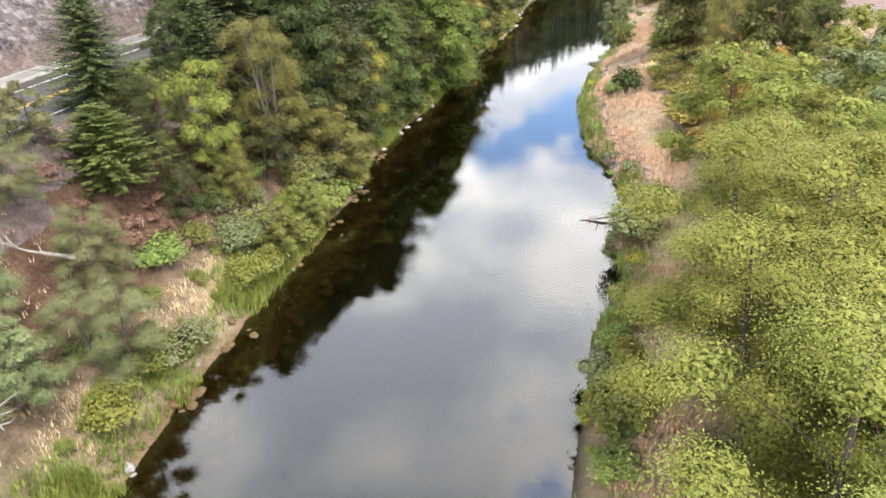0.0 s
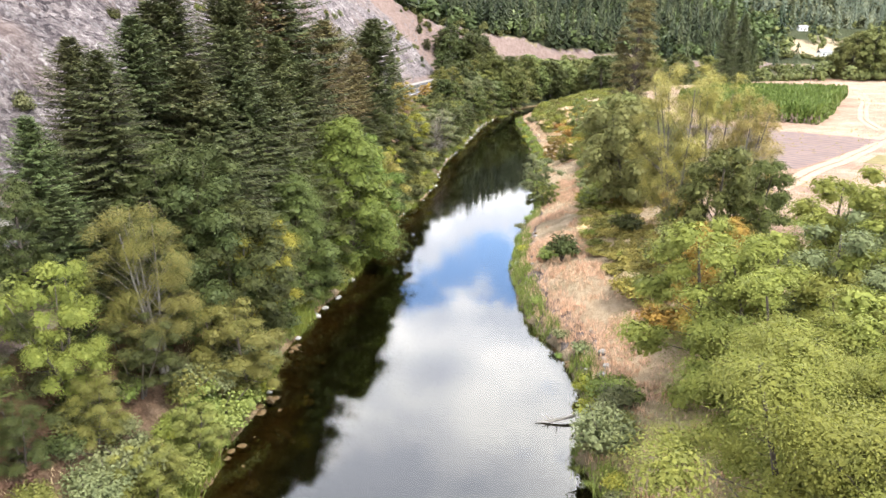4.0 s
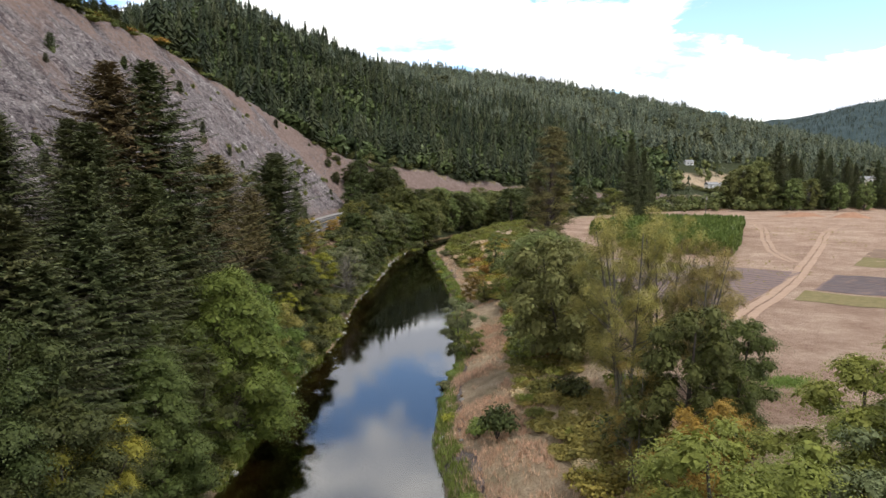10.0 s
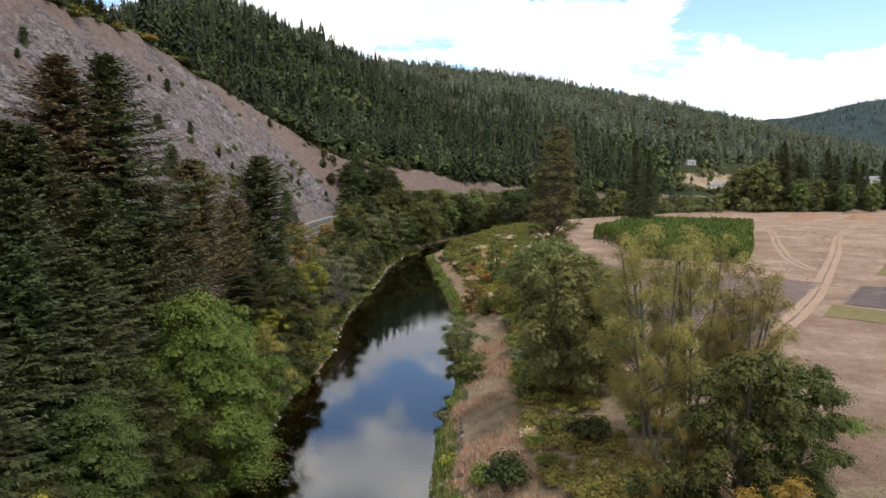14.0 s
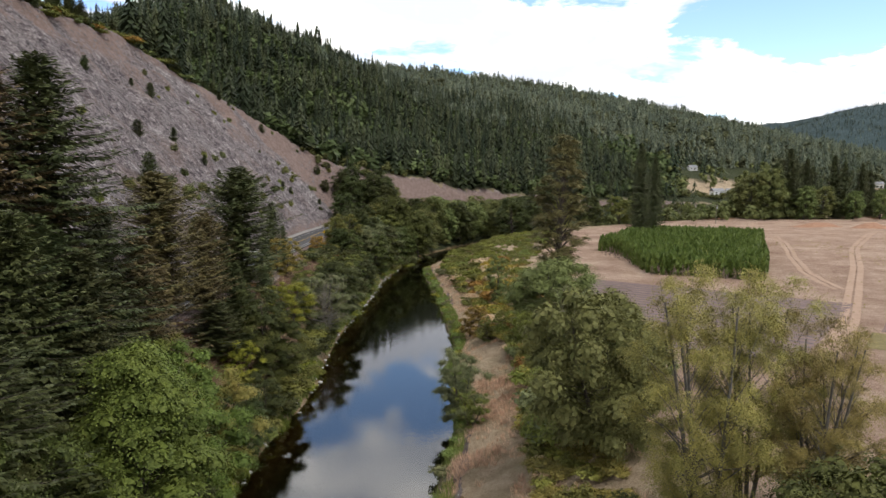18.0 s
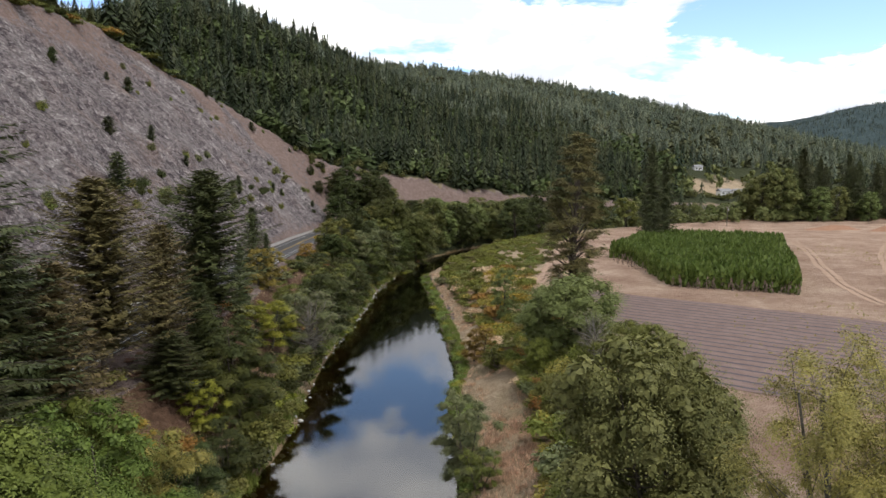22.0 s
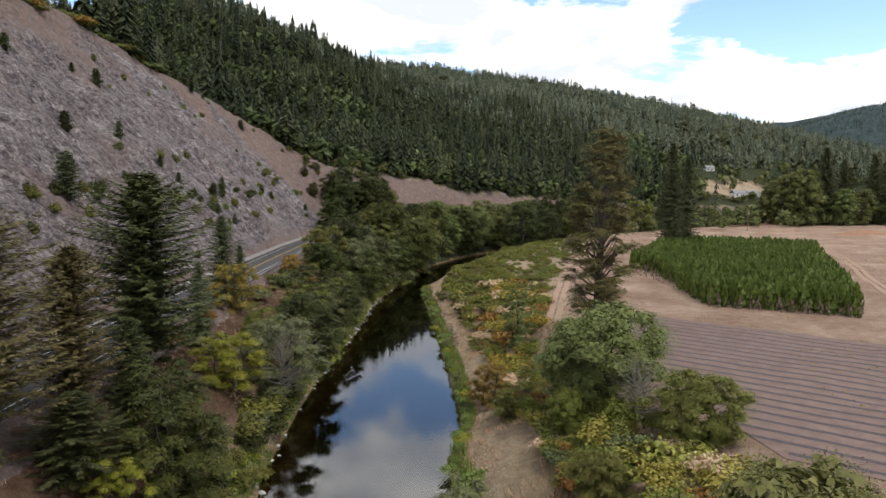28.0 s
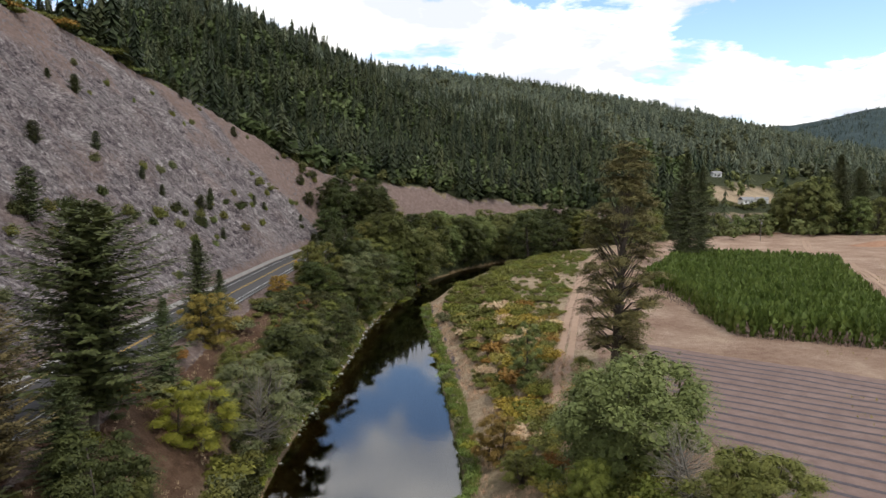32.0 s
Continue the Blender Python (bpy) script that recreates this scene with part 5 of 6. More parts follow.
def path_points(line, offset, y_from, y_to, step):
    """Evenly spaced places beside a polyline: x, y and the heading there."""
    a, b = ribbon(line, offset, 0.5, 0.0, 0, 1e9, 0.5)
    mid = (a + b) / 2
    keep = (mid[:, 1] >= y_from) & (mid[:, 1] <= y_to) & (mid[:, 0] < 60)
    mid = mid[keep]
    seg = np.r_[0, np.cumsum(np.hypot(*np.diff(mid[:, :2], axis=0).T))]
    q = np.arange(0, seg[-1], step)
    x, y = np.interp(q, seg, mid[:, 0]), np.interp(q, seg, mid[:, 1])
    return x, y, np.degrees(np.arctan2(np.gradient(y), np.gradient(x)))


def profile_mesh(name, outline, length, material):
    """A bar along x whose cross-section (y, z) is the outline, closed at both ends."""
    bm = bmesh.new()
    ends = [[bm.verts.new((x, y, z)) for y, z in outline] for x in (-length / 2, length / 2)]
    n = len(outline)
    for k in range(n):
        bm.faces.new((ends[0][k], ends[0][(k + 1) % n], ends[1][(k + 1) % n], ends[1][k]))
    bm.faces.new(ends[0][::-1])
    bm.faces.new(ends[1])
    bmesh.ops.recalc_face_normals(bm, faces=bm.faces)
    me = bpy.data.meshes.new(name)
    bm.to_mesh(me)
    bm.free()
    me.materials.append(material)
    return me


def box_mesh(name, sx, sy, sz, material, bevel=0.02, z0=0.0):
    bm = bmesh.new()
    bmesh.ops.create_cube(bm, size=1.0, matrix=Matrix.Translation((0, 0, z0 + sz / 2)) @ Matrix.Diagonal((sx, sy, sz, 1)))
    if bevel:
        bmesh.ops.bevel(bm, geom=bm.edges[:], offset=bevel, segments=1, affect="EDGES")
    me = bpy.data.meshes.new(name)
    bm.to_mesh(me)
    bm.free()
    me.materials.append(material)
    return me


# concrete barrier on the hill side
SEGMENT = profile_mesh("segment", [(-0.30, 0), (0.30, 0), (0.30, 0.08), (0.17, 0.30), (0.09, 0.82), (-0.09, 0.82), (-0.17, 0.30), (-0.30, 0.08)], 3.06, CONCRETE)
barrier = new("road_barrier")
tagged(barrier, "row of grey concrete barrier blocks along the road", "barrier", kind="structure")
for x, y, a in zip(*path_points(ROAD, 5.9, -20, 395, 3.1)):
    s = part("segment", SEGMENT, barrier)
    s.matrix_basis = pose(x, y, ROAD_Z - 0.02, 0, 0, a)

# steel guard rail on the river side
BEAM = profile_mesh("rail", [(-0.03, 0.44), (0.05, 0.47), (-0.01, 0.58), (0.05, 0.69), (-0.03, 0.74), (-0.05, 0.74), (0.03, 0.69), (-0.03, 0.58), (0.03, 0.47), (-0.05, 0.44)], 4.02, STEEL)
RAIL_POST = box_mesh("post", 0.15, 0.16, 1.1, POST_WOOD, 0.015, -0.38)
guard = new("guard_rail")
tagged(guard, "galvanised steel guard rail on wooden posts along the road", "guard rail", kind="structure")
gx, gy, ga = path_points(ROAD, -5.6, 120, 330, 2.0)
for k, (x, y, a) in enumerate(zip(gx, gy, ga)):
    q = part("post", RAIL_POST, guard)
    q.matrix_basis = pose(x, y, ROAD_Z - 0.02, 0, 0, a)
    if k % 2 == 0:
        q = part("rail", BEAM, guard)
        q.matrix_basis = pose(x + 0.14, y + 1.0, ROAD_Z - 0.02, 0, 0, a)


def warning_sign(x, y):
    ob = new("road_sign")
    ob.matrix_basis = pose(x, y, ground_z(x, y) - 0.1, 0, 0, 6)
    part("post", box_mesh("post", 0.09, 0.09, 2.6, POST_WOOD, 0.01), ob)
    bm = bmesh.new()
    bmesh.ops.create_cube(bm, size=1.0, matrix=Matrix.Translation((0, -0.08, 2.3)) @ Matrix.Rotation(radians(45), 4, "Y") @ Matrix.Diagonal((0.9, 0.03, 0.9, 1)))
    bmesh.ops.bevel(bm, geom=[e for e in bm.edges if abs(e.verts[0].co.y - e.verts[1].co.y) > 0.02], offset=0.06, segments=2, affect="EDGES")
    me = bpy.data.meshes.new("plate")
    bm.to_mesh(me)
    bm.free()
    me.materials.append(SIGN_YELLOW)
    part("plate", me, ob, "yellow diamond sign plate")
    tagged(ob, "yellow diamond warning sign on a wooden post", "road sign")


warning_sign(-42.9, 286)

# ---- the farm fields ----
FIELD_O, E1, E2 = np.array([29.0, 213.0]), np.array([0.79, -0.613]), np.array([0.613, 0.79])


def plot_xy(a, b):
    return FIELD_O[0] + E1[0] * a + E2[0] * b, FIELD_O[1] + E1[1] * a + E2[1] * b


def drape(name, a0, a1, b0, b1, lift, material, step=2.0, left=None, ridge_h=0.0):
    """A patch of the flat in the field's own directions, laid over the ground."""
    a = np.linspace(0, 1, max(2, int(abs(a1 - a0) / step) + 1))
    b = np.linspace(b0, b1, max(2, int(abs(b1 - b0) / step) + 1))
    ga, gb = np.meshgrid(a, b)
    lo = np.interp(gb, *left) if left else np.full_like(gb, a0)
    ga = lo + ga * (a1 - lo)
    x, y = plot_xy(ga, gb)
    z = land(x.ravel(), y.ravel())[0].reshape(x.shape) + lift
    if ridge_h:
        edge = np.abs(np.linspace(-1, 1, len(b)))[:, None]
        z = z + ridge_h * (1 - edge**2)
    ny, nx = ga.shape
    i = np.arange(nx * ny).reshape(ny, nx)
    f = np.stack([i[:-1, :-1], i[:-1, 1:], i[1:, 1:], i[1:, :-1]], -1).reshape(-1, 4)
    return mesh_from(name, np.stack([x, y, z], -1).reshape(-1, 3), f, material, True)


TILL_LEFT = ([-54, -46, -28, 0, 3], [40, 32, 17, 0, -1])
tilled = new("tilled_field", drape("tilled_field", 0, 58.4, -54, 3.2, 0.07, TILLED, 1.2, TILL_LEFT))
tagged(tilled, "purplish brown tilled field with dark planted rows", "field", kind="structure")
rows_b = np.arange(-52.6, 3.0, 2.65)
sprigs = []
sp = rnd(51)
for b in rows_b:
    lo = float(np.interp(b, *TILL_LEFT)) + sp.uniform(0, 1.5)
    part("planted_row", drape("planted_row", lo, 58.0, b - 0.34, b + 0.34, 0.09, MULCH, 1.0), tilled)
    n = int((57.8 - lo) / 0.8)
    aa = lo + (np.arange(n) + sp.uniform(0.2, 0.8, n)) * 0.8
    aa = aa[sp.uniform(size=n) > 0.25]
    sx, sy = plot_xy(aa, np.full(len(aa), b) + sp.normal(size=len(aa)) * 0.08)
    sprigs += [(q, w, sp.uniform(0.3, 0.75)) for q, w in zip(sx, sy)]
woods("row_plants", "small dark plants set along the tilled rows", np.array(sprigs), TUFTS, BRAMBLE, 52, 1.2)

for nm, a0, a1, b0, b1, mat, label in (
    ("grass_strip", 64, 150, -37, -26, GREEN_PLOT, "strip of rough yellow-green grass between plots"),
    ("planted_plot", 65, 150, -24, 3, MULCH, "grey-purple planted plot in narrow rows"),
    ("grass_strip", 66, 150, 24, 44, GREEN_PLOT, "strip of rough yellow-green grass between plots"),
    ("brown_plot", 66, 150, 45, 74, BROWN_PLOT, "brown bare tilled plot"),
):
    plot = new(nm, drape(nm, a0, a1, b0, b1, 0.06, TILLED if nm == "planted_plot" else mat, 2.0))
    tagged(plot, label, "field", kind="structure")
    if nm == "planted_plot":
        for b in np.arange(b0 + 0.8, b1 - 0.5, 1.7):
            part("planted_row", drape("planted_row", a0 + 0.5, a1, b - 0.45, b + 0.45, 0.09, mat, 2.0), plot)


def rut_track(label, line, gauge, half):
    track = new("farm_track")
    tagged(track, label, "track", kind="structure")
    for off in (-gauge / 2, gauge / 2):
        a, b = ribbon(line, off, half, 0.0, 0, 1e9, 1.5)
        for e in (a, b):
            e[:, 2] = land(e[:, 0], e[:, 1])[0] + 0.07
        part("wheel_rut", strip_mesh("wheel_rut", a, b, TRACK), track)


rut_track("pale dusty farm track with two wheel ruts", [(12, 178), (13.5, 192), (16, 205), (20, 222), (27, 252), (37, 291), (48, 336), (62, 372), (90, 410), (150, 470)], 1.7, 0.6)
rut_track("pale dusty farm track with two wheel ruts", [(30, 112), (44, 133), (56, 149), (66, 163), (82, 188), (110, 232), (140, 282), (165, 318), (205, 372)], 1.8, 0.7)
rut_track("pale dusty farm track with two wheel ruts", [(84, 196), (92, 225), (108, 262), (128, 305), (141, 340), (150, 380), (175, 430)], 1.8, 0.6)


def column_shape(seed, count=30):
    g = rnd(seed)
    d = unit(g.normal(size=(count, 3)))
    z = (np.arange(count) + g.uniform(0, 1, count)) / count
    r = 0.155 * np.sin(np.pi * np.clip(0.12 + 0.86 * z, 0, 1)) ** 0.6
    a = g.uniform(0, 6.283, count)
    c = np.stack([np.cos(a) * r, np.sin(a) * r, 0.10 + 0.84 * z], -1)
    out = np.stack([np.cos(a), np.sin(a), 0 * a], -1)
    t = unit(np.array([0, 0, 1.0]) + 0.25 * d)
    b = unit(np.cross(t, out))
    s = g.uniform(0.75, 1.2, (count, 1))
    v = np.stack([c - t * 0.06 * s + b * 0.085 * s, c - t * 0.06 * s - b * 0.085 * s, c + t * 0.14 * s + out * 0.02], 1).reshape(-1, 3)
    return v, np.arange(count * 3).reshape(-1, 3)


def inside(px, py, poly):
    hit = np.zeros(len(px), bool)
    for (ax, ay), (bx, by) in zip(poly, poly[1:] + poly[:1]):
        hit ^= ((ay > py) != (by > py)) & (px < (bx - ax) * (py - ay) / (by - ay + 1e-12) + ax)
    return hit


PLOT = [(50, 222), (73.5, 209.5), (84, 228), (105, 275), (127, 322), (95, 345), (60, 343), (47, 300), (46.5, 288), (56, 272), (53, 246)]
pg = rnd(57)
ga, gb = np.meshgrid(np.arange(-10, 130, 1.35), np.arange(-10, 150, 1.35))
cx, cy = FIELD_O[0] + 0.89 * ga.ravel() + 0.45 * gb.ravel(), FIELD_O[1] - 0.45 * ga.ravel() + 0.89 * gb.ravel()
cx, cy = cx + pg.normal(size=cx.size) * 0.22, cy + pg.normal(size=cx.size) * 0.22
sel = inside(cx, cy, PLOT) & (pg.uniform(size=cx.size) > 0.06)
cols = np.stack([cx[sel], cy[sel], pg.uniform(4.4, 6.0, sel.sum())], -1)
woods("cedar_plantation", "dense plantation of green column-shaped cedars", cols, [column_shape(s) for s in (1, 2, 3, 4, 5)], THUJA, 58)
edge_pts = np.array([(50 + 23.5 * t + pg.normal() * 0.5, 222 - 12.5 * t + pg.normal() * 0.5 - 0.6, pg.uniform(1.6, 3.6)) for t in np.linspace(0, 1, 46)] + [(52 + pg.normal(), 246 + 26 * t, pg.uniform(1.5, 3.2)) for t in np.linspace(0, 1, 22)])
woods("dead_cedars", "grey dead cedar stems along the plantation's edge", edge_pts, [column_shape(s, 12) for s in (6, 7, 8)], DEAD, 59, 0.7)


def mound(x, y, rx, ry, h, seed, mat=RED_SOIL, label="heap of reddish soil on the bare field"):
    g = rnd(seed)
    n, m = 9, 22
    r, a = np.meshgrid(np.linspace(0, 1, n), np.arange(m) / m * 6.283, indexing="ij")
    px, py = r * np.cos(a) * rx, r * np.sin(a) * ry
    z = h * (1 - r**1.4) * (1 + 0.7 * fbm(px + seed * 9, py, 5, 3, seed))
    gz = land((px + x).ravel(), (py + y).ravel())[0].reshape(px.shape) - ground_z(x, y)
    z = z + gz - 0.1
    i = np.arange(n * m).reshape(n, m)
    k = np.roll(i, -1, 1)
    f = np.stack([i[:-1], i[1:], k[1:], k[:-1]], -1).reshape(-1, 4)
    ob = new("soil_mound", mesh_from("soil_mound", np.stack([px, py, z], -1).reshape(-1, 3), f, mat, True))
    ob.matrix_basis = pose(x, y, ground_z(x, y), 0, 0, 0)
    tagged(ob, label, "soil mound", "soil mounds")


mound(196, 405, 15, 6, 2.4, 1)
mound(216, 392, 11, 6, 3.0, 2)
mound(246, 445, 8, 5, 2.6, 3, BROWN_PLOT, "heap of dark soil on the bare field")
mound(168, 470, 26, 3, 1.0, 4)
mound(262, 470, 22, 7, 1.8, 5)

# ---- shrubs, grass and stones ----
pick = random.Random(21)


def bush(x, y, h, kind, mat, label, name="shrub", wide=1.0, group="", sink=0.0):
    ob = plant(name, kind, x, y, 0, mat, label, "shrub", wide, (0, 0), group, h)
    ob.location.z -= sink * h
    return ob


BUSHES = (SHRUB_A, SHRUB_B, SHRUB_C, SHRUB_D)
masses = {}


def bush_or_mass(near, where, x, y, h, kind, mat, label, name, wide, group):
    """A shrub of its own where the camera passes near, else one of a joined thicket."""
    if near:
        bush(x, y, h, kind, mat, label, name, wide, group)
    else:
        masses.setdefault((where, mat.name), (label, mat, []))[2].append((x, y, h, kind, wide))


# along the low waterside of the flat bank
for k in range(150):
    y = 18 + 300 * (k / 150) ** 1.05 + pick.uniform(-1, 1)
    xr = float(np.interp(y, BANK_Y, BANK_R))
    if pick.random() < 0.7 and 68 < y < 128:
        continue
    bush_or_mass(y < 110, "flat_waterside", xr + pick.uniform(0.4, 2.0), y, pick.uniform(0.6, 1.4), pick.choice((SHRUB_D, SHRUB_B)), pick.choice((GRASS, GRASS, LIME, WILLOW)), "low bright green waterside plants", "waterside_plant", pick.uniform(1.0, 1.4), "waterside plants")
for k in range(10):
    y = pick.uniform(14, 70)
    xr = float(np.interp(y, BANK_Y, BANK_R))
    bush(xr + pick.uniform(2.0, 9.0), y, pick.uniform(0.8, 2.6), pick.choice(BUSHES), pick.choice((OLIVE, BRAMBLE, GRASS, WILLOW)), "light green shrub beside the dry grass", "shrub", pick.uniform(1.0, 1.4), "shrubs below the grove")
for k in range(48):
    y = pick.uniform(12, 66)
    xl = float(np.interp(y, BANK_Y, BANK_L))
    if 18 < y < 26 or (34 < y < 43 and k % 3):
        continue
    bush(xl - pick.uniform(0.2, 6.5), y, pick.uniform(1.2, 3.0), pick.choice((SHRUB_A, SHRUB_C, SHRUB_B)), pick.choice((OLIVE, GRASS, WILLOW, WILLOW, BRAMBLE)), "light green bush on the near bank", "shrub", pick.uniform(1.1, 1.5), "bushes on the near bank")
# named larger ones
for x, y, h, kind, mat, wide, label in (
    (1.2, 95, 4.6, SHRUB_C, ALDER, 1.0, "round dark green shrub on the low bank"),
    (-0.5, 99, 2.2, SHRUB_A, GRASS, 1.2, "bright green shrub on the low bank"),
    (2.6, 57, 4.2, SHRUB_C, WILLOW, 1.3, "grey-green willow shrub at the water's edge"),
    (4.0, 61, 2.6, SHRUB_A, WILLOW, 1.3, "grey-green willow shrub at the water's edge"),
    (7, 103, 3.0, SHRUB_C, BRAMBLE, 1.3, "green bramble thicket on the flat bank"),
    (9.5, 99, 3.4, SHRUB_C, ALDER, 1.3, "green bramble thicket on the flat bank"),
    (11, 85, 4.2, SHRUB_C, ALDER, 1.3, "green thicket under the cottonwoods"),
    (7.8, 80, 3.2, SHRUB_C, YELLOW, 1.3, "yellowing shrub on the flat bank"),
    (12.5, 68, 4.2, SHRUB_C, GOLD, 1.4, "golden yellow shrub at the grove's edge"),
    (10, 72, 3.2, SHRUB_A, GOLD, 1.3, "golden yellow shrub at the grove's edge"),
    (-2.6, 266, 3.0, SHRUB_A, WILLOW, 1.4, "grey-green shrub on the rocky bank"),
    (-10.8, 309, 1.3, SHRUB_B, GRASS, 1.6, "small green islet of plants in the river"),
    (9.0, 210, 4.0, SHRUB_C, GOLD, 1.2, "golden shrub on the flat bank"),
    (6.5, 190, 3.2, SHRUB_C, GOLD, 1.2, "golden shrub on the flat bank"),
    (11, 187, 3.0, SHRUB_C, YELLOW, 1.2, "yellowing shrub on the flat bank"),
):
    bush(x, y, h, kind, mat, label, "shrub", wide)
# thickets on the flat bank
for k in range(640):
    y = pick.uniform(70, 345)
    xr = float(np.interp(y, BANK_Y, BANK_R)) if y < 296 else -5 + (y - 296) * 0.45
    x = xr + pick.uniform(6.5, 22)
    dry_strip = xr + 1.5 < x < xr + 10 and y < 175
    if dry_strip and pick.random() < 0.9:
        continue
    if abs(x - np.interp(y, [178, 192, 205, 222, 252, 291, 336], [12, 13.5, 16, 20, 27, 37, 48])) < 2.6:
        continue
    if y < 150:
        mat = pick.choice((BANKGREEN, OLIVE, YELLOW, BANKGREEN, STRAW, BRAMBLE))
    elif y < 260:
        mat = pick.choice((BRAMBLE, YELLOW, OLIVE, STRAW, GOLD, YELLOW, OLIVE, RUST, OLIVE, BRAMBLE))
    else:
        mat = pick.choice((BRAMBLE, GRASS, OLIVE, BRAMBLE, OLIVE))
    bush_or_mass(y < 104, "flat_thicket", x, y, pick.uniform(0.7, 1.7) if y < 140 else pick.uniform(1.0, 2.8), pick.choice(BUSHES), mat, "rough mixed shrub on the flat bank", "shrub", pick.uniform(1.0, 1.4), "thickets on the flat bank")
for k in range(120):
    y = pick.uniform(112, 182)
    xr = float(np.interp(y, BANK_Y, BANK_R))
    x = xr + pick.uniform(9.5, 18.5)
    bush_or_mass(False, "bank_shrubs", x, y, pick.uniform(1.8, 4.2), pick.choice((SHRUB_C, SHRUB_E, SHRUB_A)), pick.choice((YELLOW, OLIVE, BRAMBLE, OLIVE, WILLOW, RUST)), "yellow-green shrubs crowding the flat bank", "shrub", pick.uniform(1.0, 1.3), "")
low_brush = {GRASS: [], BRAMBLE: [], OLIVE: [], YELLOW: [], STRAW: []}
for k in range(900):
    y = pick.uniform(205, 372)
    xr = float(np.interp(y, BANK_Y, BANK_R)) if y < 296 else -5 + (y - 296) * 0.45
    hi = float(np.interp(y, [205, 252, 291, 336, 372], [16, 27, 37, 48, 62])) - 2.6
    x = pick.uniform(xr + 5, hi)
    mat = pick.choice((GRASS, BRAMBLE, BRAMBLE, OLIVE) if y > 250 else (BRAMBLE, OLIVE, BRAMBLE, YELLOW, STRAW))
    low_brush[mat].append((x, y, pick.uniform(0.5, 1.9), pick.choice((SHRUB_D, SHRUB_B, SHRUB_A, SHRUB_E)), pick.uniform(0.8, 1.3)))
for k, (mat, spots) in enumerate(low_brush.items()):
    thicket("low_brush", "low green and straw-coloured brush beside the farm track", spots, mat, 400 + k)
cover = []
for k in range(420):
    y = pick.uniform(66, 135)
    x = float(np.interp(y, BANK_Y, BANK_R)) + pick.uniform(9.5, 17)
    cover.append((x, y, pick.uniform(0.4, 1.1), pick.choice((SHRUB_D, SHRUB_B)), pick.uniform(1.1, 1.6)))
thicket("bramble_cover", "low yellow-green brambles covering the flat bank", cover, BANKGREEN, 71)
# left waterside and slope
for k in range(620):
    y = pick.uniform(14, 345)
    xl = float(np.interp(y, BANK_Y, BANK_L)) if y < 296 else -19.4 + (y - 296) * 0.3
    f = pick.random() ** 1.3
    x = xl - 0.1 - f * 17.5
    if x < -42.5 or (y < 44 and f > 0.3) or (118 < y < 215 and f > 0.4 and k % 5):
        continue
    low = f < 0.2
    if low:
        mat = pick.choice((GRASS, GRASS, LIME, BRAMBLE, OLIVE))
    else:
        mat = pick.choice((BRAMBLE, OLIVE, WILLOW, RUST if y > 90 else ALDER, ALDER, BRAMBLE))
    bush_or_mass(y < 58, "slope_thicket", x, y, pick.uniform(0.7, 1.6) if low else pick.uniform(0.9, 2.6), pick.choice(BUSHES), mat, "green waterside plants on the road bank" if low else "rough mixed shrub on the road bank", "waterside_plant" if low else "shrub", pick.uniform(1.0, 1.5), "thickets on the road bank")
for x, y, h, mat, wide in ((-27.5, 29, 6.5, WILLOW, 1.0), (-31, 33, 5.5, WILLOW, 1.1), (-33, 26, 5.5, WILLOW, 1.1), (-36.5, 33, 5.0, WILLOW, 1.1), (-29.5, 23.5, 4.5, WILLOW, 1.2), (-39, 38, 4.5, WILLOW, 1.1), (-26.6, 47, 4.0, BRAMBLE, 1.2), (-26.5, 53, 3.8, BRAMBLE, 1.2)):
    plant("willow_tree", FINE_A[1] if h < 5 else FINE_A, x, y, 0, mat, "grey-green bushy willow on the road bank", "tree", wide, (0, 0), "", h)
for k in range(120):
    y = 58 + 2.25 * k + pick.uniform(-1, 1)
    xl = float(np.interp(y, BANK_Y, BANK_L)) if y < 296 else -19.4 + (y - 296) * 0.25
    bush_or_mass(y < 100, "left_waterside", xl - pick.uniform(0.6, 3.2), y, pick.uniform(1.8, 4.2), pick.choice((SHRUB_C, SHRUB_E, SHRUB_A)), pick.choice((ALDER, ALDER, BRAMBLE, WILLOW, MAPLE)), "leafy green bush overhanging the water", "shrub", pick.uniform(1.0, 1.4), "bushes along the road bank's water")
# bushes and young firs on the stone slope and its brow
for k in range(105):
    y = pick.uniform(60, 440)
    d = pick.uniform(11, 60) if k % 3 else pick.uniform(14, 26)
    x = float(np.interp(y, [45, 120, 195, 305, 345, 385, 425], [-45.4, -47, -48.6, -48.8, -47, -41, -26])) - d
    if ground_z(x, y) > float(np.interp(y, SPUR_Y, SPUR_Z)) - 2:
        continue
    if pick.random() < 0.16:
        plant("young_fir", FIR_T, x, y, 0, pick.choice((FIR, PINE)), "young fir rooted on the bare stone slope", "tree", pick.uniform(1.2, 1.6), (0, 0), "", pick.uniform(2.0, 5.0))
    else:
        bush(x, y, pick.uniform(2.4, 4.8), pick.choice((SHRUB_C, SHRUB_E)), pick.choice((BRAMBLE, BRAMBLE, OAK, ALDER, WILLOW)), "scrubby bush on the bare stone slope", "shrub", pick.uniform(0.5, 0.75), "bushes on the stone slope", 0.3)
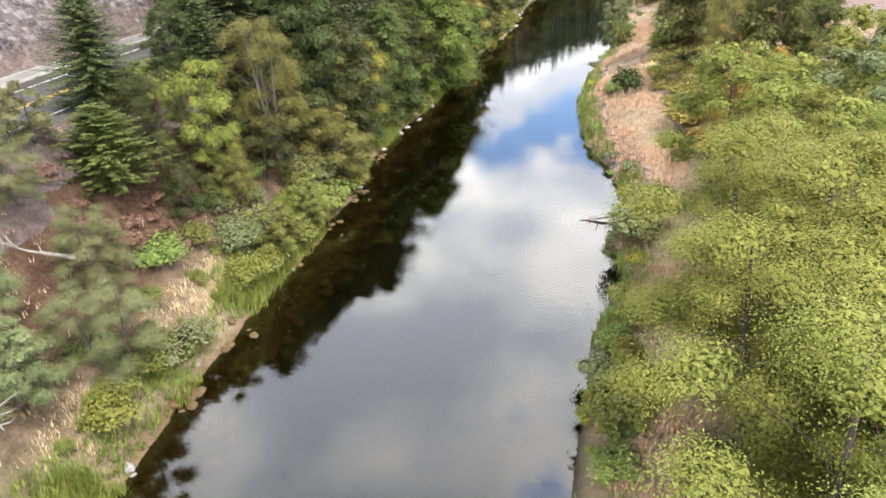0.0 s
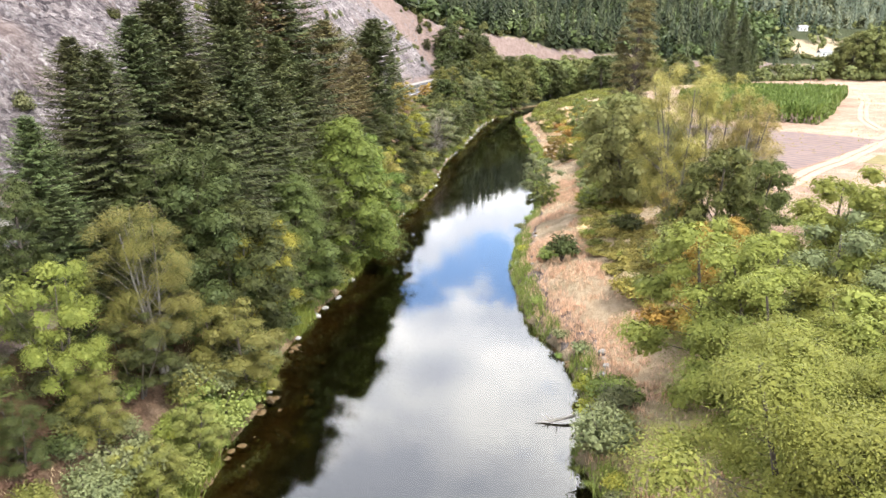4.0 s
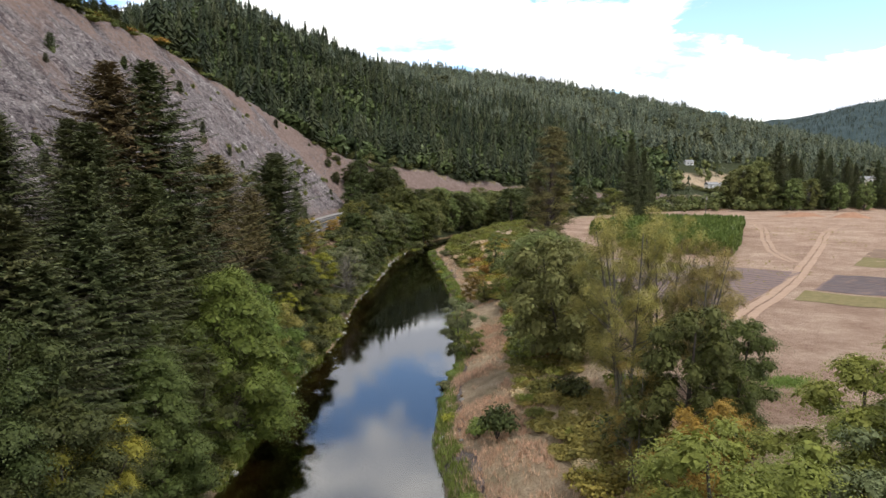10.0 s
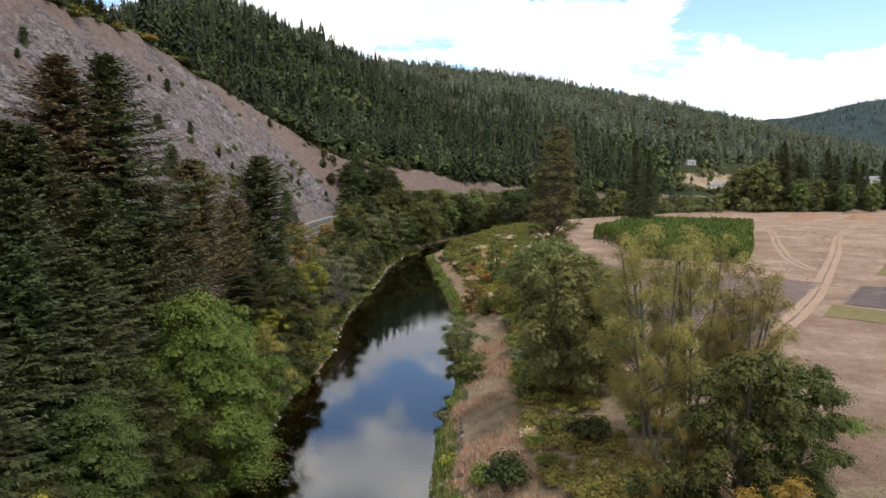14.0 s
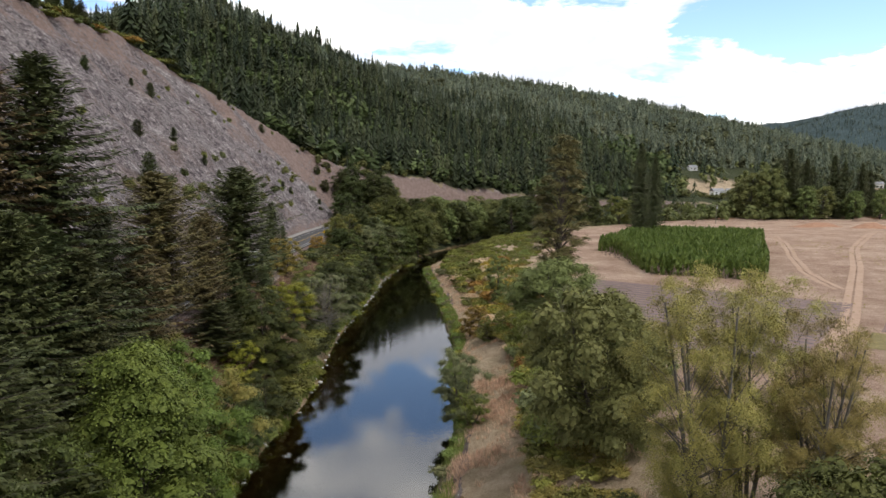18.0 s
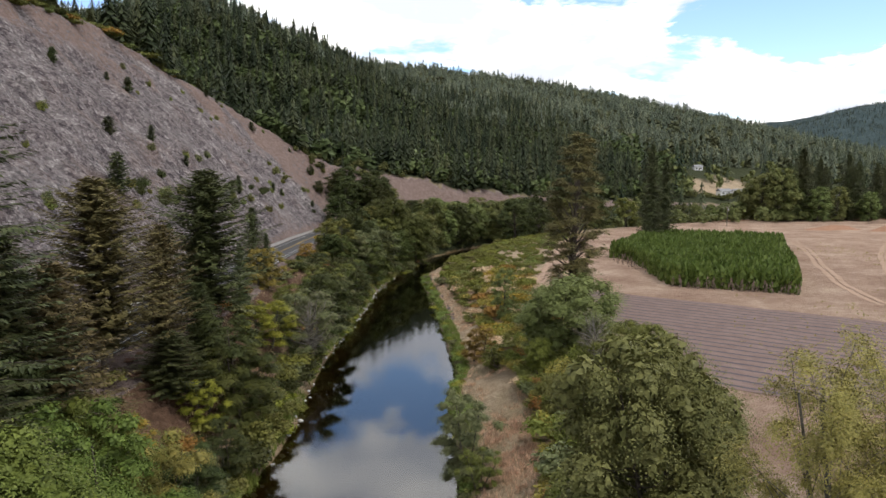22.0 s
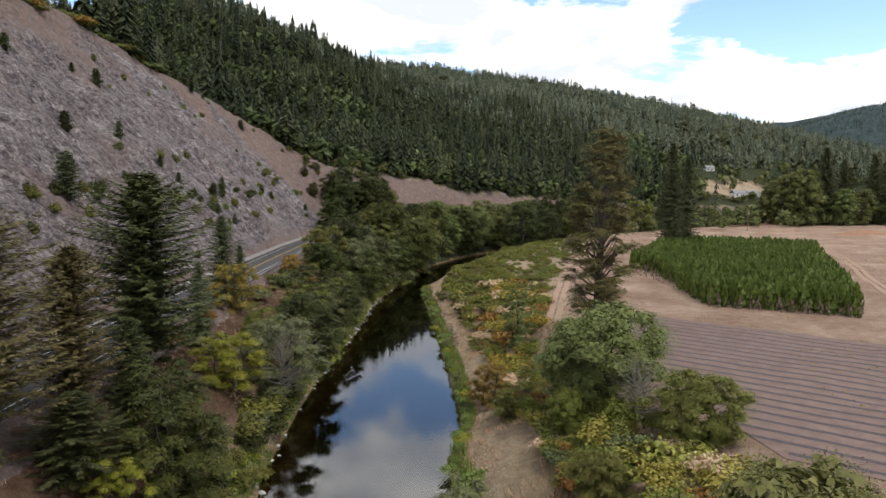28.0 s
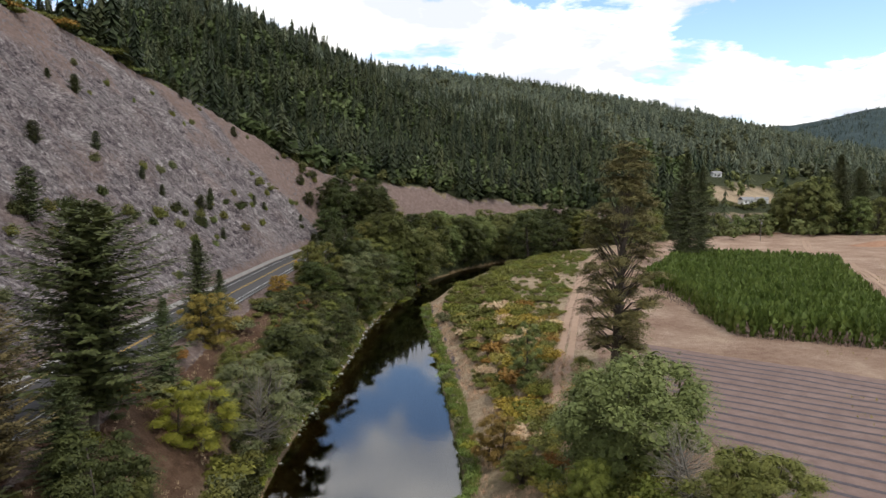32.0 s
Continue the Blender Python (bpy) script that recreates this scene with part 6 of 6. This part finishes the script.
for x, y, h in ((-85, 263, 4.5), (-77, 281, 3.2), (-80, 276, 3.4), (-72.5, 214, 9.0), (-69, 341, 3.6), (-71, 300, 4.0), (-66, 296, 3.4), (-74, 310, 3.6)):
    plant("young_fir", FIR_T, x, y, 0, FIR, "young fir rooted on the bare stone slope", "tree", 1.1, (0, 0), "", h)
for k in range(26):
    y = 196 + 5.4 * k + pick.uniform(-2, 2)
    bush(-48.8 - 22 + pick.uniform(-3, 2.5), y, pick.uniform(3.2, 5.6), pick.choice((SHRUB_C, SHRUB_E)), pick.choice((BRAMBLE, ALDER, ALDER, OAK)), "rounded bush on the stone slope's bench", "shrub", pick.uniform(0.6, 0.85), "bushes on the bench", 0.26)
for k in range(330):
    y = pick.uniform(120, 452)
    top = float(np.interp(y, SPUR_Y, SPUR_Z))
    x = -48.8 - 7.6 - (top - 13) / 1.1 - pick.uniform(-2.5, 13)
    if pick.random() < 0.28:
        plant("brow_fir", FIR_T, x, y, 0, FIR, "small dark fir on the brow of the slope", "tree", 1.0, (0, 0), "trees on the brow", pick.uniform(3.5, 9))
    else:
        bush_or_mass(False, "brow_brush", x, y, pick.uniform(1.5, 3.6), pick.choice(BUSHES), pick.choice((ALDER, BRAMBLE, BRAMBLE, OAK, RUST)), "green brush on the brow of the slope", "shrub", 1.3, "brush on the brow")
bracken = [(pick.uniform(-37.5, -30.5), pick.uniform(33, 45), pick.uniform(0.4, 0.9), pick.choice((SHRUB_D, SHRUB_B)), pick.uniform(1.0, 1.6)) for k in range(46)]
bracken += [(pick.uniform(-40, -30), pick.uniform(120, 200), pick.uniform(0.3, 0.8), SHRUB_D, pick.uniform(1.0, 1.6)) for k in range(50)]
thicket("dead_bracken", "low rusty brown dead bracken on the road bank", bracken, BRACKEN, 410)
for k, ((where, _), (label, mat, spots)) in enumerate(masses.items()):
    thicket(where, label, spots, mat, 300 + k)


rub = rnd(77)


def rubble(count):
    """Loose broken rock over the stone slope, as one mass of angular lumps."""
    y = rub.uniform(60, 455, count)
    d = rub.uniform(8.5, 75, count)
    x = np.interp(y, [45, 120, 195, 305, 345, 385, 425, 460], [-45.4, -47, -48.6, -48.8, -47, -41, -26, 5]) - d
    z, zones = land(x, y)
    ok = (zones["rock"] > 0.6) & (fbm(x, y, 14, 3, 78) > -0.12)
    x, y, z = x[ok], y[ok], z[ok]
    n = len(x)
    base = np.array([(1, 0, -0.4), (-0.5, 0.87, -0.4), (-0.5, -0.87, -0.4), (-0.8, 0, 0.5), (0.4, -0.7, 0.5), (0.4, 0.7, 0.5)])
    tri = np.array([(0, 5, 4), (1, 3, 5), (2, 4, 3), (3, 4, 5), (0, 1, 5), (1, 2, 3), (2, 0, 4)])
    r = 0.10 + 0.42 * rub.random(n) ** 3
    v = base[None] * rub.uniform(0.6, 1.35, (n, 6, 3)) * r[:, None, None]
    a = rub.uniform(0, 6.283, n)[:, None]
    vx, vy = v[:, :, 0] * np.cos(a) - v[:, :, 1] * np.sin(a), v[:, :, 0] * np.sin(a) + v[:, :, 1] * np.cos(a)
    v = np.stack([vx + x[:, None], vy + y[:, None], v[:, :, 2] - 0.9 * vx * 0.8 + z[:, None]], -1).reshape(-1, 3)
    f = (tri[None] + (np.arange(n) * 6)[:, None, None]).reshape(-1, 3)
    tagged(new("slope_rubble", mesh_from("slope_rubble", v, f, RUBBLE)), "loose purple-grey broken rock on the slope", "rubble", kind="stuff")


rubble(30000)


def blades(name, label, spots, length, width, mat, seed, per=7):
    """Tufts of standing blades, as one mass."""
    g = rnd(seed)
    spots = np.asarray(spots)
    z, _ = land(spots[:, 0], spots[:, 1])
    n = len(spots) * per
    p = np.repeat(np.stack([spots[:, 0], spots[:, 1], z - 0.03], -1), per, 0) + np.concatenate([g.normal(size=(n, 2)) * 0.16, np.zeros((n, 1))], 1)
    a = g.uniform(0, 6.283, n)
    ln = length * g.uniform(0.5, 1.25, n)
    lean = g.uniform(0.1, 0.75, n)
    out = np.stack([np.cos(a) * lean, np.sin(a) * lean, np.ones(n)], -1)
    side = np.stack([-np.sin(a), np.cos(a), 0 * a], -1) * (width * g.uniform(0.6, 1.3, n))[:, None]
    v = np.stack([p - side, p + side, p + out * ln[:, None]], 1).reshape(-1, 3)
    tagged(new(name, mesh_from(name, v, np.arange(n * 3).reshape(-1, 3), mat)), label, "grass", kind="stuff")


def bank_spots(n, seed, side, lo, hi, y0, y1, patch):
    g = rnd(seed)
    y = g.uniform(y0, y1, n)
    edge = np.interp(y, BANK_Y, BANK_R if side > 0 else BANK_L)
    x = edge + side * g.uniform(lo, hi, n)
    keep = fbm(x, y, 5, 3, seed) > patch
    return np.stack([x[keep], y[keep]], -1)


blades("dry_grass", "dry straw-coloured grass on the flat bank", bank_spots(13000, 61, 1, 1.4, 20, 15, 300, -0.06), 0.55, 0.05, STRAW, 62)
blades("straw_grass", "tall pale straw grass beside the water", bank_spots(8000, 68, 1, 1.2, 9, 10, 150, 0.0), 0.62, 0.045, STRAW, 69)
patch_rng = rnd(74)
pa, pr = patch_rng.uniform(0, 6.283, 420), np.abs(patch_rng.normal(size=420)) * 0.6
blades("lawn_patch", "small patch of fresh green grass at the field's edge", np.stack([31.0 + 3.0 * pr * np.cos(pa), 96.3 + 2.4 * pr * np.sin(pa)], -1), 0.35, 0.06, GRASS, 75)
weed_y, weed_x = patch_rng.uniform(84, 330, 2600), patch_rng.uniform(0, 1, 2600)
weed_x = np.interp(weed_y, [84, 150, 210, 330], [24, 34, 60, 110]) + weed_x * 90
dry = fbm(weed_x, weed_y, 18, 3, 76) > 0.06
blades("field_weeds", "sparse dry weeds on the bare field", np.stack([weed_x[dry], weed_y[dry]], -1), 0.4, 0.06, YELLOW, 77, 5)
blades("bank_grass", "dry straw-coloured grass on the road bank", bank_spots(4200, 63, -1, 1.0, 14, 12, 320, 0.0), 0.42, 0.03, STRAW, 64)
blades("waterside_grass", "green grass along both water edges", np.concatenate([bank_spots(5000, 65, 1, 0.0, 2.2, 14, 296, -0.1), bank_spots(6500, 66, -1, 0.0, 3.2, 12, 296, -0.12)]), 0.85, 0.05, GRASS, 67)
blades("overhanging_grass", "long pale green grass hanging over the water's edge", bank_spots(8000, 70, -1, -0.5, 2.0, 10, 140, -0.04), 1.0, 0.06, OLIVE, 72)
blades("bank_straw", "dry straw-coloured grass above the water's edge", bank_spots(1500, 73, -1, 1.4, 4.0, 14, 70, 0.02), 0.5, 0.03, STRAW, 78)


def stone_mesh(seed, flat=0.6):
    g = rnd(seed)
    bm = bmesh.new()
    bmesh.ops.create_icosphere(bm, subdivisions=2, radius=1.0)
    for v in bm.verts:
        q = v.co
        k = 1 + 0.28 * noise.noise(q * 1.3 + Vector((seed, 0, 0))) + 0.12 * noise.noise(q * 3.1)
        v.co = Vector((q.x * k, q.y * k * 0.8, q.z * k * flat))
    me = bpy.data.meshes.new("stone")
    bm.to_mesh(me)
    bm.free()
    return me


STONES = []
for s in range(5):
    for mat in (STONE, PALE_STONE, BROWN_STONE):
        me = stone_mesh(s + 1)
        me.materials.append(mat)
        STONES.append(me)


far_stones = []


def stone(x, y, r, which, label, group):
    z = max(ground_z(x, y), -0.6)
    if y > 110:
        far_stones.append((x, y, z, r, which))
        return
    ob = new("river_stone", STONES[which])
    ob.matrix_basis = pose(x, y, z + 0.1 * r, pick.uniform(-12, 12), pick.uniform(-12, 12), pick.uniform(0, 360)) @ Matrix.Diagonal((r, r, r, 1))
    tagged(ob, label, "stone", group)


for k in range(270):
    y = 20 + 315 * pick.random() ** 0.7
    xl = float(np.interp(y, BANK_Y, BANK_L)) if y < 296 else -19.4 + (y - 296) * 0.22
    stone(xl + pick.uniform(-0.5, 1.0), y, pick.uniform(0.14, 0.5) * (1.4 if pick.random() < 0.12 else 1), 3 * pick.randrange(5) + pick.choice((0, 1, 1) if y > 120 else (0, 0, 2)), "pale bleached stone at the water's edge", "stones along the water")
for k in range(110):
    y = pick.uniform(16, 75)
    xl = float(np.interp(y, BANK_Y, BANK_L))
    stone(xl + pick.uniform(0.4, 4.5), y, pick.uniform(0.2, 0.7), 3 * pick.randrange(5) + 2, "brown silted stone under shallow water", "stones under the water")
for k in range(70):
    y = pick.choice((pick.uniform(68, 74), pick.uniform(98, 116), pick.uniform(240, 275), pick.uniform(330, 350)))
    xr = float(np.interp(y, BANK_Y, BANK_R)) if y < 296 else 3 + (y - 330) * 0.4
    stone(xr + pick.uniform(-0.4, 3.0), y, pick.uniform(0.15, 0.55), 3 * pick.randrange(5) + pick.choice((0, 0, 2)), "grey stone on the low bank", "stones on the flat bank")


for shade in (0, 1, 2):
    chunks = []
    for x, y, z, r, which in far_stones:
        if which % 3 != shade:
            continue
        me = STONES[which]
        v = np.zeros(len(me.vertices) * 3, np.float32)
        me.vertices.foreach_get("co", v)
        a = pick.uniform(0, 6.283)
        v = v.reshape(-1, 3) * r
        v = np.stack([v[:, 0] * math.cos(a) - v[:, 1] * math.sin(a) + x, v[:, 0] * math.sin(a) + v[:, 1] * math.cos(a) + y, v[:, 2] + z + 0.1 * r], -1)
        chunks.append((v, np.array([p.vertices[:] for p in me.polygons])))
    if chunks:
        v, f = join(chunks)
        tagged(new("bank_stones", mesh_from("bank_stones", v, f, (STONE, PALE_STONE, BROWN_STONE)[shade], True)), "pale and grey stones strewn along the water's edge", "stones", kind="stuff")


def branch(name, x, y, z, length, heading, tilt, seed, label, mat=PALE_BARK, r=0.16):
    g = rnd(seed)
    ob = new(name)
    ob.matrix_basis = pose(x, y, z, 0, -tilt, heading)
    tagged(ob, label, "dead wood")
    t = np.linspace(0, 1, 8)
    spine = np.stack([t * length, 0.05 * length * np.sin(4 * t), 0.03 * length * np.sin(5 * t + 1)], -1)
    v, f = join([tube(spine, r * (1 - 0.8 * t), 6)])
    part("trunk", mesh_from("trunk", v, f, mat, True), ob)
    for k in range(7):
        q = g.uniform(0.3, 0.95)
        o = np.array([np.interp(q, t, spine[:, j]) for j in range(3)])
        d = np.array([g.uniform(0.2, 0.8), g.uniform(-1, 1), g.uniform(-0.1, 0.8)]) * length * 0.22
        v, f = join([tube(np.array([o, o + d * 0.5 + g.normal(size=3) * 0.05, o + d]), [r * 0.4, r * 0.25, 0.012], 5)])
        part("twig", mesh_from("twig", v, f, mat, True), ob)


branch("driftwood", 1.2, 63.2, 0.35, 3.4, 198, -4, 1, "bare grey driftwood branch lying in the shallows")
branch("fallen_log", -30.5, 21.5, ground_z(-30.5, 21.5) + 0.3, 6.0, -20, 12, 2, "pale fallen log on the road bank")
branch("dead_branch", -31, 31.5, ground_z(-31, 31.5) + 3.2, 4.5, 200, 20, 3, "bare pale branch among the willows")
branch("driftwood", 31, 366, 1.2, 9, 150, 20, 4, "bare grey fallen tree at the river bend")

# ---- far buildings, pole and machine ----
def house(x, y, w, dp, h, heading, roof_mat, label):
    ob = new("house")
    ob.matrix_basis = pose(x, y, ground_z(x, y) - 0.3, 0, 0, heading)
    part("wall", box_mesh("wall", w, dp, h + 0.3, WALL_WHITE, 0.03), ob)
    rise = dp * 0.28
    me = profile_mesh("roof", [(-dp / 2 - 0.5, h + 0.2), (0, h + 0.3 + rise), (dp / 2 + 0.5, h + 0.2), (dp / 2 + 0.5, h + 0.4), (0, h + 0.55 + rise), (-dp / 2 - 0.5, h + 0.4)], w + 0.8, roof_mat)
    part("roof", me, ob, "pitched metal roof")
    pane = box_mesh("window", 1.3, 0.12, 1.2, DARK_GLASS, 0.01)
    for k in range(max(2, int(w / 4))):
        q = part("window", pane, ob)
        q.matrix_basis = pose(-w / 2 + (k + 0.5) * w / max(2, int(w / 4)), -dp / 2 - 0.03, 1.3)
        part("sill", box_mesh("sill", 1.5, 0.2, 0.08, WALL_WHITE, 0.01), q).matrix_basis = pose(0, -0.06, -0.08)
    q = part("door", box_mesh("door", 1.0, 0.12, 2.05, POST_WOOD, 0.01), ob)
    q.matrix_basis = pose(w * 0.08, -dp / 2 - 0.03, 0.3)
    tagged(ob, label, "house")


for x, y, w, dp, h, a, mat, label in (
    (236, 631, 10, 7, 3.2, 8, ROOF_GREY, "white farmhouse with a grey roof among trees"),
    (252, 640, 9, 6, 3.4, -12, ROOF_GREY, "white farm shed with a grey roof"),
    (247, 719, 8, 6, 3.2, 4, ROOF_GREY, "white house on the wooded rise"),
    (480, 800, 16, 9, 4, -20, ROOF_GREY, "white valley house among trees"),
    (560, 760, 18, 10, 4, -20, ROOF_GREY, "white valley house among trees"),
    (330, 640, 12, 8, 3.5, -30, ROOF_GREY, "white valley house among trees"),
):
    house(x, y, w, dp, h, a, mat, label)


def utility_pole(x, y, h):
    ob = new("utility_pole")
    ob.matrix_basis = pose(x, y, ground_z(x, y) - 0.5, 0, 0, 20)
    v, f = tube(np.array([[0, 0, 0], [0, 0, h / 2], [0, 0, h]]), [0.2, 0.17, 0.13], 8)
    part("pole", mesh_from("pole", v, f, POST_WOOD, True), ob)
    part("crossarm", box_mesh("crossarm", 2.6, 0.14, 0.16, POST_WOOD, 0.01, h - 0.9), ob)
    drum = tube(np.array([[0.45, 0, h - 2.6], [0.45, 0, h - 1.5]]), [0.32, 0.32], 10)
    part("transformer", mesh_from("transformer", *drum, STEEL, True), ob, "grey transformer drum")
    for k in (-1.1, 0.4, 1.1):
        part("insulator", box_mesh("insulator", 0.1, 0.1, 0.2, WALL_WHITE, 0.02, h - 0.74), ob).location.x = k
    tagged(ob, "wooden utility pole with a crossarm and transformer", "utility pole")


utility_pole(152, 428, 11.5)


def loader(x, y, heading):
    ob = new("wheel_loader")
    ob.matrix_basis = pose(x, y, ground_z(x, y), 0, 0, heading)
    part("body", box_mesh("body", 3.6, 2.0, 1.5, MACHINE, 0.15, 0.9), ob)
    part("cab", box_mesh("cab", 1.5, 1.6, 1.6, DARK_GLASS, 0.1, 2.4), ob, "dark glazed cab")
    arm = part("arm", box_mesh("arm", 3.4, 0.4, 0.4, MACHINE, 0.05), ob)
    arm.matrix_basis = pose(2.8, 0, 2.2, 0, -28, 0)
    part("bucket", profile_mesh("bucket", [(-0.9, 0), (0.8, 0.1), (0.9, 0.9), (-0.7, 1.2), (-1.0, 0.6)], 2.6, MACHINE), ob).matrix_basis = pose(4.6, 0, 2.6, 0, 0, 90)
    for sx in (-1.2, 1.3):
        for sy in (-1.05, 1.05):
            v, f = tube(np.array([[sx, sy - 0.3, 0.75], [sx, sy - 0.28, 0.75], [sx, sy + 0.28, 0.75], [sx, sy + 0.3, 0.75]]), [0.45, 0.75, 0.75, 0.45], 14)
            wheel = part("wheel", mesh_from("wheel", v, f, RUBBER, True), ob)
            v, f = tube(np.array([[sx, sy - 0.33, 0.75], [sx, sy + 0.33, 0.75]]), [0.36, 0.36], 12)
            part("rim", mesh_from("rim", v, f, MACHINE, True), wheel, "yellow wheel rim")
    tagged(ob, "yellow wheel loader parked at the field's end", "loader")


loader(252, 548, 160)
